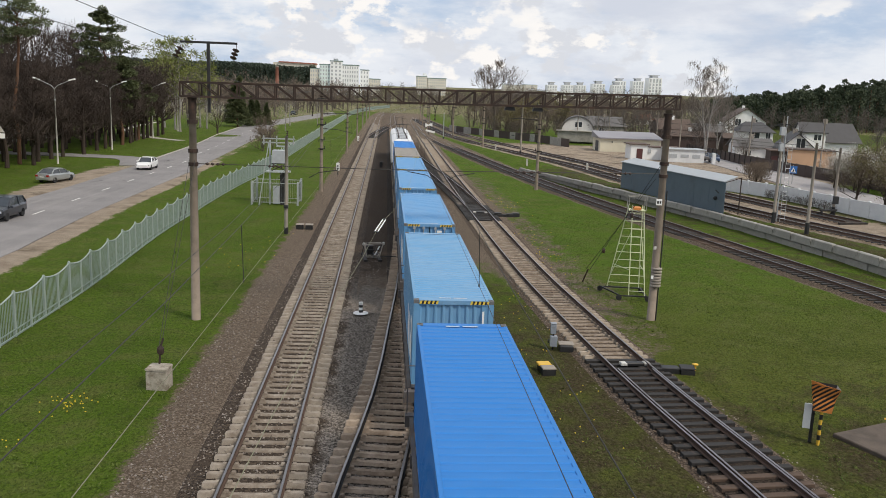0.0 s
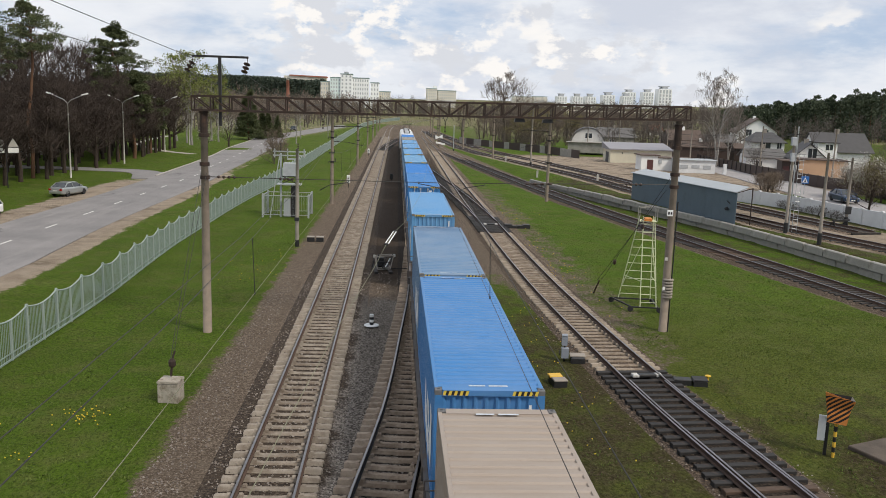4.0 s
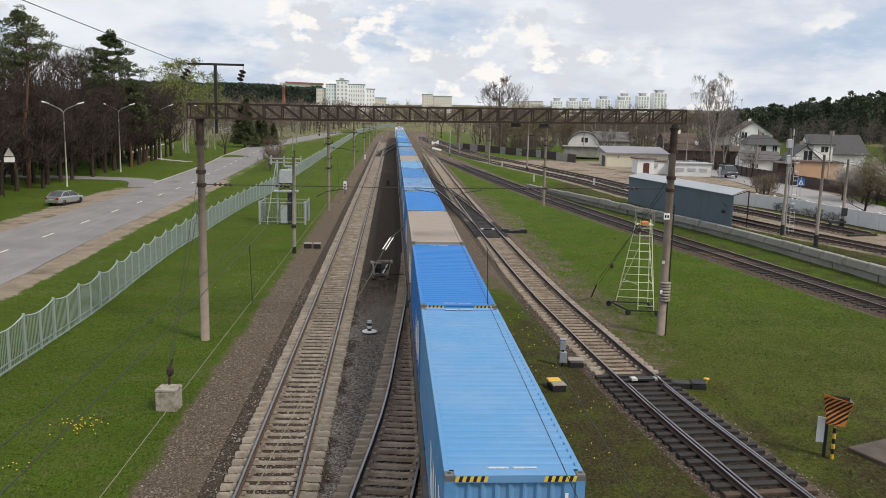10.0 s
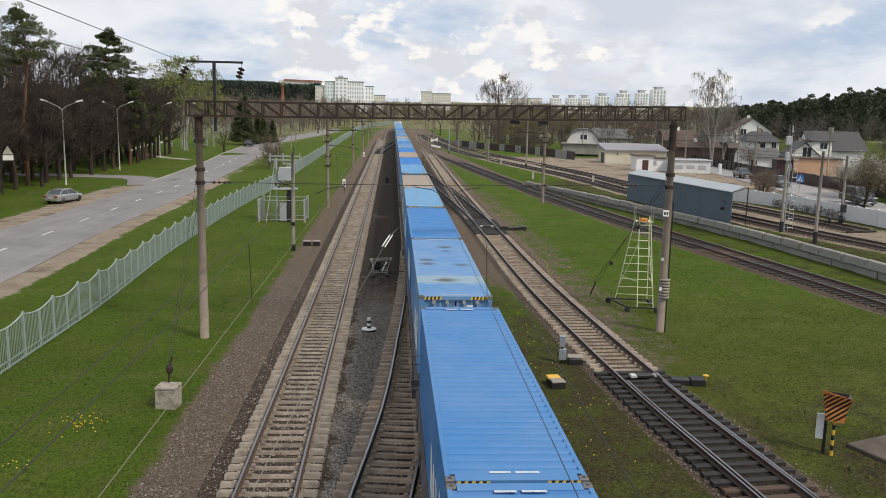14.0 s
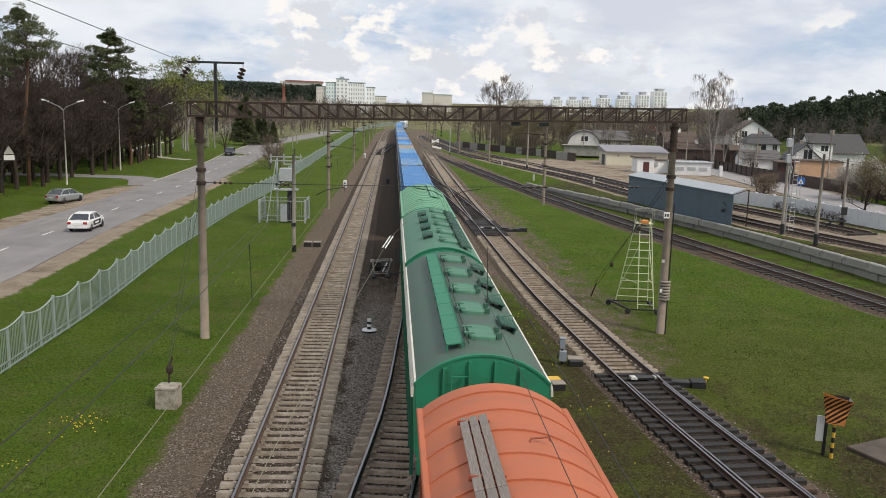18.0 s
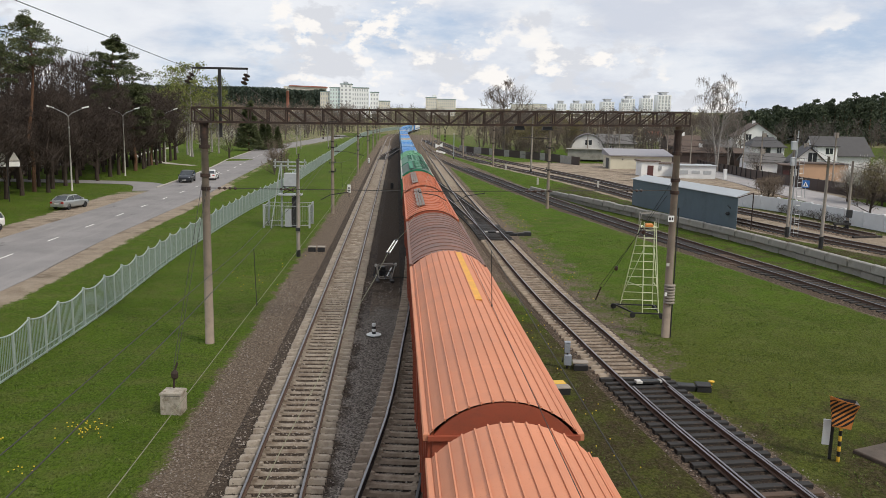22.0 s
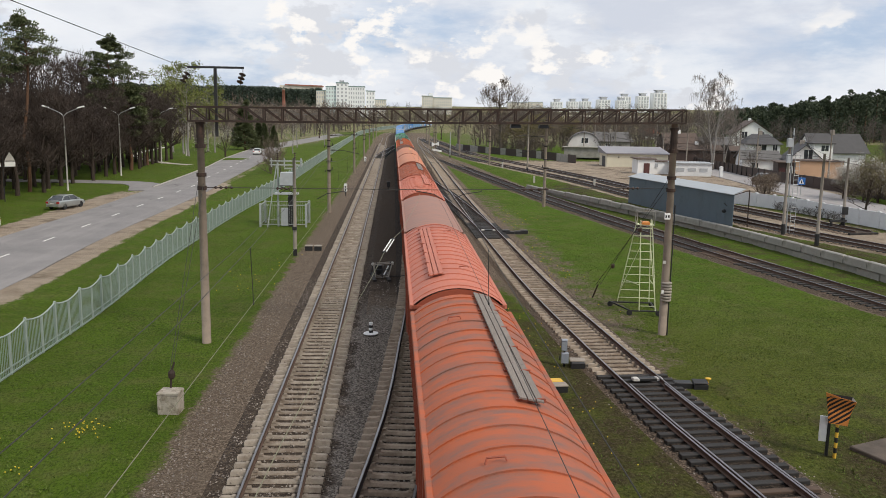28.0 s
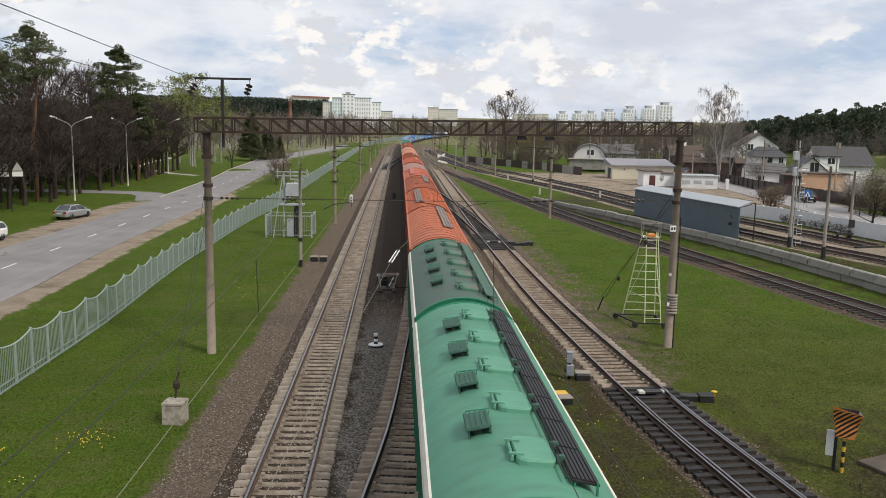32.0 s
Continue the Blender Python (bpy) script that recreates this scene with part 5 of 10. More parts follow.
        hr = Mesh().tube([(vent_x - 0.2, y + 0.5, z + 0.0), (vent_x - 0.2, y + 0.5, z + 0.16), (vent_x + 0.25, y + 0.5, z + 0.22), (vent_x + 0.25, y + 0.5, z + 0.1)], 0.015, 5)
        part("roof_handle", hr, end, k)
    z = roof_height(width, eave, crown, walk_x) + 0.14
    t = Euler((0, math.asin(walk_x / 2.2) * 0.55, 0)).to_matrix().to_4x4()
    ya, yb = -hl * 0.9, hl * 0.86
    cuts = 9
    for j in range(cuts):
        a, b = ya + (yb - ya) * j / cuts, ya + (yb - ya) * (j + 1) / cuts
        p = Mesh()
        if grid:
            for i in range(6):
                u = -0.22 + 0.076 * i
                part("walkway_slat", Mesh().box(u, u + 0.055, a + 0.05, b - 0.02, 0.0, 0.025), walk_mat, k, m=Matrix.Translation((walk_x, 0, z)) @ t)
            p.box(-0.235, 0.235, a + 0.006, b - 0.006, -0.03, 0.0)
        else:
            p.box(-0.21, 0.21, a + 0.012, b - 0.012, -0.015, 0.015)
            for u in (-0.21, 0.19):
                p.box(u, u + 0.02, a + 0.012, b - 0.012, 0.015, 0.04)
        part("walkway_panel", p, walk_mat or roof, k, m=Matrix.Translation((walk_x, 0, z)) @ t)
    m = Mesh()
    for j in range(cuts + 1):
        y = ya + (yb - ya) * j / cuts
        m.box(walk_x - 0.2, walk_x - 0.17, y - 0.02, y + 0.02, z - 0.4, z)
        m.box(walk_x + 0.17, walk_x + 0.2, y - 0.02, y + 0.02, z - 0.5, z)
    part("walkway_legs", m, end, k)
    zr = roof_height(width, eave, crown, (walk_x + hatch_x) / 2)
    xr = walk_x - 0.33 * (1 if walk_x > hatch_x else -1)
    part("latch_rod", Mesh().tube([(xr, ya, zr + 0.1), (xr, yb, zr + 0.1)], 0.018, 5), DARK_STEEL, k)
    return rides(k, c)


hopper_wagon(-247.9, -261.9, G_GREEN, G_BRIGHT, "green grain hopper wagon with five roof hatches", 0.98, 0.32, -0.55, STEP_GREEN, True)
hopper_wagon(-262.7, -276.9, G_SOOT, G_BRIGHT, "soot-grey grain hopper wagon with emerald walkway", -0.62, 0.12, 0.95, G_EMERALD, False, G_GREEN)
hopper_wagon(-484.8, -498.6, G_SOOT, G_BRIGHT, "sooty green grain hopper wagon with rust-patched hatches", 0.98, 0.28, -0.75, G_WALK, False, G_WORN)
hopper_wagon(-499.2, -513.2, G_MINT, G_BRIGHT, "mint green grain hopper wagon with dark grating walkway", 0.88, 0.18, -0.62, DARK_STEEL, True, G_LID)


def locomotive(rear):
    """A white two-section electric locomotive, seen far off from its rear."""
    white = plain("locomotive_white", (0.72, 0.73, 0.74), 0.4, 0, 0.1, 1, 30, 0.03)
    blue = plain("locomotive_blue", (0.05, 0.16, 0.42), 0.4, 0, 0.1, 1, 30, 0.03)
    k = thing("electric_locomotive", "white two-section electric locomotive with roof equipment", "locomotive")
    for s in (0, 1):
        o = s * 17.4
        out = [(-1.5, 1.0), (1.5, 1.0), (1.5, 3.2), (1.38, 3.8), (1.0, 4.05), (-1.0, 4.05), (-1.38, 3.8), (-1.5, 3.2)]
        b = part("body_section", Mesh().prism(out, o + 0.7, o + 16.4), white, k)
        nose = Mesh()
        ya, yb = (o + 0.7, o - 0.1) if s == 0 else (o + 16.4, o + 17.2)
        ins = [(x * 0.92, 1.0 + (z - 1.0) * 0.93) for x, z in out]
        nn = len(out)
        nose.add([(x, ya, z) for x, z in out] + [(x, yb, z) for x, z in ins], [(i, (i + 1) % nn, nn + (i + 1) % nn, nn + i) for i in range(nn)] + [tuple(range(nn, 2 * nn))])
        part("cab", nose, white, k, "white cab front")
        yy = yb + (-0.02 if s == 0 else 0.02)
        part("windscreen", Mesh().box(-1.15, -0.06, min(yb, yy), max(yb, yy), 2.6, 3.45).box(0.06, 1.15, min(yb, yy), max(yb, yy), 2.6, 3.45), GLASS, k)
        for u in (-0.95, 0.95):
            part("lamp", Mesh().lathe([(0.12, 0), (0.12, 0.05)], 10, (0, 0, 0), Matrix.Translation((u, yb, 1.7)) @ pose(0, 0, 0, 90, 0, 0)), CHROME, k)
        for sx in (-1, 1):
            part("waist_band", Mesh().box(min(sx * 1.5, sx * 1.51), max(sx * 1.5, sx * 1.51), o + 0.7, o + 16.4, 1.5, 2.1), blue, k)
        for y in (o + 3.0, o + 14.0):
            bogie(k, y)
        for i in range(7):
            part("roof_unit", Mesh().slab(-0.7, 0.7, o + 2.4 + i * 1.8, o + 3.7 + i * 1.8, 4.05, 4.2 + 0.08 * (i % 3), 0.03), GREY_BOX, k)
        p = Mesh()
        y = o + (3.2 if s == 0 else 13.6)
        for sx in (-0.6, 0.6):
            p.tube([(sx, y - 0.9, 4.3), (sx * 0.8, y + 0.7, 5.1), (sx * 0.7, y - 0.5, 5.9)], 0.03, 5)
        p.tube([(-0.95, y - 0.5, 5.92), (0.95, y - 0.5, 5.92)], 0.03, 5)
        p.tube([(-0.95, y - 0.3, 5.92), (0.95, y - 0.3, 5.92)], 0.03, 5)
        part("pantograph", p, DARK_STEEL, k)
        ins2 = Mesh()
        for i in range(8):
            for sx in (-0.5, 0.5):
                ins2.lathe([(0.05, 0), (0.11, 0.05), (0.05, 0.1), (0.11, 0.15), (0.05, 0.2)], 8, (sx, o + 2.2 + i * 1.8, 4.2))
        part("insulators", ins2, PORCELAIN, k)
    return rides(k, rear)


locomotive(107.4)

# ---- overhead line: gantry, masts and wires ----
def concrete_pole(name, label, x, y, h, r0=0.2, r1=0.14, base=None, category="pole", sunk=0.4, group="", mat=None):
    z = ground_z(x, y) if base is None else base
    k = thing(name, label, category, Matrix.Translation((x, y, z)), group)
    part("shaft", Mesh().tube([(0, 0, -sunk), (0, 0, 0.3), (0, 0, h * 0.5), (0, 0, h)], [r0, r0, (r0 + r1) / 2, r1], 14), mat or CONCRETE, k, smooth=True)
    return k


def insulator(m, p, q, n=3, r=0.09):
    """A string of ribbed discs between two points."""
    p, q = Vector(p), Vector(q)
    pts, rs = [], []
    for i in range(n):
        for a, rr in ((0.05, 0.25), (0.35, 1.0), (0.5, 0.95), (0.75, 0.3)):
            pts.append(p.lerp(q, (i + a) / n))
            rs.append(r * rr)
    m.tube(pts, rs, 10)


COLUMN = plain("brown_stained_column", (0.265, 0.215, 0.17), 0.88, 0, 0.22, 1.6, 40, 0.3, 0.004, (0.13, 0.105, 0.08), (0.52, 0.78))
GA, GB = Vector((-8.4, 36.9, 0)), Vector((13.1, 38.2, 0))


def gantry():
    k = thing("overhead_line_gantry", "rusty steel lattice gantry on two concrete columns across the tracks", "gantry")
    for i, c in enumerate((GA, GB)):
        z = LOW - 0.4
        top = 9.62 if i == 0 else 9.78
        col = part("column", Mesh().tube([(c.x, c.y, z), (c.x, c.y, 3), (c.x, c.y, top)], [0.205, 0.185, 0.145], 18), COLUMN, k, "grey-brown spun concrete column", smooth=True)
        for a, b, r in ((6.62, 6.78, 0.215), (7.2, 7.36, 0.22), (8.45, 8.62, 0.235), (8.9, 9.0, 0.19), (9.48, 9.6, 0.21)):
            part("clamp_band", Mesh().lathe([(r, a), (r, b)], 14, (c.x, c.y, 0)), RUST, col, "rusty steel clamp band")
        part("steel_sleeve", Mesh().lathe([(0.168, 8.6), (0.164, 9.5)], 14, (c.x, c.y, 0)), RUST, col, "rusty steel sleeve")
        if i:
            wrap = Mesh()
            for j in range(7):
                wrap.lathe([(0.225, 0), (0.262, 0.03), (0.262, 0.08), (0.225, 0.11)], 14, (c.x + 0.05, c.y - 0.06, 1.35 + 0.14 * j))
            part("coiled_band", wrap, CONCRETE, col, "grey ribbed sleeve")
            part("number_plate", Mesh().slab(c.x - 0.30, c.x - 0.02, c.y - 0.235, c.y - 0.21, 5.33, 5.62, 0.01), WHITE, col, "white plate with dark bars")
            part("plate_mark", Mesh().box(c.x - 0.26, c.x - 0.18, c.y - 0.24, c.y - 0.236, 5.41, 5.54).box(c.x - 0.14, c.x - 0.06, c.y - 0.24, c.y - 0.236, 5.41, 5.54), BLACK, col)
            part("plate", Mesh().box(c.x - 0.24, c.x - 0.1, c.y - 0.23, c.y - 0.215, 3.2, 3.35), CONCRETE_LIGHT, col)
            part("plate", Mesh().box(c.x - 0.24, c.x - 0.12, c.y - 0.24, c.y - 0.225, 1.75, 1.93), WHITE, col)
            part("cable_pipe", Mesh().tube([(c.x + 0.2, c.y - 0.12, LOW), (c.x + 0.22, c.y - 0.1, 6.0)], 0.03, 6), DARK_STEEL, col)
    n = 28
    a0, a1 = GA + Vector((-0.45, 0, 0)), GB + Vector((0.42, 0, 0))
    pt = lambda t, s, top: a0.lerp(a1, t) + Vector((0, s, (9.61 + 0.21 * t - 0.16 * t * (1 - t)) + (0.605 if top else 0.0)))
    for s in (-0.28, 0.28):
        for top in (False, True):
            for i in range(4):
                part("chord", Mesh().bar(pt(i / 4, s, top), pt((i + 1) / 4, s, top), 0.085), RUST, k)
        for i in range(n + 1):
            part("upright", Mesh().bar(pt(i / n, s, False), pt(i / n, s, True), 0.06), RUST, k)
        for i in range(n):
            down = i < n / 2
            part("diagonal", Mesh().bar(pt(i / n, s, down), pt((i + 1) / n, s, not down), 0.055), RUST, k)
    for i in range(n + 1):
        m = Mesh().bar(pt(i / n, -0.28, True), pt(i / n, 0.28, True), 0.05).bar(pt(i / n, -0.28, False), pt(i / n, 0.28, False), 0.05)
        part("cross_tie", m, RUST, k)
    for i in range(n):
        part("brace", Mesh().bar(pt(i / n, -0.28, i % 2 == 0), pt((i + 1) / n, 0.28, i % 2 == 0), 0.04), RUST, k)
    tx, ty = -7.68, 36.9
    mast = part("feeder_mast", Mesh().box(tx - 0.06, tx + 0.06, ty - 0.06, ty + 0.06, 8.95, 11.9), DARK_STEEL, k, "dark steel mast")
    part("crossarm", Mesh().box(tx - 1.18, tx + 1.22, ty - 0.05, ty + 0.05, 11.86, 11.95), DARK_STEEL, mast)
    for u, v in ((-1.15, -0.22), (1.18, -0.12)):
        m = Mesh().tube([(tx + u, ty, 11.86), (tx + u, ty, 11.68)], 0.014, 5)
        insulator(m, (tx + u, ty, 11.68), (tx + u + v, ty - 0.25, 11.2), 3, 0.15)
        part("feeder_insulator", m, PORCELAIN, mast, "dark disc insulator string")
    for x in (-3.27, 2.17):
        t = (x - GA.x) / (GB.x - GA.x)
        y = GA.y + (GB.y - GA.y) * t
        z = 9.63 + 0.21 * t
        m = Mesh().bar((x - 0.15, y, z), (x, y, z - 0.35), 0.025).bar((x + 0.15, y, z), (x, y, z - 0.35), 0.025)
        part("hanger", m, DARK_STEEL, k)
        m = Mesh()
        insulator(m, (x, y, z - 0.35), (x, y, 8.9), 3, 0.04)
        part("hanger_insulator", m, PORCELAIN, k, "dark disc insulator string")
    for x, z in ((5.55, 9.62), (6.85, 9.62)):
        y = GA.y + (GB.y - GA.y) * (x - GA.x) / (GB.x - GA.x)
        part("floodlight", Mesh().box(x - 0.24, x + 0.24, y - 0.2, y + 0.1, z - 0.12, z + 0.05, None, 0.04), BLACK, k, "black floodlight under the beam")
    return k


gantry()


def wire(label, pts, r=0.012, mat=None, kind="wire"):
    return tagged(part(kind, Mesh().tube(pts, r, 5), mat or WIRE), label, "overhead wire", "overhead wires")


def sagging(p, q, sag, n=10):
    p, q = Vector(p), Vector(q)
    return [p.lerp(q, i / n) - Vector((0, 0, 4 * sag * (i / n) * (1 - i / n))) for i in range(n + 1)]


# fixing rope with insulators across the tracks, and the steady arms on it
rope = wire("dark cross-span wire under the gantry", [(GA.x, GA.y, 6.72), (2, 37.5, 6.66), (GB.x, GB.y, 6.8)], 0.016, None, "cross_span_wire")
for a, b in (((-7.9, 36.93, 6.72), (-7.0, 36.98, 6.71)), ((-5.2, 37.05, 6.69), (-4.5, 37.1, 6.69)), ((5.9, 37.75, 6.7), (7.3, 37.83, 6.72)), ((10.7, 38.05, 6.77), (11.6, 38.1, 6.78))):
    m = Mesh()
    insulator(m, a, b, 4, 0.07)
    part("insulator", m, PORCELAIN, rope, "dark rod insulator")
for x, s in ((-3.27, -1), (2.17, 1), (2.9, -1)):
    y = 36.9 + 1.3 * (x + 8.4) / 21.5
    m = Mesh().tube([(x - 1.15 * s, y, 6.6), (x - 0.3 * s, y, 6.46), (x + 0.12 * s, y, 6.22)], 0.02, 6)
    m.tube([(x - 1.15 * s, y, 6.6), (x - 1.15 * s, y, 6.7)], 0.016, 6)
    part("steady_arm", m, DARK_STEEL, rope, "bent dark steady arm")

SPANS = [-25.0, 37.5, 92.0, 146.0, 195.0, 245.0, 300.0]


def catenary(x0, label, spans=SPANS, low=6.86, high=7.95, zig=0.22):
    top = thing("overhead_line", label, "overhead wire", group="overhead wires")
    c, mess = [], []
    for i, (a, b) in enumerate(zip(spans, spans[1:])):
        for j in range(11):
            t = j / 10
            y = a + (b - a) * t
            s = zig * (1 - 2 * t) * (1 if i % 2 else -1)
            if j < 10 or b == spans[-1]:
                c.append((x0 + s, y, 5.75))
                mess.append((x0 + s * 0.5, y, low + (high - low) * (2 * t - 1) ** 2))
    part("contact_wire", Mesh().tube(c, 0.0065, 5), ROPE if x0 < 0 else WIRE, top, "copper contact wire")
    part("messenger_wire", Mesh().tube(mess, 0.0075, 5), WIRE, top, "dark messenger wire")
    for i in range(2, len(c) - 1, 2):
        if 37 < c[i][1] < 150 and (i % 10):
            part("dropper", Mesh().tube([mess[i], c[i]], 0.006, 4), WIRE, top)
    part("dropper", Mesh().tube([mess[7], c[7]], 0.009, 4).lathe([(0.012, -0.04), (0.022, 0.0), (0.012, 0.03)], 6, c[7]), WIRE, top, "thin dropper wire with a clamp")
    return top


catenary(-3.27, "contact and messenger wires over a railway track")
catenary(2.17, "contact and messenger wires over the train")
wire("thin auxiliary wire above the messenger wire", [(-3.27, -25, 8.1), (-3.27, -5, 7.45), (-3.27, 7, 7.26), (-3.27, 17.5, 7.24), (-3.27, 28, 7.5), (-3.27, 37.5, 8.0)], 0.006)
wire("pale contact wire over the turnout", [(-1.8, 5, 5.75), (-1.46, 10.6, 5.75), (-1.26, 13.3, 5.75), (-1.07, 16.0, 5.75), (-0.55, 21.8, 5.75), (-0.25, 25.9, 5.75), (0.01, 28.6, 5.75), (0.34, 30.6, 5.76), (1.2, 40, 5.8), (2.4, 60, 6.2), (3.5, 80, 7.0)], 0.007, ROPE)

# feeder wires that pass high over the west side
wire("feeder wire on the gantry mast", sagging((-8.9, 36.9, 11.85), (-9.0, -5, 13.75), 0.02), 0.012)
wire("feeder wire on the gantry mast", sagging((-8.8, 36.65, 11.2), (-6.9, -5, 12.35), 0.12), 0.010)
for x in (-9.0, -6.6):
    wire("feeder wire towards the next mast", sagging((x, 36.8, 11.2), (-7.3, 86, 10.0), 0.7), 0.012)

# guys of the columns
for dx in (-0.12, 0.12):
    wire("guy wire from a concrete column", [(GA.x + dx, GA.y - 0.2, 6.9), (-7.68 + dx * 0.3, 28.2, 1.1)], 0.011)
    wire("guy wire from a concrete column", [(GB.x - 0.2 + dx, GB.y + 0.1, 6.9 + dx * 3), (11.7 + dx, 45.5, 0.6)], 0.012)
m = Mesh()
for p in ((12.05, 43.8, 2.0), (12.6, 41.0, 4.4)):
    m.lathe([(0.03, -0.14), (0.10, -0.08), (0.10, 0.08), (0.03, 0.14)], 8, p)
m.bar((11.7, 45.5, 0.6), (11.6, 46.2, -0.3), 0.06)
tagged(part("guy_insulator", m, PORCELAIN), "dark egg insulators on the column guys", "insulator")


BLOCK_STONE = plain("stained_block_concrete", (0.40, 0.36, 0.30), 0.92, 0, 0.3, 5, 22, 0.6, 0.02, (0.17, 0.14, 0.10), (0.48, 0.66))


def guy_block():
    k = thing("concrete_anchor_block", "pale square concrete anchor block with a rusty eye", "anchor block", pose(-7.7, 28.1, LOW, 0, 0, -6))
    part("block", Mesh().slab(-0.36, 0.36, -0.30, 0.30, -0.15, 0.70, 0.05), BLOCK_STONE, k)
    part("cap", Mesh().slab(-0.375, 0.375, -0.315, 0.315, 0.70, 0.80, 0.03), BLOCK_STONE, k)
    part("eye_bolt", Mesh().bar((0, 0.05, 0.86), (0.02, 0.1, 1.25), 0.06).lathe([(0.07, 1.18), (0.13, 1.25), (0.13, 1.4), (0.05, 1.5)], 8, (0.03, 0.1, 0)).bar((0.03, 0.1, 1.45), (0.1, 0.2, 1.75), 0.05), RUST, k)


guy_block()


def catenary_mast(x, y, h, side, arm=True, label="round concrete overhead-line mast with a bracket arm"):
    k = concrete_pole("overhead_line_mast", label, x, y, h + 0.35, 0.19, 0.125, None, "mast", 0.4, "overhead-line masts", COLUMN)
    z = 0.35
    for zz in (h * 0.42, h * 0.66, h * 0.72, h - 0.6):
        part("clamp_band", Mesh().lathe([(0.20, zz), (0.20, zz + 0.1)], 10), RUST, k)
    for zz, u in ((h * 0.43, 0.34), (h * 0.52, 0.28), (h * 0.67, 0.4), (h - 0.8, 0.45)):
        part("bracket", Mesh().box(-u, u, -0.26, -0.16, zz, zz + 0.07).tube([(side * u, -0.2, zz), (side * u, -0.2, zz + 0.32)], 0.045, 6).tube([(-side * u, -0.2, zz - 0.18), (-side * u, -0.2, zz)], 0.03, 6), DARK_STEEL, k, "dark steel bracket")
    if arm:
        m = Mesh().tube([(0, 0, 8.0), (side * 2.6, 0, 8.1), (side * 3.3, 0, 8.05)], 0.045, 6)
        m.tube([(0, 0, 9.3), (side * 2.6, 0, 8.12)], 0.02, 5)
        part("bracket_arm", m, DARK_STEEL, k)
        m = Mesh().tube([(side * 0.15, 0, 6.5), (side * 1.6, 0, 6.45), (side * 2.6, 0, 6.25), (side * 3.2, 0, 6.12)], 0.03, 6)
        part("steady_arm", m, DARK_STEEL, k)
        m = Mesh()
        insulator(m, (side * 0.2, 0, 8.0), (side * 0.8, 0, 8.03), 4, 0.09)
        insulator(m, (side * 0.2, 0, 6.5), (side * 0.7, 0, 6.5), 4, 0.08)
        part("insulator", m, PORCELAIN, k)
    return k


for y in (86, 142, 190, 232, 276, 322):
    catenary_mast(-6.6 + max(0, y - 320) ** 2 / 3200, y, 10.3 if y < 100 else 9.7, 1)
for x, y in ((17.4, 94), (18.6, 159.6), (15.9, 199), (12.6, 245)):
    catenary_mast(x, y, 10.4, -1, y < 100)
for x, y in ((10.9, 222), (11.3, 262), (12.0, 300)):
    catenary_mast(x, y, 9.6, -1, False)
k = concrete_pole("lamp_post", "slender pale concrete lamp post beside the yard", 22.8, 139.6, 10.1, 0.16, 0.1, None, "lamp post")
part("bracket", Mesh().tube([(0, 0, 10.0), (0.2, 0, 10.6), (1.2, 0, 10.9)], 0.04, 6), GALV, k)
part("lamp_head", Mesh().box(1.1, 1.7, -0.12, 0.12, 10.85, 10.98, None, 0.03), GREY_BOX, k)
part("base_band", Mesh().lathe([(0.172, 0.0), (0.172, 0.7)], 12), BLACK, k, "black painted base")
wire("cross-span wire to a distant mast", sagging((17.4, 94, 9.9), (-6.9, 86, 9.9), 0.6), 0.012)
wire("cross-span wire to a distant mast", sagging((18.6, 159.6, 9.5), (-6.9, 142, 9.4), 0.5), 0.012)
for s in (-1, 1):
    wire("pale pole-to-pole wire along the yard", sagging((17.4 + s * 0.2, 94, 9.6), (18.6 + s * 0.2, 159.6, 9.4), 0.5), 0.010)
wire("feeder wire between masts", sagging((-6.9, 86, 10.2), (-6.9, 142, 9.6), 0.6), 0.012)
wire("feeder wire between masts", sagging((-6.9, 142, 9.6), (-6.9, 190, 9.6), 0.6), 0.012)

# ---- west side: fence, lamps, signs and cars ----
FENCE_GREEN = plain("grey_green_fence_paint", (0.27, 0.34, 0.305), 0.55, 0.2, 0.15, 2, 30, 0.05)
FENCE_POST = plain("pale_fence_post_paint", (0.37, 0.43, 0.40), 0.55, 0.2, 0.12, 2, 30, 0.05)


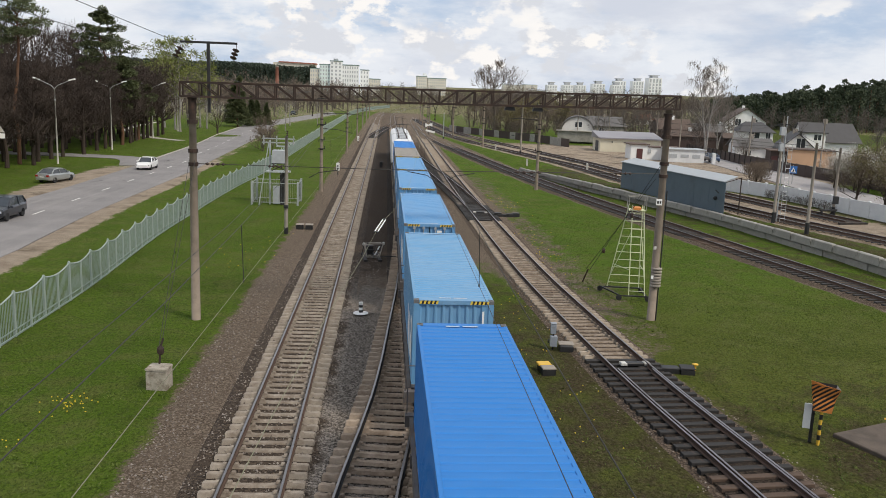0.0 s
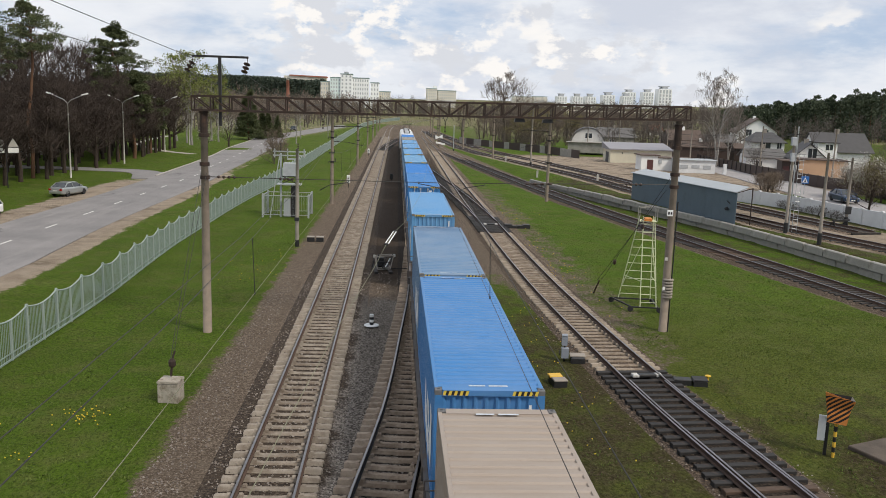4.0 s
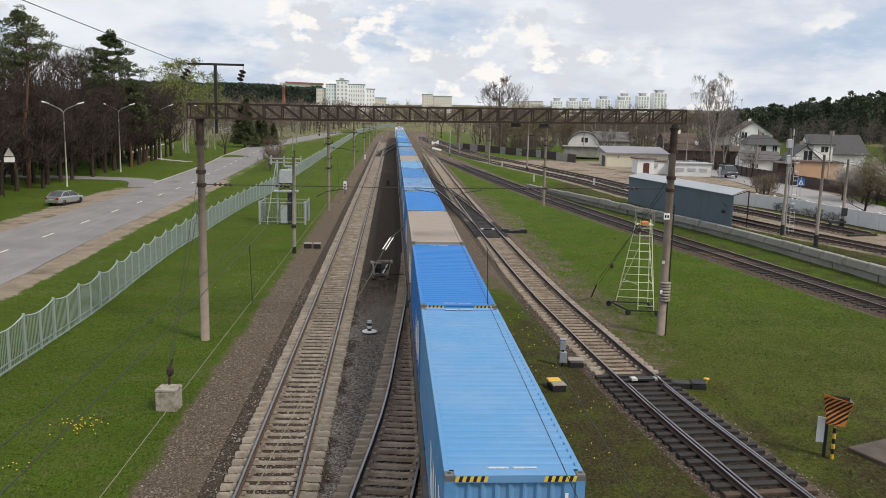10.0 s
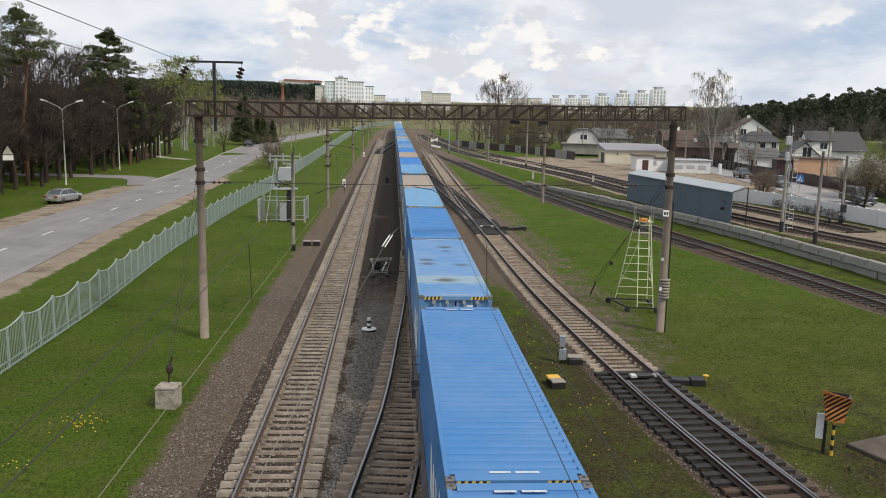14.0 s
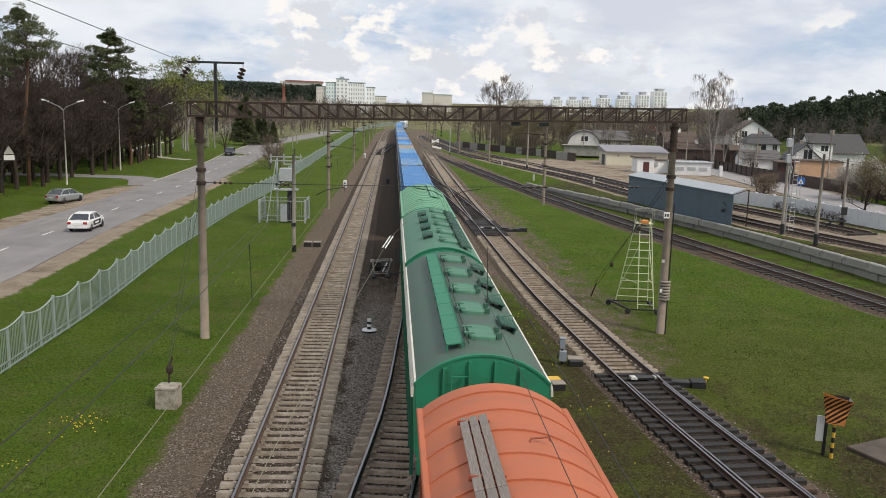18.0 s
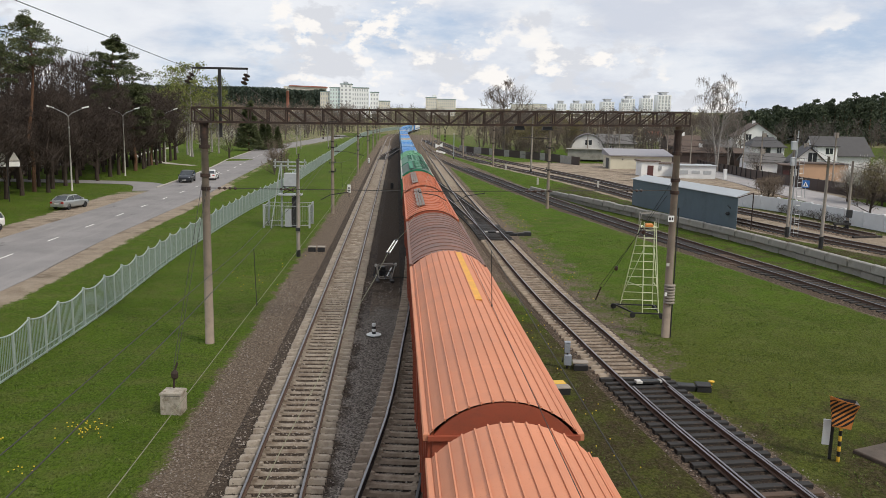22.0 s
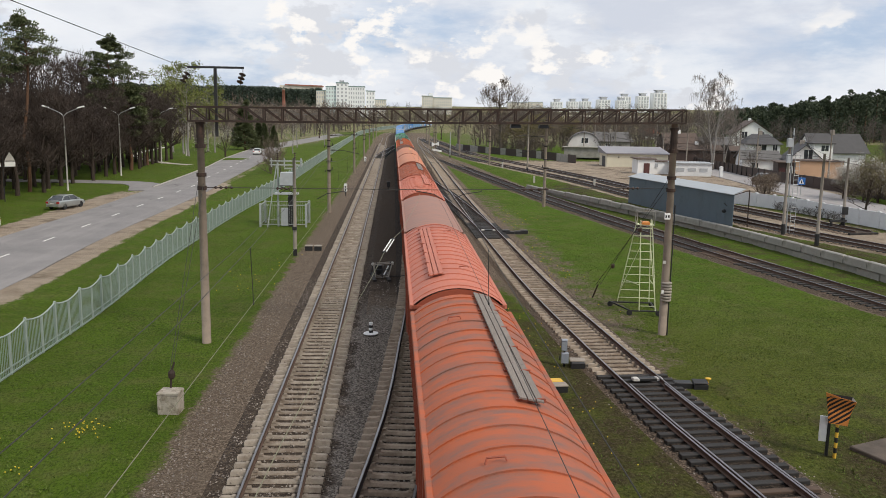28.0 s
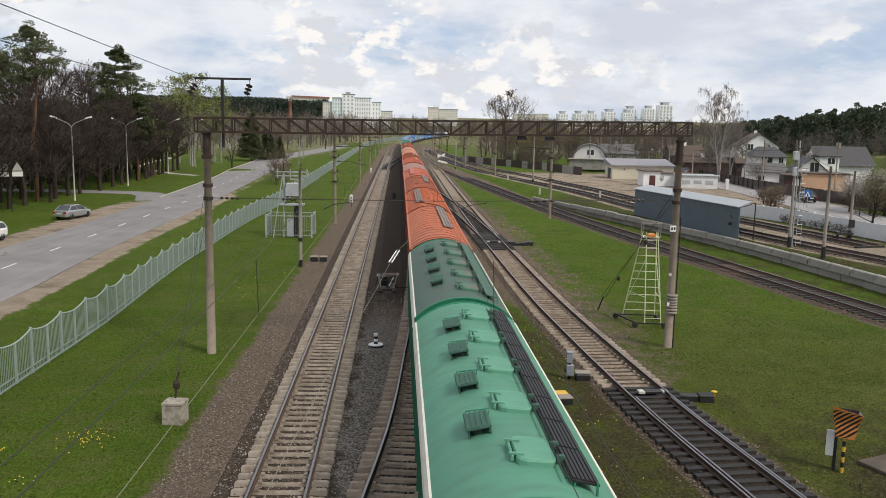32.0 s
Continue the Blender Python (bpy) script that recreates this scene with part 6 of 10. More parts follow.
def fence():
    k = thing("steel_picket_fence", "long grey-green steel picket fence with a wavy top", "fence")
    w = 3.0
    m = Mesh()
    n = 22
    for i in range(n):
        u = (i + 0.5) * w / n
        t = abs(2 * u / w - 1)
        z = 1.62 + 0.22 * t ** 1.8
        m.box(-0.012, 0.012, u - 0.0085, u + 0.0085, 0.06, z)
    panel = m.data("picket_panel", FENCE_GREEN)
    picket = []
    for i in range(n):
        u = (i + 0.5) * w / n
        picket.append(Mesh().box(-0.012, 0.012, u - 0.0085, u + 0.0085, 0.06, 1.62 + 0.22 * abs(2 * u / w - 1) ** 1.8).data("picket", FENCE_GREEN))
    m = Mesh()
    m.tube([(0, q / 8 * w, 1.64 + 0.22 * abs(2 * q / 8 - 1) ** 1.8) for q in range(9)], 0.034, 6)
    cap = m.data("top_rail", FENCE_POST)
    low = Mesh().box(0.014, 0.05, 0, w, 0.3, 0.35).box(0.0, 0.05, 0, w, 0.03, 0.10).data("rail", FENCE_GREEN)
    post = Mesh().slab(-0.045, 0.045, -0.045, 0.045, -0.3, 1.95, 0.02).data("fence_post", FENCE_POST)
    mid_post = Mesh().slab(-0.032, 0.032, -0.03, 0.03, -0.3, 1.68, 0.02).data("fence_post", FENCE_POST)
    y = 12.8
    line = lambda q: -15.0 - 0.75 * smooth01(q, 40, 62) * (1 - smooth01(q, 80, 104)) + max(0.0, q - 320) ** 2 / 2800.0
    while y < 535:
        x, x2 = line(y), line(y + w)
        turn = math.degrees(math.atan2(-(x2 - x), w))
        z = ground_z(x, y)
        if 27 < y < 67:
            for i in range(n):
                u = (i + 0.5) * w / n
                part("picket", picket[i], None, k, "", pose(x, y, z, 0, 0, turn))
        else:
            far_panel = part("picket_panel", panel, None, k, "", pose(x, y, z, 0, 0, turn))
            far_panel["kind"] = "stuff"
        for name, data, label in (("top_rail", cap, "pale wavy top rail"), ("fence_rail", low, ""), ("fence_post", post, "pale steel post")):
            part(name, data, None, k, label, pose(x, y, z, 0, 0, turn))
        part("fence_post", mid_post, None, k, "", pose((x + x2) / 2 + 0.03, y + w / 2, z, 0, 0, turn))
        y += w


fence()


def street_lamp(x, y, h, heads=2):
    k = thing("street_lamp", "tall grey street lamp with two outstretched arms", "street lamp", Matrix.Translation((x, y, ground_z(x, y))), "street lamps beside the road")
    part("post", Mesh().tube([(0, 0, -0.3), (0, 0, 1.2), (0, 0, h - 1.1)], [0.13, 0.11, 0.065], 10), CONCRETE_LIGHT, k, smooth=True)
    part("collar", Mesh().lathe([(0.1, h - 2.6), (0.12, h - 2.55), (0.1, h - 2.4)], 10), GALV, k)
    for s in (-1, 1):
        a = part("arm", Mesh().tube([(0, 0, h - 1.15), (s * 0.4, 0, h - 0.7), (s * 1.9, 0, h - 0.05)], 0.04, 6), GALV, k)
        part("lamp_head", Mesh().box(-0.42, 0.42, -0.14, 0.14, -0.06, 0.09, Matrix.Translation((s * 2.15, 0, h + 0.04)) @ pose(0, 0, 0, 0, -s * 14, 0), 0.03), WHITE, a, "pale lamp head")


for x, y in ((-39.6, 54.0), (-40.3, 79.5), (-41.0, 106.8), (-42.3, 131.7), (-44.4, 162.2), (-46.5, 190.0)):
    street_lamp(x, y, 10.4)


def road_signs():
    k = thing("road_sign", "pair of road signs on a dark post, seen from behind", "road sign", pose(-42.5, 93.0, LOW, 0, 0, 20))
    part("post", Mesh().tube([(0, 0, -0.3), (0, 0, 5.4)], 0.05, 8), DARK_STEEL, k)
    part("post", Mesh().tube([(-1.3, 0, 3.9), (1.3, 0, 3.9)], 0.035, 6), DARK_STEEL, k)
    tri = Mesh().prism([(0.2, 4.55), (1.25, 4.55), (0.725, 5.5)], -0.03, 0.0)
    part("triangle_sign", tri, CONCRETE_LIGHT, k, "grey back of a triangular sign")
    part("round_sign", Mesh().lathe([(0.48, 0), (0.48, 0.03)], 20, (0, 0, 0), pose(-0.65, 0.0, 4.95, 90, 0, 0)), CONCRETE_LIGHT, k, "grey back of a round sign")
    part("plate", Mesh().slab(0.2, 1.25, -0.03, 0.0, 3.9, 4.45, 0.01), WHITE, k)
    part("plate", Mesh().slab(-1.15, -0.15, -0.03, 0.0, 3.9, 4.4, 0.01), WHITE, k)


road_signs()


def loft(rows):
    """A closed skin through rings of equal length."""
    m = Mesh()
    n = len(rows[0])
    vs = [p for r in rows for p in r]
    fs = [(i * n + k, i * n + (k + 1) % n, (i + 1) * n + (k + 1) % n, (i + 1) * n + k) for i in range(len(rows) - 1) for k in range(n)]
    fs += [tuple(n - 1 - k for k in range(n)), tuple((len(rows) - 1) * n + k for k in range(n))]
    return m.add(vs, fs)


def car(label, paint, shape="sedan", group="cars"):
    """A passenger car, nose towards +y, standing on z = 0."""
    k = thing("car", label, "car", group=group)
    L, hw = {"sedan": (4.4, 0.86), "suv": (4.35, 0.90), "van": (4.9, 0.95)}[shape]
    if shape == "sedan":
        body = [(-2.2, 0.45, 0.78, 0.80), (-2.12, 0.30, 0.95, 0.93), (-1.5, 0.24, 0.98, 1.0), (-0.6, 0.22, 0.95, 1.0), (0.6, 0.22, 0.93, 1.0), (1.2, 0.22, 0.90, 1.0), (1.9, 0.26, 0.80, 0.95), (2.15, 0.32, 0.68, 0.84), (2.22, 0.42, 0.60, 0.72)]
        cabin = [(-1.75, 0.96, 0.90), (-1.15, 1.38, 0.76), (-0.2, 1.45, 0.76), (0.35, 1.40, 0.76), (1.15, 0.93, 0.88)]
    elif shape == "suv":
        body = [(-2.15, 0.5, 0.95, 0.84), (-2.08, 0.36, 1.05, 0.95), (-1.4, 0.30, 1.06, 1.0), (0.6, 0.30, 1.04, 1.0), (1.2, 0.30, 1.02, 1.0), (1.9, 0.34, 0.95, 0.96), (2.12, 0.40, 0.84, 0.86), (2.2, 0.5, 0.72, 0.76)]
        cabin = [(-2.08, 1.03, 0.88), (-1.75, 1.55, 0.78), (-0.6, 1.68, 0.78), (0.25, 1.60, 0.78), (1.0, 1.04, 0.90)]
    else:
        body = [(-2.45, 0.5, 1.05, 0.9), (-2.4, 0.34, 1.12, 0.97), (0.6, 0.30, 1.12, 1.0), (1.4, 0.30, 1.08, 1.0), (2.1, 0.34, 1.0, 0.96), (2.4, 0.42, 0.8, 0.82)]
        cabin = [(-2.4, 1.1, 0.93), (-2.25, 1.85, 0.82), (0.4, 1.92, 0.82), (0.9, 1.82, 0.82), (1.75, 1.08, 0.9)]
    rows = []
    for y, z0, z1, q in body:
        w = hw * q
        rows.append([(-w, y, z0 + 0.1), (-w * 0.9, y, z0), (w * 0.9, y, z0), (w, y, z0 + 0.1), (w * 1.0, y, z1 - 0.16), (w * 0.93, y, z1 - 0.02), (0, y, z1 + 0.02), (-w * 0.93, y, z1 - 0.02), (-w * 1.0, y, z1 - 0.16)])
    part("body", loft(rows), paint, k, smooth=False)
    roof = [(y, z, q) for y, z, q in cabin]
    rows = [[(-hw * 0.93, y, min(0.9, z)), (hw * 0.93, y, min(0.9, z)), (hw * q, y, z - 0.05), (hw * q * 0.85, y, z), (-hw * q * 0.85, y, z), (-hw * q, y, z - 0.05)] for y, z, q in roof]
    part("glazing", loft(rows), GLASS, k, "dark glass")
    top = roof[1:-1]
    m = loft([[(-hw * q - 0.006, y, z - 0.09), (hw * q + 0.006, y, z - 0.09), (hw * q + 0.004, y, z - 0.03), (hw * q * 0.85, y, z + 0.018), (-hw * q * 0.85, y, z + 0.018), (-hw * q - 0.004, y, z - 0.03)] for y, z, q in top])
    part("roof", m, paint, k)
    for s in (-1, 1):
        for (ya, za, qa), (yb, zb, qb) in ((roof[0], roof[1]), (roof[-1], roof[-2])):
            part("pillar", Mesh().bar((s * hw * 0.93, ya, za), (s * hw * qb, yb, zb - 0.02), 0.08, 0.05), paint, k)
        ym = (roof[1][0] + roof[-2][0]) / 2
        part("pillar", Mesh().bar((s * hw * 0.945, ym, 0.9), (s * hw * 0.78, ym - 0.05, roof[2][1] - 0.05), 0.09, 0.04), paint, k)
        part("mirror", Mesh().slab(min(s * hw, s * (hw + 0.2)), max(s * hw, s * (hw + 0.2)), 0.72, 0.86, 0.93, 1.07, 0.03), paint, k)
        part("headlight", Mesh().box(min(s * hw * 0.45, s * hw * 0.9), max(s * hw * 0.45, s * hw * 0.9), L / 2 - 0.16, L / 2 - 0.02, body[-2][2] - 0.16, body[-2][2] - 0.02, None, 0.02), CHROME, k, "clear headlight")
        part("tail_light", Mesh().box(min(s * hw * 0.55, s * hw * 0.9), max(s * hw * 0.55, s * hw * 0.9), -L / 2 - 0.02, -L / 2 + 0.12, body[1][2] - 0.28, body[1][2] - 0.1, None, 0.015), TAIL_RED, k, "red tail light")
        for y in (L * 0.31, -L * 0.30):
            t = Mesh().lathe([(0.20, -0.1), (0.30, -0.1), (0.325, -0.06), (0.325, 0.06), (0.30, 0.1), (0.20, 0.1)], 16, (0, 0, 0), pose(0, 0, 0, 0, 90, 0))
            wh = part("wheel", t, TYRE, k, "", Matrix.Translation((s * (hw - 0.1), y, 0.325)))
            r = Mesh().lathe([(0.21, -0.06), (0.21, 0.075), (0.06, 0.09)], 12, (0, 0, 0), pose(0, 0, 0, 0, 90 * s, 0))
            part("rim", r, GALV, wh, "silver wheel rim")
    part("front_bumper", Mesh().slab(-hw * 0.82, hw * 0.82, L / 2 - 0.15, L / 2 + 0.03, 0.3, 0.48, 0.03), BLACK if shape == "suv" else paint, k)
    part("rear_bumper", Mesh().slab(-hw * 0.85, hw * 0.85, -L / 2 - 0.03, -L / 2 + 0.15, 0.36, 0.56, 0.03), BLACK if shape == "suv" else paint, k)
    part("grille", Mesh().box(-hw * 0.42, hw * 0.42, L / 2 - 0.04, L / 2 + 0.015, 0.5, 0.62), BLACK, k)
    part("plate", Mesh().box(-0.26, 0.26, L / 2 + 0.02, L / 2 + 0.04, 0.36, 0.46), WHITE, k, "white plate")
    part("plate", Mesh().box(-0.26, 0.26, -L / 2 - 0.05, -L / 2 - 0.03, 0.6, 0.71), WHITE, k, "white plate")
    return k


def car_paint(name, col, metal=0.3):
    s = Shade(name, 0.28, metal, 0.5)
    s.p.inputs["Coat Weight"].default_value = 0.6
    return s.done(s.mix(s.noise(2, 3), times(col, 0.85), times(col, 1.1)))


TAIL_RED = plain("red_lens", (0.35, 0.02, 0.015), 0.25, 0, 0.1, 5, 30, 0)
P_SILVER, P_WHITE = car_paint("silver_car_paint", (0.42, 0.44, 0.43), 0.6), car_paint("white_car_paint", (0.78, 0.78, 0.77), 0.0)
P_DARK, P_BLUE = car_paint("dark_car_paint", (0.022, 0.026, 0.034), 0.3), car_paint("dark_blue_car_paint", (0.02, 0.045, 0.10), 0.3)
P_GREY = car_paint("grey_car_paint", (0.10, 0.105, 0.11), 0.4)
ROAD_Z = LOW + 0.06
DRIVES = []

parked = car("silver saloon car parked on the sandy verge", P_SILVER, "sedan", "parked cars")
parked.matrix_basis = pose(-34.3, 88.6, ground_z(-34.3, 88.6) + 0.0, 0, 0, -14)
taxi = car("white hatchback with orange stripes parked on the verge", P_WHITE, "suv", "parked cars")
taxi.matrix_basis = pose(-34.65, 70.3, ground_z(-34.65, 70.3), 0, 0, 172)
part("door_stripe", Mesh().box(-0.915, -0.9, -0.9, 0.1, 0.55, 0.8).box(-0.915, -0.9, 0.5, 1.1, 0.5, 0.9), ORANGE, taxi, "orange livery stripe")
part("door_stripe", Mesh().box(0.9, 0.915, -0.9, 0.1, 0.55, 0.8).box(0.9, 0.915, 0.5, 1.1, 0.5, 0.9), ORANGE, taxi, "orange livery stripe")


def drive(ob, z, stops):
    """Keep the way of a car: (seconds, x, y), with its heading taken from the line."""
    rows = []
    for i, (t, x, y) in enumerate(stops):
        (xa, ya), (xb, yb) = stops[max(i - 1, 0)][1:], stops[min(i + 1, len(stops) - 1)][1:]
        rows.append((t, x, y, z(x, y), math.degrees(math.atan2(-(xb - xa), yb - ya))))
    DRIVES.append((ob, rows))
    t, x, y, zz, h = rows[0]
    ob.matrix_basis = pose(x, y, zz, 0, 0, h)


on_road = lambda x, y: ROAD_Z
drive(car("white saloon car driving on the road", P_WHITE, "sedan", "cars on the road"), on_road,
      [(0, -29.2, 103.8), (1, -28.9, 87.5), (2, -28.6, 71.3), (3, -28.5, 55.1), (6, -28.5, 6.5), (8, -28.5, -26), (32, -28.5, -415)])
drive(car("dark off-road car leaving along the road", P_DARK, "suv", "cars on the road"), on_road, [(0, -28.5, 63.4), (2, -28.5, 31), (6, -28.5, -34), (32, -28.5, -455)])
white2 = car("white saloon car with dark lettering bars on its doors", P_WHITE, "sedan", "cars on the road")
for s in (-1, 1):
    part("door_mark", Mesh().box(min(s * 0.868, s * 0.862), max(s * 0.868, s * 0.862), -0.9, 0.9, 0.42, 0.8), BLACK, white2, "black door panel")
    part("door_mark", Mesh().box(min(s * 0.872, s * 0.866), max(s * 0.872, s * 0.866), -0.5, 0.4, 0.52, 0.68), WHITE, white2, "white bars")
drive(white2, on_road, [(0, -24.9, -176), (17, -24.9, 56.3), (18, -25.2, 69.3), (19, -25.5, 83.2), (20, -25.95, 97.6), (21, -26.9, 112.2), (22, -28.0, 127.0), (23, -28.8, 140.5), (24, -29.3, 153.5), (25.5, -30.4, 172), (27.5, -31.6, 193), (32, -34.5, 236)])
drive(car("dark blue off-road car driving on the road", P_DARK, "suv", "cars on the road"), on_road,
      [(0, -36.4, 330), (14, -36.0, 212), (16.5, -34.6, 190), (18.5, -33.4, 169), (20, -31.9, 149), (21, -31.0, 135), (22, -30.4, 122), (23, -29.4, 106.5), (24, -28.6, 89.9), (25, -28.2, 72.7), (25.5, -28.1, 64.2), (27, -28, 38), (32, -28, -46)])
on_street = lambda x, y: max(ground_z(x, y), TERRACE) + 0.1
drive(car("dark blue car on the street behind the yard", P_BLUE, "sedan", "cars on the street"), on_street, [(0, 54.4, 135.2), (1, 53.2, 122.5), (3, 51.9, 101.6), (5, 51.0, 82), (9, 50.0, 42), (32, 49, -180)])
drive(car("dark van on the street behind the yard", P_GREY, "van", "cars on the street"), on_street, [(0, 60, 250), (10, 54.2, 131), (11, 53.2, 120.4), (12, 52.3, 108.8), (13, 51.9, 98.2), (14, 51.6, 88.2), (16, 51, 68), (32, 49, -92)])
drive(car("grey car on the street behind the yard", P_GREY, "sedan", "cars on the street"), on_street, [(0, 61, 262), (12, 54.4, 132.2), (13, 53.6, 122.4), (14.5, 52, 102), (16, 51.5, 82), (32, 49, -130)])
drive(car("dark car on the street behind the yard", P_DARK, "sedan", "cars on the street"), on_street, [(0, 62, 300), (13, 54.7, 135.5), (14, 53.7, 123.8), (15, 52.7, 113.0), (16.5, 51.8, 96), (17, 51.7, 90.4), (19, 51, 67), (32, 49, -85)])
drive(car("grey car on the street heading away", P_GREY, "sedan", "cars on the street"), on_street, [(0, 49, -230), (26, 52.4, 94), (28, 54.6, 119.4), (29, 55.8, 131.8), (30, 57.2, 145.4), (32, 60, 172)])
drive(car("dark car on the street heading away", P_DARK, "sedan", "cars on the street"), on_street, [(0, 50, -280), (30.5, 54.0, 93.0), (31, 54.3, 98.2), (31.5, 54.7, 103.6), (32, 55.2, 109.3)])

# ---- trees, woods and bushes ----
BARK_DARK = bark("dark_brown_bark", (0.028, 0.021, 0.017), (0.075, 0.057, 0.046))
BARK_GREY = bark("grey_brown_bark", (0.06, 0.05, 0.042), (0.16, 0.135, 0.115))
BARK_PINE = bark("pine_bark", (0.07, 0.042, 0.03), (0.20, 0.11, 0.065))
BARK_BIRCH = bark("birch_bark", (0.085, 0.075, 0.068), (0.42, 0.40, 0.37))
TWIG_DARK = leaf("dark_twigs", (0.042, 0.031, 0.025), (0.088, 0.066, 0.054))
TWIG_BROWN = leaf("brown_twigs", (0.12, 0.090, 0.066), (0.235, 0.185, 0.145))
# distance haze is put into these paler, pinker twig colours
TWIG_HAZE = leaf("far_haze_tinted_twigs", (0.155, 0.122, 0.098), (0.30, 0.245, 0.205))
TWIG_BIRCH = leaf("birch_twigs", (0.15, 0.125, 0.105), (0.27, 0.235, 0.205))
TWIG_GREY = leaf("grey_twigs", (0.075, 0.065, 0.058), (0.16, 0.145, 0.13))
BUD_GREEN = leaf("young_leaves", (0.13, 0.16, 0.035), (0.25, 0.27, 0.075))
BUD_OLIVE = leaf("olive_buds", (0.13, 0.115, 0.045), (0.22, 0.19, 0.075))
NEEDLE = leaf("pine_needles", (0.060, 0.078, 0.034), (0.165, 0.185, 0.085))
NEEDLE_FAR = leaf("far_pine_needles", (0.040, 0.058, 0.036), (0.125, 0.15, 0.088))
# hill needles greyed and blued: air haze painted into their colour
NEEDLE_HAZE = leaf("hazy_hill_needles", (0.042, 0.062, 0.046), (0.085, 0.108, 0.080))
BLOSSOM = leaf("white_blossom", (0.50, 0.48, 0.43), (0.80, 0.78, 0.73))


def ribbon(m, p, q, w, rng):
    """A thin flat twig."""
    d = q - p
    a = Vector((rng.uniform(-1, 1), rng.uniform(-1, 1), rng.uniform(-1, 1))).cross(d)
    if a.length < 1e-6:
        return
    a = a.normalized() * w
    m.add([p - a, p + a, q], [(0, 1, 2)])


def grow(limbs, twigs, p, d, length, r, depth, rng, spread=0.6, up=0.15, leaf_at=None, width=0.012, kids=(3, 5)):
    """A limb, its side limbs and, at the end, twigs."""
    n = 3
    pts, rs = [p.copy()], [r]
    for i in range(n):
        d = (d + Vector((rng.uniform(-1, 1), rng.uniform(-1, 1), rng.uniform(-0.6, 1) + up)) * 0.16).normalized()
        p = p + d * length / n
        pts.append(p.copy())
        rs.append(r * (1 - 0.55 * (i + 1) / n))
    if r > 0.02:
        limbs.tube(pts, rs, 5 if r > 0.06 else 3, False)
    else:
        ribbon(twigs, pts[0], pts[-1], max(width, r), rng)
    if depth == 0:
        if leaf_at is not None:
            leaf_at.append(p)
        return
    for i in range(rng.randint(*kids)):
        t = rng.uniform(0.3, 1.0)
        j = min(n - 1, int(t * n))
        q = pts[j].lerp(pts[j + 1], t * n - j)
        side = Vector((rng.uniform(-1, 1), rng.uniform(-1, 1), rng.uniform(-0.4, 0.9))).normalized()
        nd = (d * (1 - spread) + side * spread + Vector((0, 0, up))).normalized()
        grow(limbs, twigs, q, nd, length * rng.uniform(0.5, 0.78), r * 0.5, depth - 1, rng, spread, up, leaf_at, width, kids)


def bare_tree(seed, h, r, first, levels, label, bark_mat, twig_mat, spread=0.6, crown=None, width=0.014, stems=1, leaves=None, leaf_size=0.12, kids=(3, 5), main=9, name="tree"):
    """A leafless (or budding) tree: trunk with limbs, crown of fine twigs."""
    rng = random.Random(seed)
    limbs, twigs, ends = Mesh(), Mesh(), []
    for s in range(stems):
        lean = Vector((rng.uniform(-1, 1), rng.uniform(-1, 1), 0)) * (0.05 if stems == 1 else 0.28)
        pts, rs = [], []
        for i in range(7):
            t = i / 6
            pts.append(Vector((0, 0, -0.2)) + Vector((0, 0, h * 0.88)) * t + lean * h * t * t + Vector((rng.uniform(-1, 1), rng.uniform(-1, 1), 0)) * 0.05 * h * t * (1 - t))
            rs.append(r * (1.15 if i == 0 else 1 - 0.85 * t))
        limbs.tube(pts, rs, 8, False)
        for i in range(main):
            t = first + (1 - first) * (i + rng.random()) / main
            j = min(5, int(t * 6))
            q = pts[j].lerp(pts[j + 1], t * 6 - j)
            a = rng.uniform(0, 2 * math.pi)
            d = Vector((math.cos(a), math.sin(a), rng.uniform(0.2, 0.9))).normalized()
            grow(limbs, twigs, q, d, (crown or h * 0.3) * rng.uniform(0.7, 1.15) * (1.15 - 0.65 * t), r * 0.42 * (1.1 - 0.7 * t), levels, rng, spread, 0.12, ends, width, kids)
    k = thing(name, label, "tree" if name == "tree" else "bush")
    part("trunk", limbs, bark_mat, k)
    part("crown", twigs, twig_mat, k, "bare twigs")
    if leaves is not None:
        lm = Mesh()
        for p in ends:
            for i in range(2):
                o = p + Vector((rng.gauss(0, 1), rng.gauss(0, 1), rng.gauss(0, 1))) * 0.22
                a = Vector((rng.gauss(0, 1), rng.gauss(0, 1), rng.gauss(0, 1))).normalized() * leaf_size
                b = a.cross(Vector((rng.gauss(0, 1), rng.gauss(0, 1), 1))).normalized() * leaf_size
                lm.add([o - a, o + b, o + a], [(0, 1, 2)])
        part("leaves", lm, leaves, k, "young spring leaves")
    return k


def needle_clump(m, c, rx, rz, n, rng, size):
    """Sprays of needles filling a flattened clump."""
    for i in range(n):
        while True:
            u = Vector((rng.uniform(-1, 1), rng.uniform(-1, 1), rng.uniform(-1, 1)))
            if 0.1 < u.length < 1:
                break
        p = c + Vector((u.x * rx, u.y * rx, u.z * rz))
        out = (Vector((u.x, u.y, u.z * 0.6 + 0.35))).normalized()
        a = out.cross(Vector((rng.gauss(0, 1), rng.gauss(0, 1), rng.gauss(0, 1)))).normalized() * size * rng.uniform(0.5, 1.0)
        m.add([p - a, p + a, p + out * size * 1.8 + a * rng.uniform(-0.6, 0.6)], [(0, 1, 2)])


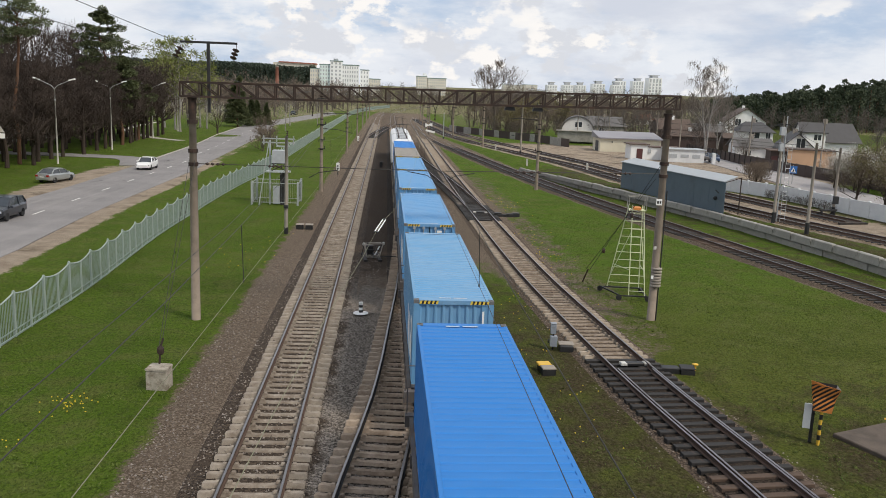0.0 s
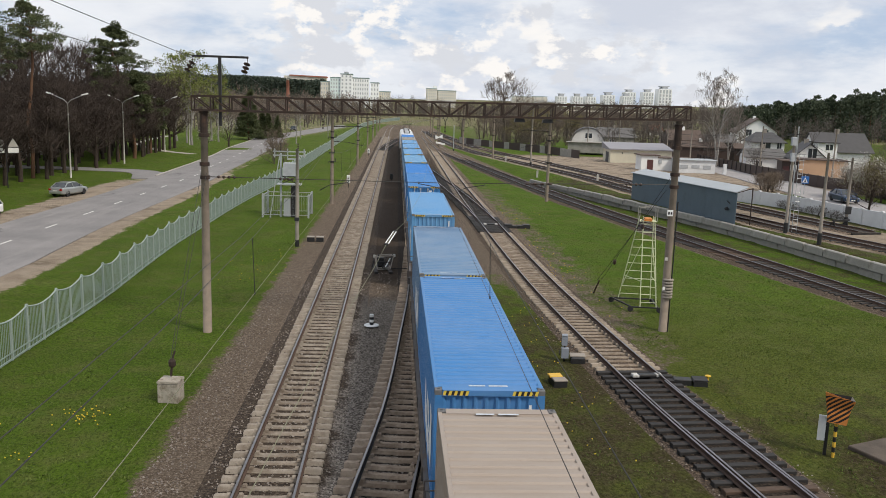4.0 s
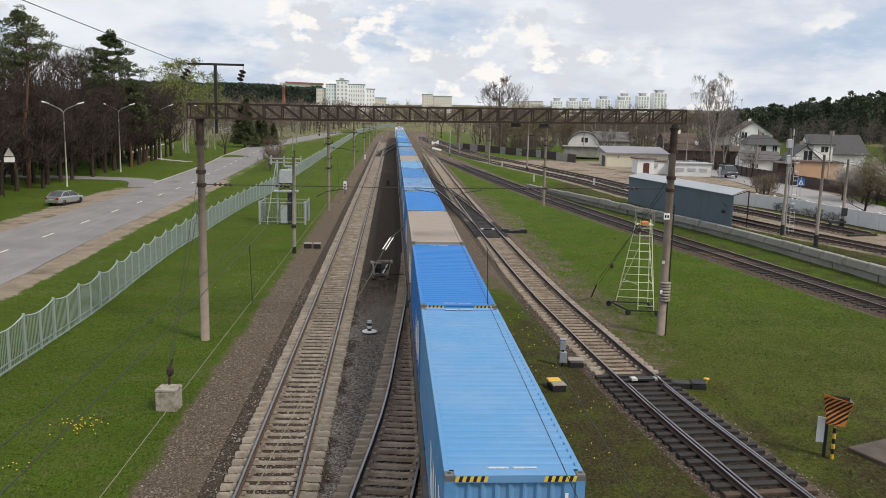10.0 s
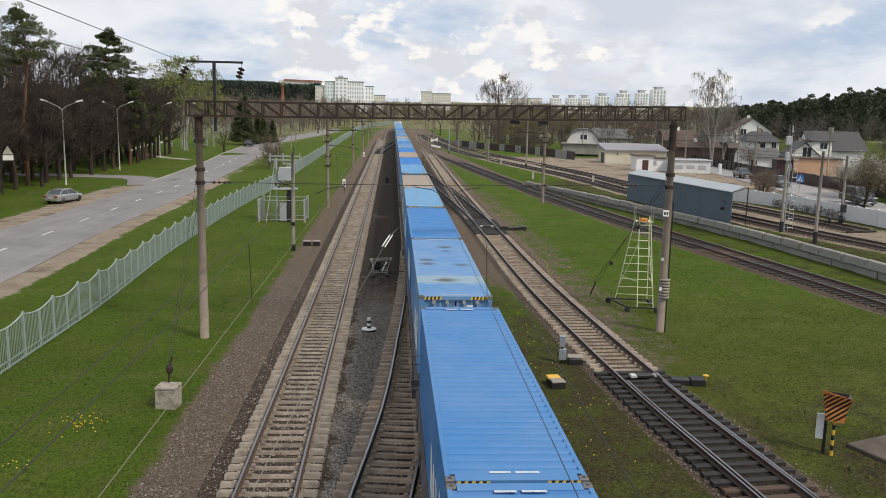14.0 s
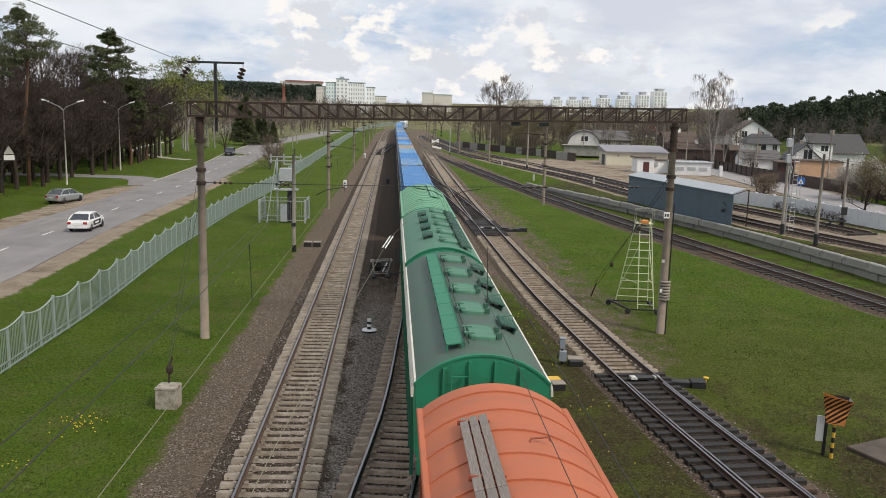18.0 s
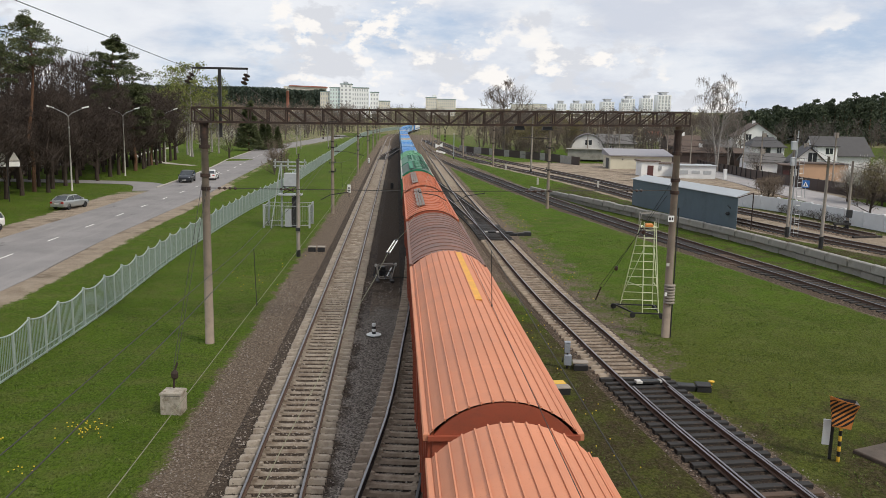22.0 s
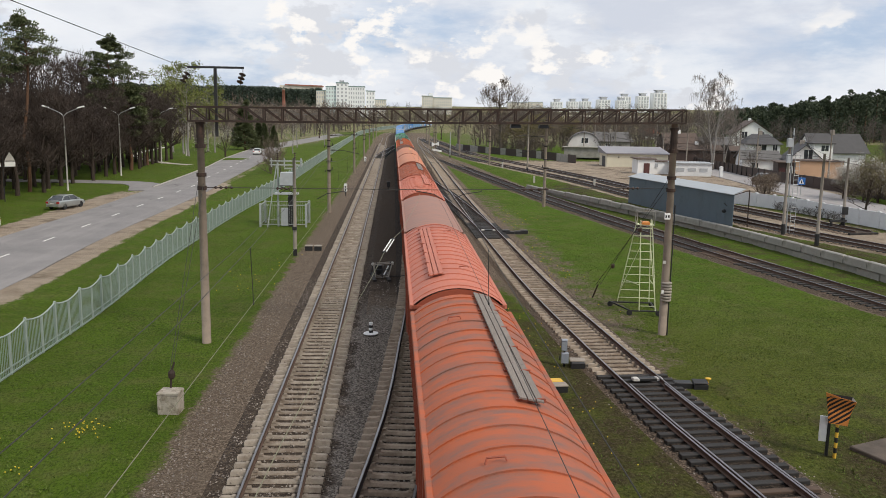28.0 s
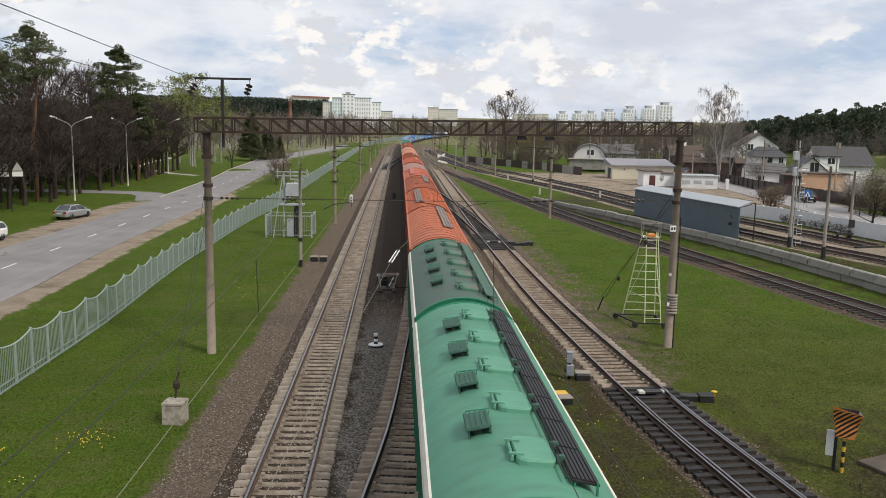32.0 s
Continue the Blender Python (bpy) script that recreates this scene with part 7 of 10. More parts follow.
def pine(seed, h, first, label, rx=2.6, clumps=26, per=110, size=0.28, cone=False):
    rng = random.Random(seed)
    k = thing("pine_tree", label, "tree")
    trunk, crown = Mesh(), Mesh()
    pts = [Vector((rng.uniform(-0.15, 0.15) * i, rng.uniform(-0.15, 0.15) * i, -0.2 + h * 0.96 * i / 6)) for i in range(7)]
    trunk.tube(pts, [0.26, 0.22, 0.2, 0.17, 0.14, 0.09, 0.04], 8, False)
    for i in range(clumps):
        t = first + (1 - first) * (i + rng.random() * 0.8) / clumps
        j = min(5, int(t * 6))
        q = pts[j].lerp(pts[j + 1], t * 6 - j)
        a = i * 2.4 + rng.uniform(-0.4, 0.4)
        shape = (1.05 - (t - first) / (1 - first)) if cone else math.sin(math.pi * min(1, 0.22 + 0.75 * (t - first) / (1 - first))) * rng.uniform(0.6, 1.1)
        reach = rx * shape
        e = q + Vector((math.cos(a) * reach, math.sin(a) * reach, (0.1 if cone else 0.5) * reach * rng.uniform(-0.2, 0.8)))
        trunk.tube([q, q.lerp(e, 0.5) + Vector((0, 0, 0.12)), e], [0.06, 0.045, 0.015], 4, False)
        needle_clump(crown, e, 0.4 + reach * 0.30, 0.22 + reach * 0.10, per, rng, size)
        needle_clump(crown, q.lerp(e, 0.55), 0.4 + reach * 0.22, 0.25, per // 2, rng, size)
    needle_clump(crown, pts[-1], 0.7, 0.8, per, rng, size)
    part("trunk", trunk, BARK_PINE, k)
    part("crown", crown, NEEDLE, k, "dark green needles")
    return k


def scaled(x, y, z, turn, s, sz=None):
    return Matrix.LocRotScale((x, y, z), Euler((0, 0, radians(turn))), (s, s, sz or s))


def plant(ob, places, group):
    """Copies of a plant at (x, y, size) with varied turn."""
    rng = random.Random(len(places) * 7 + 3)
    ob["group"] = group
    first = True
    for x, y, s in places:
        m = scaled(x, y, ground_z(x, y), rng.uniform(0, 360), s, s * rng.uniform(0.92, 1.06))
        if first:
            ob.matrix_basis = m
            first = False
        else:
            c = copy_thing(ob, Matrix.Identity(4))
            c.matrix_basis = m


# the clipped dark row of limes beside the road, and the wood behind it
rng = random.Random(11)
limes = [bare_tree(40 + i, 12.4, 0.25, 0.19, 3, "dense dark leafless lime tree beside the road", BARK_DARK, TWIG_DARK, 0.66, 3.3, 0.020, 1, None, 0.1, (4, 6), 24) for i in range(4)]
spots = [[] for i in range(4)]
for row in range(4):
    y = 52 + row * 1.7
    while y < 178:
        x = -43.6 - row * 4.2 - 2.5 * smooth01(y, 120, 178) + rng.uniform(-0.8, 0.8)
        spots[rng.randrange(4)].append((x, y, rng.uniform(0.93, 1.07) * (1.0 + 0.13 * smooth01(y, 110, 178))))
        y += rng.uniform(3.6, 5.0)
for ob, s in zip(limes, spots):
    plant(ob, s, "dark row of limes")
tall = [bare_tree(60 + i, 19.0, 0.24, 0.35, 3, "tall leafless tree in the wood behind the road", BARK_DARK, TWIG_DARK, 0.42, 5.4, 0.030, 1, None, 0.1, (3, 5), 13) for i in range(3)]
spots = [[] for i in range(3)]
for i in range(48):
    y = 66 + i * 2.4 + rng.uniform(-1.5, 1.5)
    spots[i % 3].append((-51.5 - rng.uniform(0, 9) - (4 if y > 140 else 0), y, rng.uniform(0.92, 1.14)))
for ob, s in zip(tall, spots):
    plant(ob, s, "bare trees of the wood")
p1 = pine(71, 21.4, 0.70, "tall pine with a bare trunk and open crown", 3.0, 30, 150, 0.12)
plant(p1, [(-44.9, 105.0, 1.0), (-51.5, 112, 0.93)], "tall pines")
p2 = pine(73, 23.2, 0.46, "tall dark pine above the lime row", 4.0, 44, 300, 0.14)
plant(p2, [(-46.6, 142.0, 1.0)], "tall pines")
low = pine(75, 12.5, 0.42, "young dark pine among the limes", 3.0, 22, 260, 0.15)
plant(low, [(-44.2, 143, 1.12), (-45.8, 158, 1.0)], "tall pines")

# trees and shrubs along the far side of the road
w1 = bare_tree(81, 15.5, 0.2, 0.25, 3, "budding yellow-green tree beside the road", BARK_BIRCH, TWIG_BROWN, 0.55, 3.8, 0.014, 1, BUD_GREEN, 0.19, (3, 5), 15)
plant(w1, [(-45.5, 188, 1.35), (-48.5, 196, 1.2), (-43.0, 204, 1.0), (-53, 204, 1.4), (-46.0, 210, 1.25)], "budding trees")
sp = pine(83, 13.5, 0.06, "dark dense spruce on the lawn", 2.9, 60, 200, 0.18, True)
plant(sp, [(-38.9, 222, 1.03), (-34.6, 226, 0.55), (-33.0, 232, 0.5), (-36.5, 228, 0.6)], "dark spruces")
bl = bare_tree(85, 5.2, 0.16, 0.2, 3, "small blossoming tree on the lawn", BARK_DARK, TWIG_GREY, 0.65, 2.4, 0.012, 2, BLOSSOM, 0.055, (3, 4), 7)
plant(bl, [(-37.0, 186, 1.1), (-40.0, 176, 0.8)], "blossoming trees")
shrub = bare_tree(87, 4.1, 0.06, 0.05, 3, "leafless brown shrub beside the fence", BARK_GREY, TWIG_BROWN, 0.5, 1.7, 0.011, 5, None, 0.1, (3, 5), 6, "bush")
plant(shrub, [(-20.2, 138.8, 1.35), (-19.2, 143, 0.85), (-21.5, 146, 0.8)], "brown shrubs")
grey = bare_tree(89, 11.0, 0.15, 0.25, 3, "pale leafless tree on the lawn by the road", BARK_BIRCH, TWIG_GREY, 0.55, 3.2, 0.013, 1, None, 0.1, (3, 5), 10)
plant(grey, [(-24.6, 206, 0.95), (-27, 236, 1.0), (-20.5, 250, 0.8)], "pale bare trees")

# distant brown scrub and bare trees behind the tracks
def scrub(label, spots, seed, mat, twig=0.04, h=10.0, stems=1, levels=2, main=9):
    """Distant leafless trees, joined into one mass."""
    rng = random.Random(seed)
    limbs, twigs = Mesh(), Mesh()
    kinds = []
    for v in range(4):
        a, b = Mesh(), Mesh()
        r = 0.2
        for st in range(stems + v % 2):
            lean = Vector((rng.uniform(-1, 1), rng.uniform(-1, 1), 0)) * 1.3 * (v % 2 + stems - 1)
            a.tube([(0, 0, -0.3), Vector((0, 0, h * 0.45)) + lean * 0.5, Vector((0, 0, h * 0.9)) + lean], [r, r * 0.6, 0.03], 5, False)
            for i in range(main):
                t = 0.12 + 0.85 * (i + rng.random()) / main
                q = Vector((0, 0, h * 0.9 * t)) + lean * t
                w = rng.uniform(0, 6.28)
                grow(a, b, q, Vector((math.cos(w), math.sin(w), rng.uniform(0.2, 0.9))).normalized(), h * 0.36 * (1.1 - 0.6 * t), 0.07, levels, rng, 0.6, 0.12, None, twig, (3, 5))
        kinds.append((a, b))
    for x, y, s in spots:
        a, b = kinds[rng.randrange(4)]
        m = scaled(x, y, ground_z(x, y), rng.uniform(0, 360), s, s * rng.uniform(0.9, 1.15))
        limbs.add([m @ Vector(p) for p in a.v], a.f)
        twigs.add([m @ Vector(p) for p in b.v], b.f)
    ob = tagged(part("distant_scrub", twigs, mat), label, "woodland", kind="stuff")
    part("trunks", limbs, BARK_GREY, ob)
    return ob


rng = random.Random(31)
spots = [(rng.uniform(0.10, 0.36) * y, y, rng.uniform(0.55, 0.95)) for y in (rng.uniform(235, 420) for i in range(210))]
scrub("leafless brown trees and scrub behind the yard", spots, 41, TWIG_BROWN)
spots = [(lerp_line(ROAD_OUT, y) - 4 - 0.30 * y * rng.random() ** 1.3, y, rng.uniform(0.8, 1.4)) for y in (rng.uniform(262, 480) for i in range(230))]
scrub("leafless grey-brown trees beyond the road", spots, 42, TWIG_HAZE, 0.045)
spots = [(rng.uniform(-0.22, 0.20) * y, y, rng.uniform(0.75, 1.25)) for y in (rng.uniform(585, 830) for i in range(420))]
scrub("distant brown woodland along the skyline", spots, 43, TWIG_HAZE, 0.12, 13.0, 1, 1, 12)
spots = [(rng.uniform(0.14, 0.42) * y, y, rng.uniform(0.8, 1.2)) for y in (rng.uniform(430, 640) for i in range(260))]
scrub("hazy leafless woodland beyond the town", spots, 46, TWIG_HAZE, 0.10, 11.0, 1, 1, 12)
spots = [(rng.uniform(0.34, 0.62) * y, y, rng.uniform(0.45, 0.8)) for y in (rng.uniform(215, 290) for i in range(60))]
scrub("leafless garden trees behind the houses", spots, 44, TWIG_GREY)
spots = [(rng.uniform(0.13, 0.30) * y, y, rng.uniform(0.22, 0.4)) for y in (rng.uniform(205, 262) for i in range(70))]
scrub("low brown thickets behind the board fence", spots, 45, TWIG_BROWN, 0.03, 9.0, 3)
rng = random.Random(12)
big = bare_tree(111, 18.8, 0.45, 0.22, 4, "large spreading leafless tree behind the yard", BARK_GREY, TWIG_BROWN, 0.5, 6.0, 0.030, 1, None, 0.1, (3, 5), 15)
plant(big, [(29.2, 226, 1.0), (20.5, 262, 0.62)], "large bare trees")
wil = bare_tree(113, 9.0, 0.2, 0.2, 3, "olive-brown budding willow behind the yard", BARK_GREY, TWIG_BROWN, 0.55, 3.6, 0.02, 2, BUD_OLIVE, 0.13, (3, 5), 9)
plant(wil, [(33.5, 205, 1.0), (36, 214, 1.1), (30.5, 212, 0.85), (40, 232, 1.1), (48, 224, 1.0)], "budding willows")

# birches and shrubs by the houses
def weeping_birch(seed, h, label):
    """Two leaning white stems; limbs arch out and end in long hanging twigs."""
    rng = random.Random(seed)
    limbs, twigs = Mesh(), Mesh()
    for lean in (Vector((-0.10, 0.03, 0)), Vector((0.16, -0.04, 0))):
        pts = [Vector((0, 0, -0.2)) + Vector((0, 0, h * 0.95)) * (i / 7) + lean * h * (i / 7) ** 1.4 + Vector((rng.uniform(-1, 1), rng.uniform(-1, 1), 0)) * 0.16 for i in range(8)]
        limbs.tube(pts, [0.21, 0.18, 0.155, 0.13, 0.10, 0.07, 0.04, 0.015], 7, False)
        for i in range(26):
            t = 0.30 + 0.69 * (i + rng.random()) / 26
            j = min(6, int(t * 7))
            q = pts[j].lerp(pts[j + 1], t * 7 - j)
            a = rng.uniform(0, 2 * math.pi)
            reach = h * 0.27 * (1.15 - 0.75 * t) * rng.uniform(0.7, 1.2)
            out = Vector((math.cos(a), math.sin(a), 0))
            arm = [q, q + out * reach * 0.35 + Vector((0, 0, reach * 0.55)), q + out * reach * 0.72 + Vector((0, 0, reach * 0.80)), q + out * reach + Vector((0, 0, reach * 0.72))]
            limbs.tube(arm, [0.05 * (1.2 - t), 0.035, 0.022, 0.01], 4, False)
            for n in range(15):
                u = rng.uniform(0.2, 1.0) * 3
                c = min(2, int(u))
                p = arm[c].lerp(arm[c + 1], u - c)
                d = (out * rng.uniform(0.1, 1.0) + Vector((rng.gauss(0, 0.6), rng.gauss(0, 0.6), rng.uniform(0.0, 0.9)))).normalized()
                e = p + d * rng.uniform(0.4, 1.1)
                ribbon(twigs, p, e, 0.016, rng)
                for w in range(4):
                    b = p.lerp(e, rng.uniform(0.35, 1.0))
                    ribbon(twigs, b, b + Vector((rng.gauss(0, 0.28), rng.gauss(0, 0.28), -rng.uniform(0.5, 2.2))), 0.014, rng)
    k = thing("tree", label, "tree")
    part("trunk", limbs, BARK_BIRCH, k, "white birch stems")
    part("crown", twigs, TWIG_BIRCH, k, "bare hanging twigs")
    return k


bi = weeping_birch(121, 16.6, "tall drooping leafless birch with a white trunk")
plant(bi, [(58.9, 150, 1.0), (66.5, 163, 0.72)], "birches")
yard = bare_tree(123, 8.0, 0.12, 0.1, 3, "leafless garden tree among the houses", BARK_GREY, TWIG_GREY, 0.55, 2.9, 0.014, 2, None, 0.1, (3, 5), 9)
plant(yard, [(63, 165, 1.0), (66.5, 172, 1.1), (56, 172, 1.0), (62, 140, 0.7), (75, 150, 1.0), (70, 182, 1.2), (80, 190, 1.2), (90, 170, 1.1), (86, 140, 0.9), (94, 152, 1.0), (58, 200, 1.1), (66, 215, 1.2), (50, 190, 1.0), (76, 232, 1.3)], "garden trees")
hedge = bare_tree(125, 2.6, 0.05, 0.03, 3, "leafless brown hedge shrub beside the street", BARK_DARK, TWIG_BROWN, 0.5, 1.5, 0.012, 6, None, 0.1, (3, 5), 6, "bush")
plant(hedge, [(46.6, 101, 1.0), (48.2, 103, 0.95), (45.2, 98, 0.7), (47.5, 105, 0.8)], "brown shrubs")
wb = bare_tree(127, 5.4, 0.14, 0.15, 3, "old bush with pale blossom beside the street", BARK_DARK, TWIG_BROWN, 0.6, 2.7, 0.013, 3, BLOSSOM, 0.085, (3, 5), 9, "bush")
plant(wb, [(54.6, 97, 0.72), (56.6, 93, 0.82), (58.5, 99, 0.8), (57.5, 90, 0.75), (55.4, 94, 0.8), (60, 92, 0.85)], "blossoming bushes")
ob = bare_tree(129, 5.2, 0.13, 0.2, 3, "spreading bush with olive buds by the white wall", BARK_DARK, TWIG_BROWN, 0.65, 2.6, 0.013, 2, BUD_OLIVE, 0.07, (3, 5), 9, "bush")
plant(ob, [(45.4, 76.5, 0.95), (46.6, 73.5, 1.0), (47.4, 70.5, 0.95)], "olive bushes")
weeds = bare_tree(131, 1.1, 0.02, 0.02, 2, "dry weeds along the white wall", TWIG_GREY, TWIG_GREY, 0.4, 0.7, 0.008, 6, None, 0.1, (3, 4), 4, "bush")
plant(weeds, [(40.6 + 0.13 * i, 84.6 - 0.9 * i, rng.uniform(0.6, 1.1)) for i in range(12)], "dry weeds")


def forest(label, spots, seed, per=12, size=0.9, mat=None, low=0.18):
    """Far woods as one mass of separate crowns."""
    rng = random.Random(seed)
    m, t = Mesh(), Mesh()
    for x, y, z, h in spots:
        t.tube([(x, y, z), (x, y, z + h * 0.9)], [0.22, 0.06], 4, False)
        n = 9
        for i in range(n):
            q = i / (n - 1)
            reach = (2.3 * (1 - q) + 0.5) * rng.uniform(0.7, 1.2)
            for j in range(3):
                a = rng.uniform(0, 6.28)
                c = Vector((x + math.cos(a) * reach * 0.6, y + math.sin(a) * reach * 0.6, z + h * (low + (0.97 - low) * q)))
                needle_clump(m, c, 0.6 + reach * 0.45, 0.7, per, rng, size)
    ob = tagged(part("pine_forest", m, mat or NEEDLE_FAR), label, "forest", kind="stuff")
    part("trunks", t, BARK_PINE, ob)
    return ob


rng = random.Random(21)
spots = []
for i in range(460):
    y = rng.uniform(255, 400)
    q = rng.uniform(0.395, 0.74)
    slope = 0.002 + 0.011 * smooth01(q, 0.40, 0.48) + 0.0165 * smooth01(q, 0.46, 0.62)
    spots.append((q * y, y, ground_z(q * y, y), 9.6 + y * slope - ground_z(q * y, y) + rng.gauss(0, 1.2)))
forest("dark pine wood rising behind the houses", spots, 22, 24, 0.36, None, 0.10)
spots = []
for i in range(560):
    a = rng.uniform(-0.36, -0.085)
    y = rng.uniform(960, 1200)
    spots.append((a * y, y, ground_z(a * y, y), 9.0 + y * (0.0246 + 0.0022 * smooth01(-a, 0.10, 0.18)) + 2.2 * noise.noise(Vector((a * 30, 0, 5))) - ground_z(a * y, y) + rng.uniform(-1.4, 1.4)))
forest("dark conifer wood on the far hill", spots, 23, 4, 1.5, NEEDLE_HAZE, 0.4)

# ---- east side: wall, shed, yard, houses ----
def block_wall():
    k = thing("retaining_wall", "weathered grey concrete block retaining wall", "wall", kind="structure")
    line = sorted(WALL_LINE, key=lambda p: -p[1])
    pts = [(p[0], p[1]) for p in spline(line, 1.0)]
    for row in range(2):
        for i, (x, y, h) in enumerate(along(pts, 2.4)):
            if not 6 < y < 118:
                continue
            shift = 1.2 if row else 0
            top = TERRACE + 0.22 - 0.5 * smooth01(y, 92, 118)
            z1 = top if row else (top + LOW) / 2 - 0.05
            z0 = (top + LOW) / 2 - 0.03 if row else LOW - 0.3
            data = Mesh().slab(-0.19, 0.19, -1.155, 1.155, z0, z1 + random.Random(i * 7 + row).uniform(-0.05, 0.03), 0.07)
            part("concrete_block", data, WALL_BLOCK, k, "", pose(x, y - shift, 0, 0, 0, -h + 180) @ pose(random.Random(i * 3 + row).uniform(-0.05, 0.05), 0, 0, 0, 0, random.Random(i * 5 + row).uniform(-1.2, 1.2)))


block_wall()
SHED_BLUE = plain("slate_blue_sheet", (0.115, 0.155, 0.185), 0.55, 0.2, 0.12, 0.8, 30, 0.05, 0.003, (0.08, 0.1, 0.115), (0.55, 0.8))
SHED_ROOF = plain("pale_sheet_roof", (0.42, 0.45, 0.47), 0.5, 0.3, 0.1, 0.6, 20, 0.05)


def shed():
    a, b = Vector((26.3, 90.6, 0)), Vector((29.9, 70.6, 0))
    d = (b - a).normalized()
    n = Vector((-d.y, d.x, 0))
    if n.x < 0:
        n = -n
    L, z0, z1, dep = (b - a).length, 0.45, 3.42, 1.55
    m0 = Matrix(((d.x, n.x, 0, a.x), (d.y, n.y, 0, a.y), (0, 0, 1, 0), (0, 0, 0, 1)))
    k = thing("metal_shed", "long slate-blue sheet-metal shed with a pale roof", "shed", m0)
    cuts = 16
    for i in range(cuts):
        part("wall_panel", Mesh().box(L * i / cuts + 0.008, L * (i + 1) / cuts - 0.008, 0, 0.05, z0, z1), SHED_BLUE, k)
    for i in range(6):
        x = 0.05 + (L - 0.1) * i / 5
        part("back_post", Mesh().tube([(x, dep, 0.3), (x, dep, z1 + 0.4)], 0.05, 6), RUST, k, "rusty pipe post")
        part("rafter", Mesh().bar((x, 0.0, z1 - 0.04), (x, dep, z1 + 0.38), 0.06), RUST, k)
    r = Mesh().add([(-0.15, -0.15, z1 - 0.02), (L + 0.02, -0.15, z1 - 0.02), (L - 0.6, dep, z1 + 0.40), (-0.15, dep, z1 + 0.40), (-0.15, -0.15, z1 + 0.04), (L + 0.02, -0.15, z1 + 0.04), (L - 0.6, dep, z1 + 0.46), (-0.15, dep, z1 + 0.46)],
                   [(0, 3, 2, 1), (4, 5, 6, 7), (0, 1, 5, 4), (1, 2, 6, 5), (2, 3, 7, 6), (3, 0, 4, 7)])
    part("roof", r, SHED_ROOF, k, "pale sheet roof")
    for u in (9.6, 19.3):
        part("wall_lamp", Mesh().lathe([(0.05, 0), (0.16, 0.12), (0.16, 0.3), (0.05, 0.4)], 10, (0, 0, 0), pose(u, -0.06, 2.5 - 0.06 * (u - 9), 90, 0, 0)).bar((u, -0.3, 2.6), (u + 0.5, -0.3, 2.4), 0.06), BLACK, k, "black lamp on the wall")


shed()


def yard_pole(x, y, h, label, box=False, ladder=False):
    k = concrete_pole("yard_pole", label, x, y, h, 0.135, 0.095, None, "pole", 0.4, "poles of the yard")
    if box:
        part("switch_box", Mesh().slab(-0.22, 0.22, -0.35, -0.1, 1.2, 1.9, 0.03), BLACK, k, "black switch box")
    part("base_band", Mesh().lathe([(0.165, 0.0), (0.165, 0.9)], 12), BLACK, k, "black painted foot")
    if ladder:
        m = Mesh()
        for u in (0.55, 0.95):
            m.tube([(u, 0, 0), (u, 0, h * 0.78)], 0.022, 6)
        for j in range(18):
            m.tube([(0.55, 0, 0.4 + j * 0.38), (0.95, 0, 0.4 + j * 0.38)], 0.018, 5)
        part("ladder", m, GALV, k, "galvanised ladder")
        part("transformer", Mesh().slab(-0.36, 0.02, -0.42, -0.12, h - 1.2, h - 0.5, 0.05), GREY_BOX, k, "grey transformer box")
        part("switch_box", Mesh().slab(-0.3, 0.0, -0.38, -0.12, h - 2.5, h - 1.8, 0.04), GREY_BOX, k, "grey switch box")
        part("crossarm", Mesh().box(-0.6, 0.6, -0.05, 0.05, h - 0.35, h - 0.27), DARK_STEEL, k)
        part("post", Mesh().tube([(0.35, 0.2, -0.3), (0.35, 0.2, h * 1.04)], [0.06, 0.05], 10), GALV, k)
    return k


yard_pole(32.4, 60.6, 7.0, "plain concrete pole with a black foot")
yard_pole(32.6, 66.6, 8.5, "concrete transformer pole with a ladder", False, True)
yard_pole(40.3, 71.2, 6.2, "concrete pole with a black switch box", True)
k = thing("buffer_stop", "low dark buffer stop at a track end", "buffer stop", pose(39.3, 70.2, 0.55, 0, 0, 14))
part("frame", Mesh().bar((-0.7, 0, 0), (-0.7, 0, 0.75), 0.12).bar((0.7, 0, 0), (0.7, 0, 0.75), 0.12).bar((-0.9, 0, 0.7), (0.9, 0, 0.7), 0.16).bar((-0.7, 0.9, 0), (-0.7, 0, 0.6), 0.1).bar((0.7, 0.9, 0), (0.7, 0, 0.6), 0.1), DARK_STEEL, k)
for a, b, s in (((32.4, 60.6, 7.3), (17.4, 94, 9.0), 0.6), ((32.4, 60.6, 7.2), (36, 10, 8.0), 1.0), ((32.6, 66.6, 8.9), (32.4, 60.6, 7.5), 0.1), ((32.4, 60.6, 7.4), (40.3, 71.2, 6.6), 0.2), ((40.3, 71.2, 6.5), (62, 40, 7.5), 0.8), ((32.6, 66.6, 8.8), (58.4, 140, 8.5), 1.2), ((17.4, 94, 9.4), (40.3, 71.2, 6.4), 0.9), ((22.8, 139.6, 9.6), (32.6, 66.6, 8.6), 1.2)):
    wire("dark wire strung across the yard", sagging(a, b, s), 0.013)

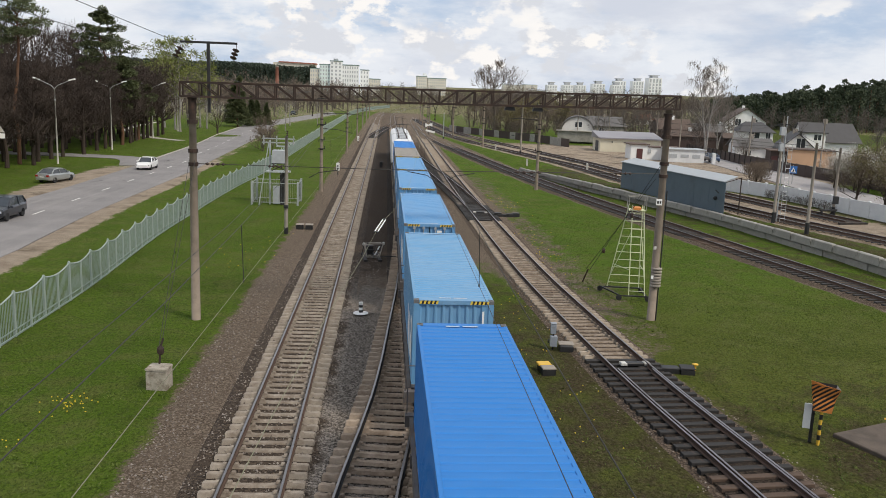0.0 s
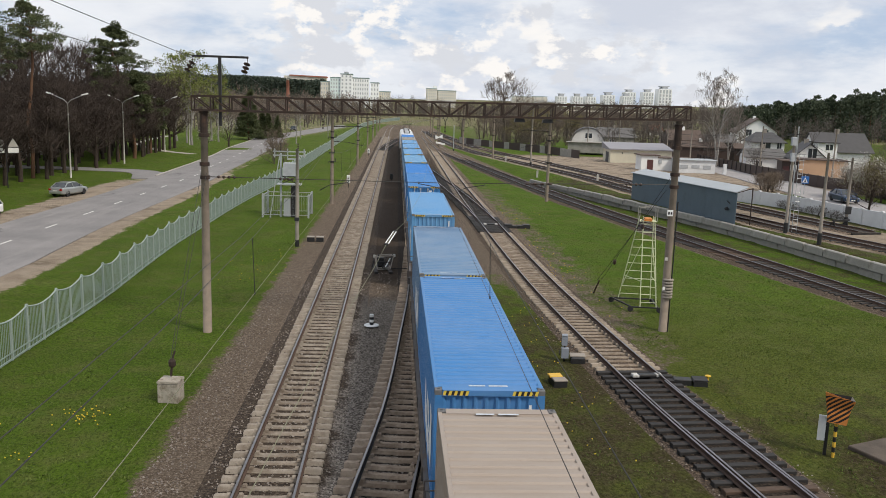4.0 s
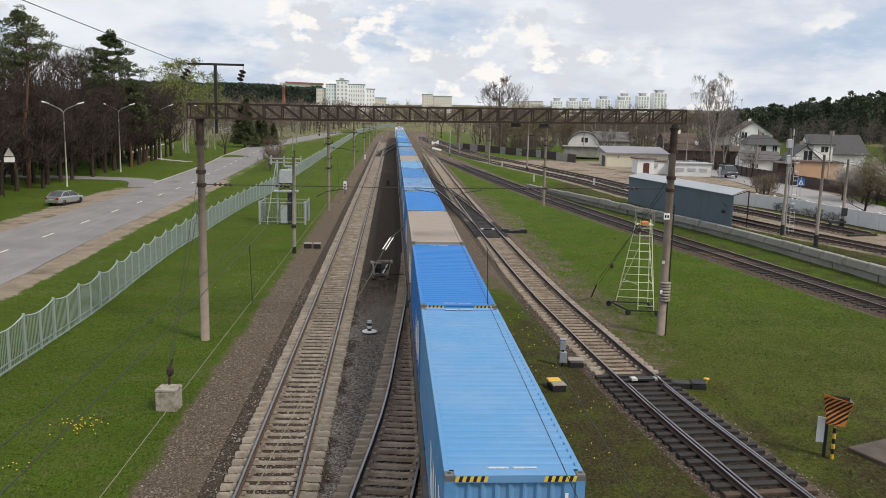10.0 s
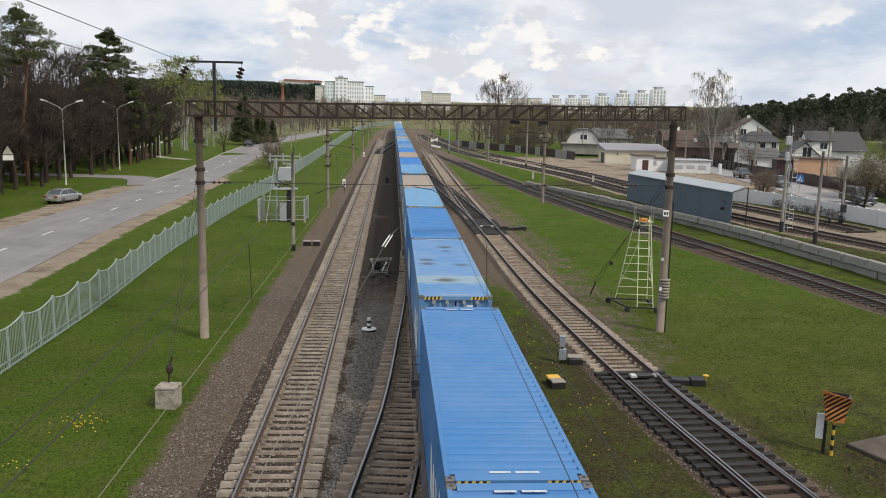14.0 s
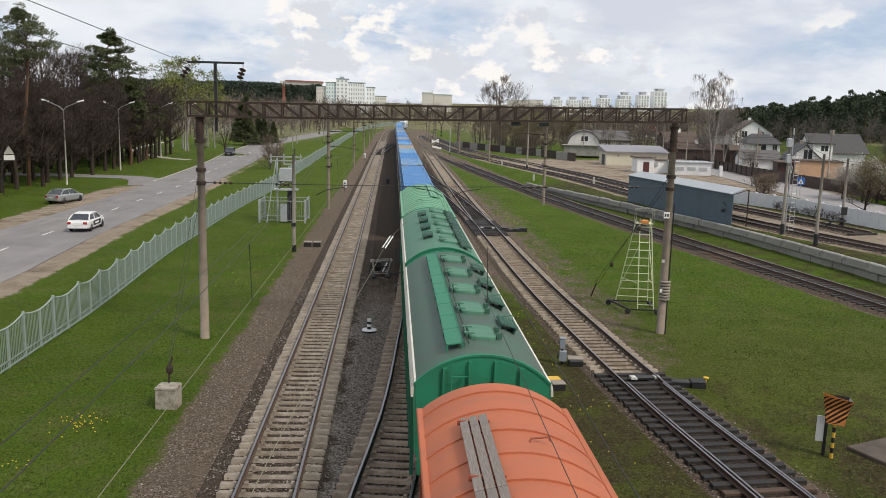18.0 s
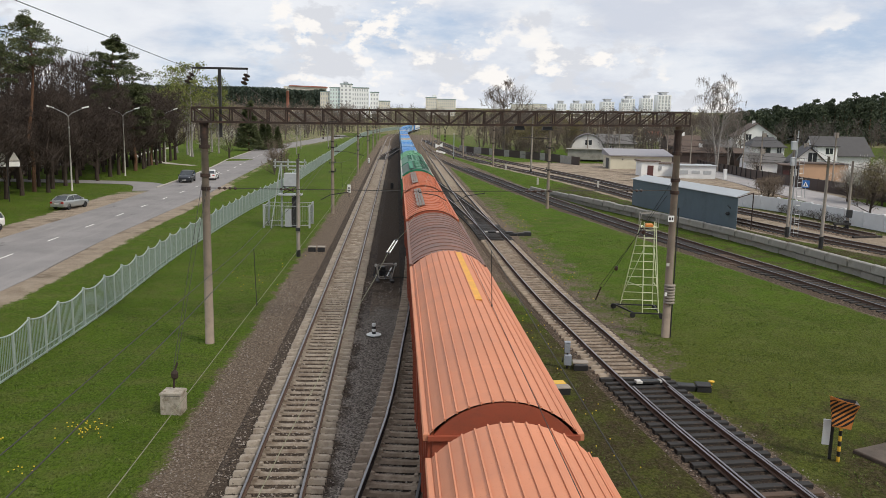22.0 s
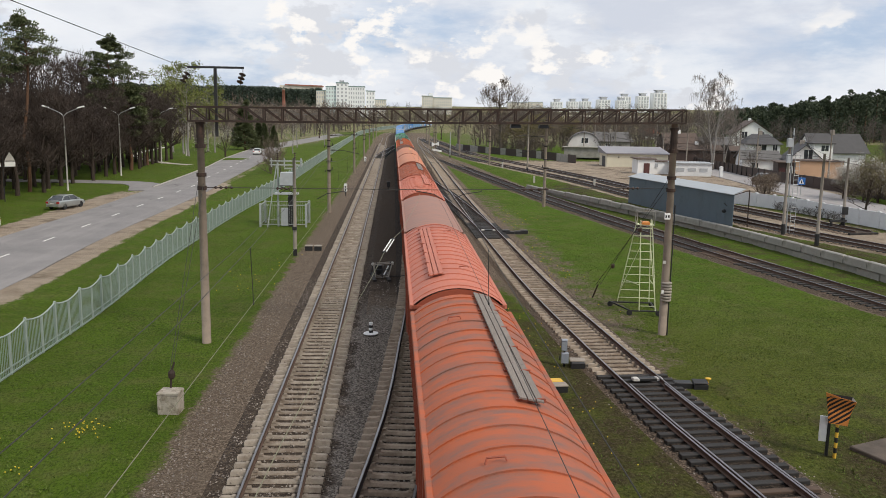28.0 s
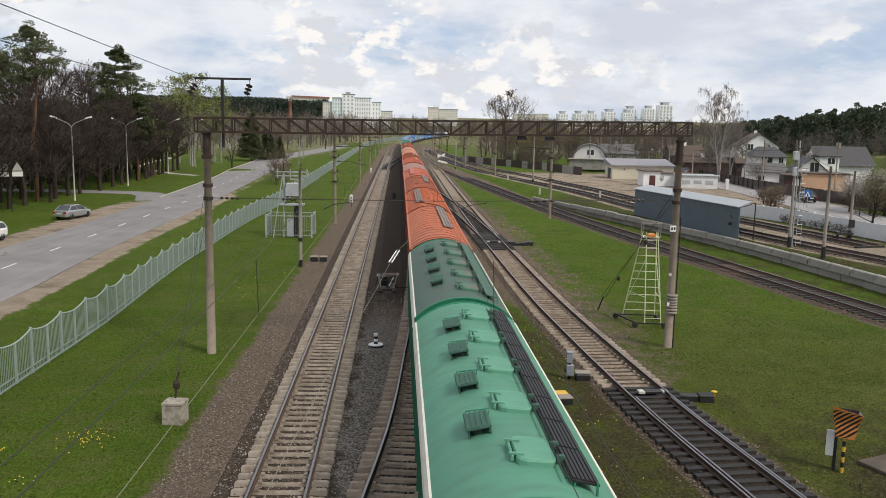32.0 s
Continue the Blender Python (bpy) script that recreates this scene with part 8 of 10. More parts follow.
# whitewashed wall along the street
wall_line = spline([(37.2, 93.5, 0), (38.7, 90.0, 0), (41.2, 83.5, 0), (42.2, 77, 0), (43.6, 69.5, 0), (46, 58, 0), (50, 40, 0)], 1.0)
k = thing("white_wall", "low whitewashed concrete panel wall beside the street", "wall", kind="structure")
WHITEWASH = plain("whitewash", (0.66, 0.67, 0.68), 0.85, 0, 0.12, 0.9, 25, 0.2, 0.005, (0.42, 0.41, 0.38), (0.58, 0.78))
for x, y, h in along([(p[0], p[1]) for p in wall_line], 2.5):
    part("wall_panel", Mesh().slab(-0.06, 0.06, -1.235, 1.235, -0.2, 1.45, 0.02), WHITEWASH, k, "", pose(x, y, TERRACE, 0, 0, -h + 180))
    part("wall_pillar", Mesh().slab(-0.12, 0.12, -0.12, 0.12, -0.2, 1.55, 0.03), WHITEWASH, k, "", pose(x, y, TERRACE, 0, 0, -h + 180) @ pose(0, 1.25, 0))

# crossing sign
k = thing("crossing_sign", "square blue pedestrian-crossing sign on a pale post", "road sign", pose(51.2, 100.8, TERRACE - 0.58, 0, 0, -20))
part("post", Mesh().tube([(0, 0, -0.2), (0, 0, 3.0)], 0.04, 8), GALV, k)
part("sign_board", Mesh().slab(-0.45, 0.45, -0.06, -0.03, 1.95, 2.85, 0.02), plain("sign_blue", (0.03, 0.15, 0.45), 0.5, 0, 0.1, 4, 20, 0), k, "blue sign board")
part("sign_triangle", Mesh().prism([(-0.32, 2.08), (0.32, 2.08), (0, 2.72)], -0.075, -0.065), WHITE, k, "white triangle")
part("sign_mark", Mesh().prism([(-0.08, 2.14), (0.1, 2.14), (0.03, 2.5), (-0.02, 2.5)], -0.085, -0.078), BLACK, k)

BRICK_W = plain("white_render", (0.80, 0.80, 0.79), 0.85, 0, 0.1, 0.5, 20, 0.1, 0.004, (0.48, 0.47, 0.45), (0.6, 0.8))
CREAM_W = plain("cream_panel", (0.60, 0.56, 0.44), 0.7, 0, 0.1, 0.5, 20, 0.05, 0.003, (0.45, 0.42, 0.34), (0.6, 0.8))
PEACH = plain("peach_render", (0.56, 0.36, 0.23), 0.85, 0, 0.1, 0.5, 20, 0.1, 0.003, (0.45, 0.28, 0.18), (0.6, 0.8))
ROOF_DARK = plain("dark_tile_roof", (0.07, 0.068, 0.07), 0.75, 0, 0.2, 1, 12, 0.3, 0.02)
ROOF_GREY = plain("grey_slate_roof", (0.125, 0.12, 0.118), 0.8, 0, 0.2, 1, 12, 0.3, 0.02)
ROOF_BROWN = plain("brown_roof", (0.10, 0.07, 0.055), 0.8, 0, 0.2, 1, 12, 0.3, 0.02)
FENCE_BROWN = plain("dark_brown_sheet_fence", (0.06, 0.04, 0.034), 0.6, 0.2, 0.2, 0.8, 20, 0.05)
DOOR_RED = plain("dark_red_door", (0.09, 0.03, 0.028), 0.6, 0, 0.15, 2, 20, 0.05)


def window(parent, x, z, w, h, y=0.0, name="window"):
    """A framed window on a wall that faces -y."""
    f = Mesh()
    for a, b, c, d in ((-w / 2, w / 2, -h / 2, -h / 2 + 0.08), (-w / 2, w / 2, h / 2 - 0.08, h / 2), (-w / 2, -w / 2 + 0.08, -h / 2, h / 2), (w / 2 - 0.08, w / 2, -h / 2, h / 2), (-0.035, 0.035, -h / 2, h / 2)):
        f.box(x + a, x + b, y - 0.06, y - 0.005, z + c, z + d)
    k = part(name, f, WHITE, parent, "white window frame")
    part("pane", Mesh().box(x - w / 2 + 0.06, x + w / 2 - 0.06, y - 0.03, y - 0.012, z - h / 2 + 0.06, z + h / 2 - 0.06), GLASS, k)


def house(label, x, y, turn, w, d, eave, ridge, wall, roof, windows, hip=False, over=0.45, cross=False, base=None):
    """A house with its front to -y: gable front (or, with cross, the ridge along the front)."""
    z = (ground_z(x, y) if base is None else base) - 0.3
    k = thing("house", label, "house", pose(x, y, z, 0, 0, turn), "houses by the street")
    e, r = eave - z, ridge - z
    h = w / 2
    if cross:
        part("wall", Mesh().box(-h, h, 0, d, 0, e), wall, k)
        o = over
        vs = [(-h - o, -o, e - 0.1), (h + o, -o, e - 0.1), (h + o * (0.4 if not hip else -3), d / 2, r), (-h - o * (0.4 if not hip else -3), d / 2, r), (-h - o, d + o, e - 0.1), (h + o, d + o, e - 0.1)]
        vs += [(a, b, c - 0.14) for a, b, c in vs]
        part("roof", Mesh().add(vs, [(0, 1, 2, 3), (3, 2, 5, 4), (6, 9, 8, 7), (9, 10, 11, 8), (0, 6, 7, 1), (4, 5, 11, 10), (1, 7, 8, 2), (2, 8, 11, 5), (0, 3, 9, 6), (3, 4, 10, 9)]), roof, k)
        if not hip:
            for s in (-1, 1):
                part("gable_wall", Mesh().add([(s * h, 0, e), (s * h, d, e), (s * h, d / 2, r - 0.12), (s * (h - 0.2), 0, e), (s * (h - 0.2), d, e), (s * (h - 0.2), d / 2, r - 0.12)], [(0, 1, 2), (3, 5, 4), (0, 3, 4, 1), (1, 4, 5, 2), (2, 5, 3, 0)]), wall, k)
        else:
            part("hip_face", Mesh().add([(-h - o, -o, e - 0.1), (-h - o, d + o, e - 0.1), (-h + o * 3, d / 2, r), (-h, d / 2, e - 0.2)], [(0, 1, 2), (0, 3, 1), (0, 2, 3), (1, 3, 2)]).add([(h + o, -o, e - 0.1), (h + o, d + o, e - 0.1), (h - o * 3, d / 2, r), (h, d / 2, e - 0.2)], [(0, 2, 1), (0, 1, 3), (0, 3, 2), (1, 2, 3)]), roof, k)
    else:
        part("wall", Mesh().prism([(-h, 0), (h, 0), (h, e), (0, r - 0.12), (-h, e)], 0, d), wall, k)
        o = over
        for s in (-1, 1):
            sl = (r - e) / h
            vs = [(s * (h + o), -o, e - sl * o), (0, -o, r), (0, d + o, r), (s * (h + o), d + o, e - sl * o)]
            vs += [(a, b, c + 0.15) for a, b, c in vs]
            part("roof", Mesh().add(vs, [(0, 3, 2, 1), (4, 5, 6, 7), (0, 1, 5, 4), (1, 2, 6, 5), (2, 3, 7, 6), (3, 0, 4, 7)]), roof, k, "pitched roof")
    for a, zz, ww, hh in windows:
        window(k, a, zz - z, ww, hh)
    part("chimney", Mesh().slab(-0.35, 0.35, d * 0.5 - 0.3, d * 0.5 + 0.3, r - 0.6, r + 0.7, 0.04), BRICK_W if roof is ROOF_BROWN else CONCRETE, k)
    return k


house("white house with a brown roof and two gable windows", 90.9, 206, -14, 9.6, 12, 6.0, 9.3, BRICK_W, ROOF_BROWN, [(-2.0, 5.8, 1.5, 1.7), (2.0, 5.8, 1.5, 1.7)])
house("white house with a dark hipped roof", 75.3, 165, -12, 6.4, 8, 4.95, 6.8, BRICK_W, ROOF_DARK, [(-0.5, 4.2, 2.2, 1.6), (2.2, 4.2, 1.0, 1.4)], True, 0.5, True)
house("white gabled house with a tall dark gable window", 68.9, 135, -18, 5.2, 9, 3.4, 5.75, BRICK_W, ROOF_DARK, [(0.4, 4.1, 1.5, 1.9)])
long_house = house("house with a long dark grey roof and white dormer wall", 82.9, 150, -4, 10.0, 7, 4.0, 7.4, BRICK_W, ROOF_DARK, [(-2.6, 3.4, 1.5, 1.3)], False, 0.6, True)
house("low annexe with a grey sheet roof", 65.0, 143, -10, 6.5, 5, 3.0, 4.4, BRICK_W, ROOF_GREY, [(-1.0, 1.8, 1.2, 1.0)], False, 0.5, True)
zd = ground_z(82.9, 150) - 0.3
part("dormer", Mesh().box(-5.3, -1.7, -1.2, 3.0, 2.0, 5.5 - zd), BRICK_W, long_house, "white dormer wall")
part("dormer_roof", Mesh().slab(-5.6, -1.4, -1.6, 3.2, 5.5 - zd, 5.75 - zd, 0.03), ROOF_DARK, long_house)
window(long_house, -3.2, 4.75 - zd, 1.5, 1.2, -1.2)
house("dark timber outbuilding among bare trees", 66.0, 186, 0, 8, 7, 4.2, 6.4, FENCE_BROWN, ROOF_BROWN, [], False, 0.4, True)
house("grey garden house behind the bare trees", 55.0, 205, 0, 9, 7, 3.8, 6.0, WALL_BLOCK, ROOF_GREY, [(-1.5, 2.6, 1.2, 1.2)], False, 0.4, True)
house("long dark plank shed with a low sheet roof", 64.5, 172, -8, 9.5, 5, 3.3, 4.3, FENCE_BROWN, ROOF_BROWN, [], False, 0.35, True)
house("dark weathered barn behind the plank shed", 72.5, 186, -10, 9.0, 6, 4.0, 5.6, FENCE_BROWN, ROOF_GREY, [], False, 0.4, True)
house("low dark lean-to beside the white house", 76.8, 176, -12, 7.0, 5, 3.1, 4.0, FENCE_BROWN, ROOF_BROWN, [], False, 0.3, True)
house("small white house with a red roof", 101, 320, 0, 5, 6, 3.4, 5.2, BRICK_W, plain("orange_red_roof", (0.38, 0.09, 0.05), 0.8, 0, 0.2, 1, 12, 0.2), [(0, 3.0, 1.2, 1.2)], False, 0.4, True)

k = thing("peach_garage", "plain peach-coloured rendered garage wall with dark door", "garage", pose(64.6, 122.0, ground_z(64.6, 122), 0, 0, -16), "houses by the street")
part("wall", Mesh().box(-3.4, 3.4, 0, 5, -0.3, 3.15), PEACH, k)
part("roof", Mesh().slab(-3.6, 3.6, -0.2, 5.2, 3.15, 3.3, 0.03), ROOF_BROWN, k)
part("annexe", Mesh().box(-5.9, -3.42, 0.2, 4.5, -0.3, 2.85), FENCE_BROWN, k, "dark timber annexe")
part("annexe_roof", Mesh().slab(-6.2, -3.62, -0.4, 4.8, 2.85, 3.0, 0.03), ROOF_BROWN, k)
window(k, -4.2, 1.6, 0.9, 1.5, 0.2)
part("door", Mesh().box(-5.7, -4.85, 0.15, 0.2, 0.0, 2.1), DOOR_RED, k)

k = thing("sheet_fence", "dark brown sheet-metal fence along the gardens", "fence")
for x, y, h in along([(62.5, 168), (60.3, 150), (58.8, 134), (58.2, 122), (58.6, 112), (59.4, 100), (60.5, 84)], 2.5):
    part("fence_panel", Mesh().box(-0.03, 0.03, -1.23, 1.23, -0.1, 1.6), FENCE_BROWN, k, "", pose(x, y, ground_z(x, y), 0, 0, -h + 180))
    part("fence_post", Mesh().slab(-0.05, 0.05, -0.05, 0.05, -0.1, 1.68, 0.02), DARK_STEEL, k, "", pose(x, y + 1.25, ground_z(x, y)))

# the yard: cream hall, white hut, round-roofed house
k = thing("cream_hall", "low cream-panelled hall with a grey roof", "building", pose(46.9, 157.0, 0.12, 0, 0, -3))
part("wall", Mesh().box(-5.9, 5.9, 0, 7, -0.4, 2.75), CREAM_W, k)
part("door", Mesh().box(-5.95, -5.91, 1.5, 4.2, -0.2, 2.2), ROOF_DARK, k, "dark doorway in the end wall")
part("roof", Mesh().prism([(-0.4, 2.7), (7.4, 2.7), (7.4, 3.9), (-0.4, 2.92)], -6.2, 6.2, pose(0, 0, 0, 0, 0, 90) @ Matrix.Diagonal((1, -1, 1, 1))), plain("lavender_grey_sheet", (0.29, 0.28, 0.30), 0.55, 0.2, 0.12, 0.8, 20, 0.05), k, "grey sheet roof")
for x in (-3.6, -1.0):
    part("wall_lamp", Mesh().lathe([(0.14, 0), (0.14, 0.1)], 10, (0, 0, 0), pose(x, -0.05, 2.1, 90, 0, 0)), BLACK, k)
k = thing("white_hut", "small white rendered hut with a dark red door", "hut", pose(45.2, 136.6, 0.25, 0, 0, -3))
part("wall", Mesh().box(-4.2, -1.4, 0, 4, -0.4, 2.7).box(-1.4, 4.4, 0.5, 4, -0.4, 2.3), BRICK_W, k)
part("roof", Mesh().slab(-4.5, -1.1, -0.3, 4.3, 2.7, 2.86, 0.03).slab(-1.1, 4.6, 0.3, 4.3, 2.3, 2.44, 0.03), ROOF_BROWN, k)
part("door", Mesh().slab(-3.2, -2.2, -0.06, -0.01, -0.1, 2.05, 0.02), DOOR_RED, k, "dark red door")
part("meter_box", Mesh().slab(-1.2, -0.7, 0.3, 0.48, 1.4, 2.0, 0.03), GREY_BOX, k)
k = thing("white_store", "long low white store beside the hut", "building", pose(50.6, 133.0, 0.3, 0, 0, -4))
part("wall", Mesh().box(-4.6, 1.6, 0, 4, -0.4, 2.25), WHITEWASH, k)
part("roof", Mesh().slab(-4.8, 1.8, -0.25, 4.3, 2.25, 2.38, 0.03), SHED_ROOF, k)
for i in range(3):
    part("wall_board", Mesh().box(-4.2 + i * 1.9, -2.9 + i * 1.9, -0.06, -0.01, 0.9 + 0.1 * (i % 2), 1.5), GREY_BOX, k)
part("gate_post", Mesh().slab(2.6, 3.1, -1.2, -0.7, -0.3, 1.9, 0.03), WHITEWASH, k)
k = thing("round_roof_house", "whitish house with a round grey roof", "house", pose(44.0, 190, 0.9, 0, 0, -13))
prof = arch(3.9, 1.9, 5.2, 12)
part("wall", Mesh().prism([(-3.7, -1.6), (3.7, -1.6)] + [(x * 0.95, z - 0.1) for x, z in reversed(prof)], 0, 9), plain("grey_white_render", (0.62, 0.61, 0.58), 0.85, 0, 0.15, 0.6, 20, 0.1), k)
part("roof", Mesh().prism(prof + [(x * 1.04, z + 0.14) for x, z in reversed(prof)], -0.4, 9.4), ROOF_GREY, k)
window(k, 0.2, 3.4, 1.7, 1.3)
part("lean_to", Mesh().box(-4.4, 6.5, -3.0, -0.05, -0.4, 1.9), WALL_BLOCK, k)
part("lean_to_roof", Mesh().slab(-4.8, 6.9, -3.4, 0.0, 1.9, 2.05, 0.03), WALL_BLOCK, k)
k = thing("board_fence", "dark weathered board fence behind the yard", "fence")
for x, y, h in along([(18, 232), (24, 214), (31, 198), (36, 182), (37.5, 170)], 2.5):
    part("fence_panel", Mesh().box(-0.04, 0.04, -1.24, 1.24, -0.1, 1.7), FENCE_BROWN if int(x) % 3 else WALL_BLOCK, k, "", pose(x, y, ground_z(x, y), 0, 0, -h + 180))
# bare utility poles by the houses
for x, y, h in ((44, 190, 9), (47, 192, 9), (50, 195, 8.5), (53, 196, 9), (56.5, 176, 9), (57.6, 160, 8.5), (60.5, 142, 8.2), (62.6, 128, 8.2), (59.2, 132, 8.0), (65, 120, 8), (54.5, 165, 8)):
    concrete_pole("utility_pole", "slender pale concrete utility pole", x, y, h, 0.13, 0.09, None, "pole", 0.4, "utility poles by the houses")
# old concrete wall behind the lime trunks
k = thing("panel_wall", "grey concrete panel wall behind the lime trunks", "wall", kind="structure")
for i in range(34):
    part("wall_panel", Mesh().slab(-0.07, 0.07, -1.48, 1.48, -0.2, 2.3, 0.03), WALL_BLOCK, k, "", pose(-60.5, 60 + i * 3.0, LOW))

# ---- distance: hospital, chimney, apartment blocks ----
FAR_WHITE = plain("far_white_wall", (0.84, 0.86, 0.86), 0.85, 0, 0.06, 0.05, 2, 0)
FAR_GREEN = plain("far_pale_green_wall", (0.70, 0.80, 0.78), 0.85, 0, 0.06, 0.05, 2, 0)
FAR_CREAM = plain("far_cream_wall", (0.70, 0.67, 0.58), 0.85, 0, 0.06, 0.05, 2, 0)
# window colour raised to mid grey, with the haze of distance in it
FAR_GLASS = plain("far_window", (0.42, 0.45, 0.47), 0.4, 0, 0.1, 0.1, 2, 0)
FAR_ROOF = plain("far_green_grey_roof", (0.22, 0.30, 0.29), 0.8, 0, 0.1, 0.1, 2, 0)
FAR_RED = plain("far_brick_red", (0.36, 0.15, 0.11), 0.9, 0, 0.1, 0.1, 2, 0)


def far_block(parent, x0, x1, y, z0, z1, mat, floors, bays, depth=16, glass_w=0.42):
    part("wall", Mesh().box(x0, x1, y, y + depth, z0, z1), mat, parent)
    part("parapet", Mesh().box(x0 - 0.3, x1 + 0.3, y - 0.3, y + depth, z1, z1 + 0.8), FAR_ROOF, parent)
    bw, fh = (x1 - x0) / bays, (z1 - z0) / floors
    data = Mesh().box(-bw * glass_w / 2, bw * glass_w / 2, -0.12, 0.02, -fh * 0.26, fh * 0.26).data("window", FAR_GLASS)
    for i in range(bays):
        for j in range(floors):
            part("window", data, None, parent, "", Matrix.Translation((x0 + (i + 0.5) * bw, y, z0 + (j + 0.5) * fh)))


k = thing("hospital_building", "large white and pale green hospital on the skyline", "building", pose(-4.0, 0, 0))
far_block(k, -69, -60, 802, 5, 28.5, FAR_CREAM, 6, 4)
far_block(k, -60, -50, 800, 5, 32.5, FAR_GREEN, 8, 4)
far_block(k, -50, -39, 798, 5, 36, FAR_WHITE, 9, 3)
far_block(k, -39, -23.5, 800, 5, 32.8, FAR_WHITE, 7, 7)
far_block(k, -22, -14, 806, 5, 29, FAR_WHITE, 6, 3)
far_block(k, -14, -3, 812, 5, 21, FAR_CREAM, 4, 5)
part("roof_house", Mesh().box(-47, -43, 800, 808, 36.8, 38.6), GREY_BOX, k)
k = thing("brick_chimney", "tall red brick chimney", "chimney", pose(-77.6, 600, 4))
part("shaft", Mesh().tube([(0, 0, -4), (0, 0, 20.8)], [1.5, 1.0], 12), FAR_RED, k, smooth=True)
part("rim", Mesh().lathe([(1.12, 20.3), (1.12, 21.1)], 12), CONCRETE, k)
k = thing("long_hall", "long low building with a reddish roof on the ridge", "building", pose(-6.0, 0, 0))
part("wall", Mesh().box(-160, -99, 1240, 1260, 2, 46.0), FAR_CREAM, k)
part("roof", Mesh().prism([(-152, 46.0), (-98, 44.6), (-98, 46.4), (-152, 47.6)], 1238, 1262), FAR_RED, k)
k = thing("cream_building", "cream apartment building on the skyline", "building")
far_block(k, 31, 42, 900, 8, 27, FAR_CREAM, 6, 5)
far_block(k, 43, 63, 904, 8, 25.5, FAR_CREAM, 6, 9)
part("roof_house", Mesh().box(38, 42, 902, 910, 27.8, 30.5), FAR_WHITE, k)


def tower(x, y, top, w=20):
    k = thing("apartment_tower", "white high-rise apartment tower on the skyline", "building", pose(x, y, 0), "apartment towers")
    part("wall", Mesh().box(-w / 2, w / 2, 0, w, 5, top), FAR_WHITE, k)
    part("roof_house", Mesh().box(-w * 0.22, w * 0.22, 3, w - 3, top, top + 4.0).box(-w * 0.32, w * 0.32, 3, w - 3, top + 4.0, top + 5.2), GREY_BOX, k)
    for i in range(4):
        u = -w / 2 + (i + 0.5) * w / 4
        part("balcony_column", Mesh().box(u - w * 0.055, u + w * 0.055, -0.6, 0.0, 6, top - 1.5), FAR_GLASS, k, "dark stacked balconies")
        for j in range(7):
            part("balcony", Mesh().box(u - w * 0.06, u + w * 0.06, -0.9, -0.6, 8 + j * (top - 12) / 7, 9.6 + j * (top - 12) / 7), FAR_WHITE, k)


for x, y, top, w in ((485, 1500, 52, 24), (454, 1500, 45.3, 20), (426, 1520, 44.6, 21), (409, 1480, 36.6, 17), (382, 1500, 38, 22), (348.5, 1500, 34.2, 19), (325, 1500, 33.6, 19), (298, 1510, 33, 19)):
    tower(x, y, top, w)
k = thing("long_apartment_block", "long pinkish apartment block on the far ridge", "building")
far_block(k, 193, 226, 1400, 12, 28.6, FAR_CREAM, 5, 14, 16)
far_block(k, 229, 252, 1404, 12, 29.6, FAR_CREAM, 5, 10, 16)

k = thing("viaduct", "pale concrete road bridge across the valley", "bridge")
part("deck", Mesh().box(112, 200, 560, 568, 9.0, 10.0), FAR_CREAM, k, "pale bridge deck")
for i in range(7):
    x = 116 + i * 13.5
    part("pier", Mesh().box(x - 0.6, x + 0.6, 561, 567, 0.0, 9.0), FAR_CREAM, k)

# ---- trackside equipment ----
LIME = plain("pale_yellow_green_paint", (0.60, 0.62, 0.42), 0.6, 0, 0.15, 4, 40, 0.05)


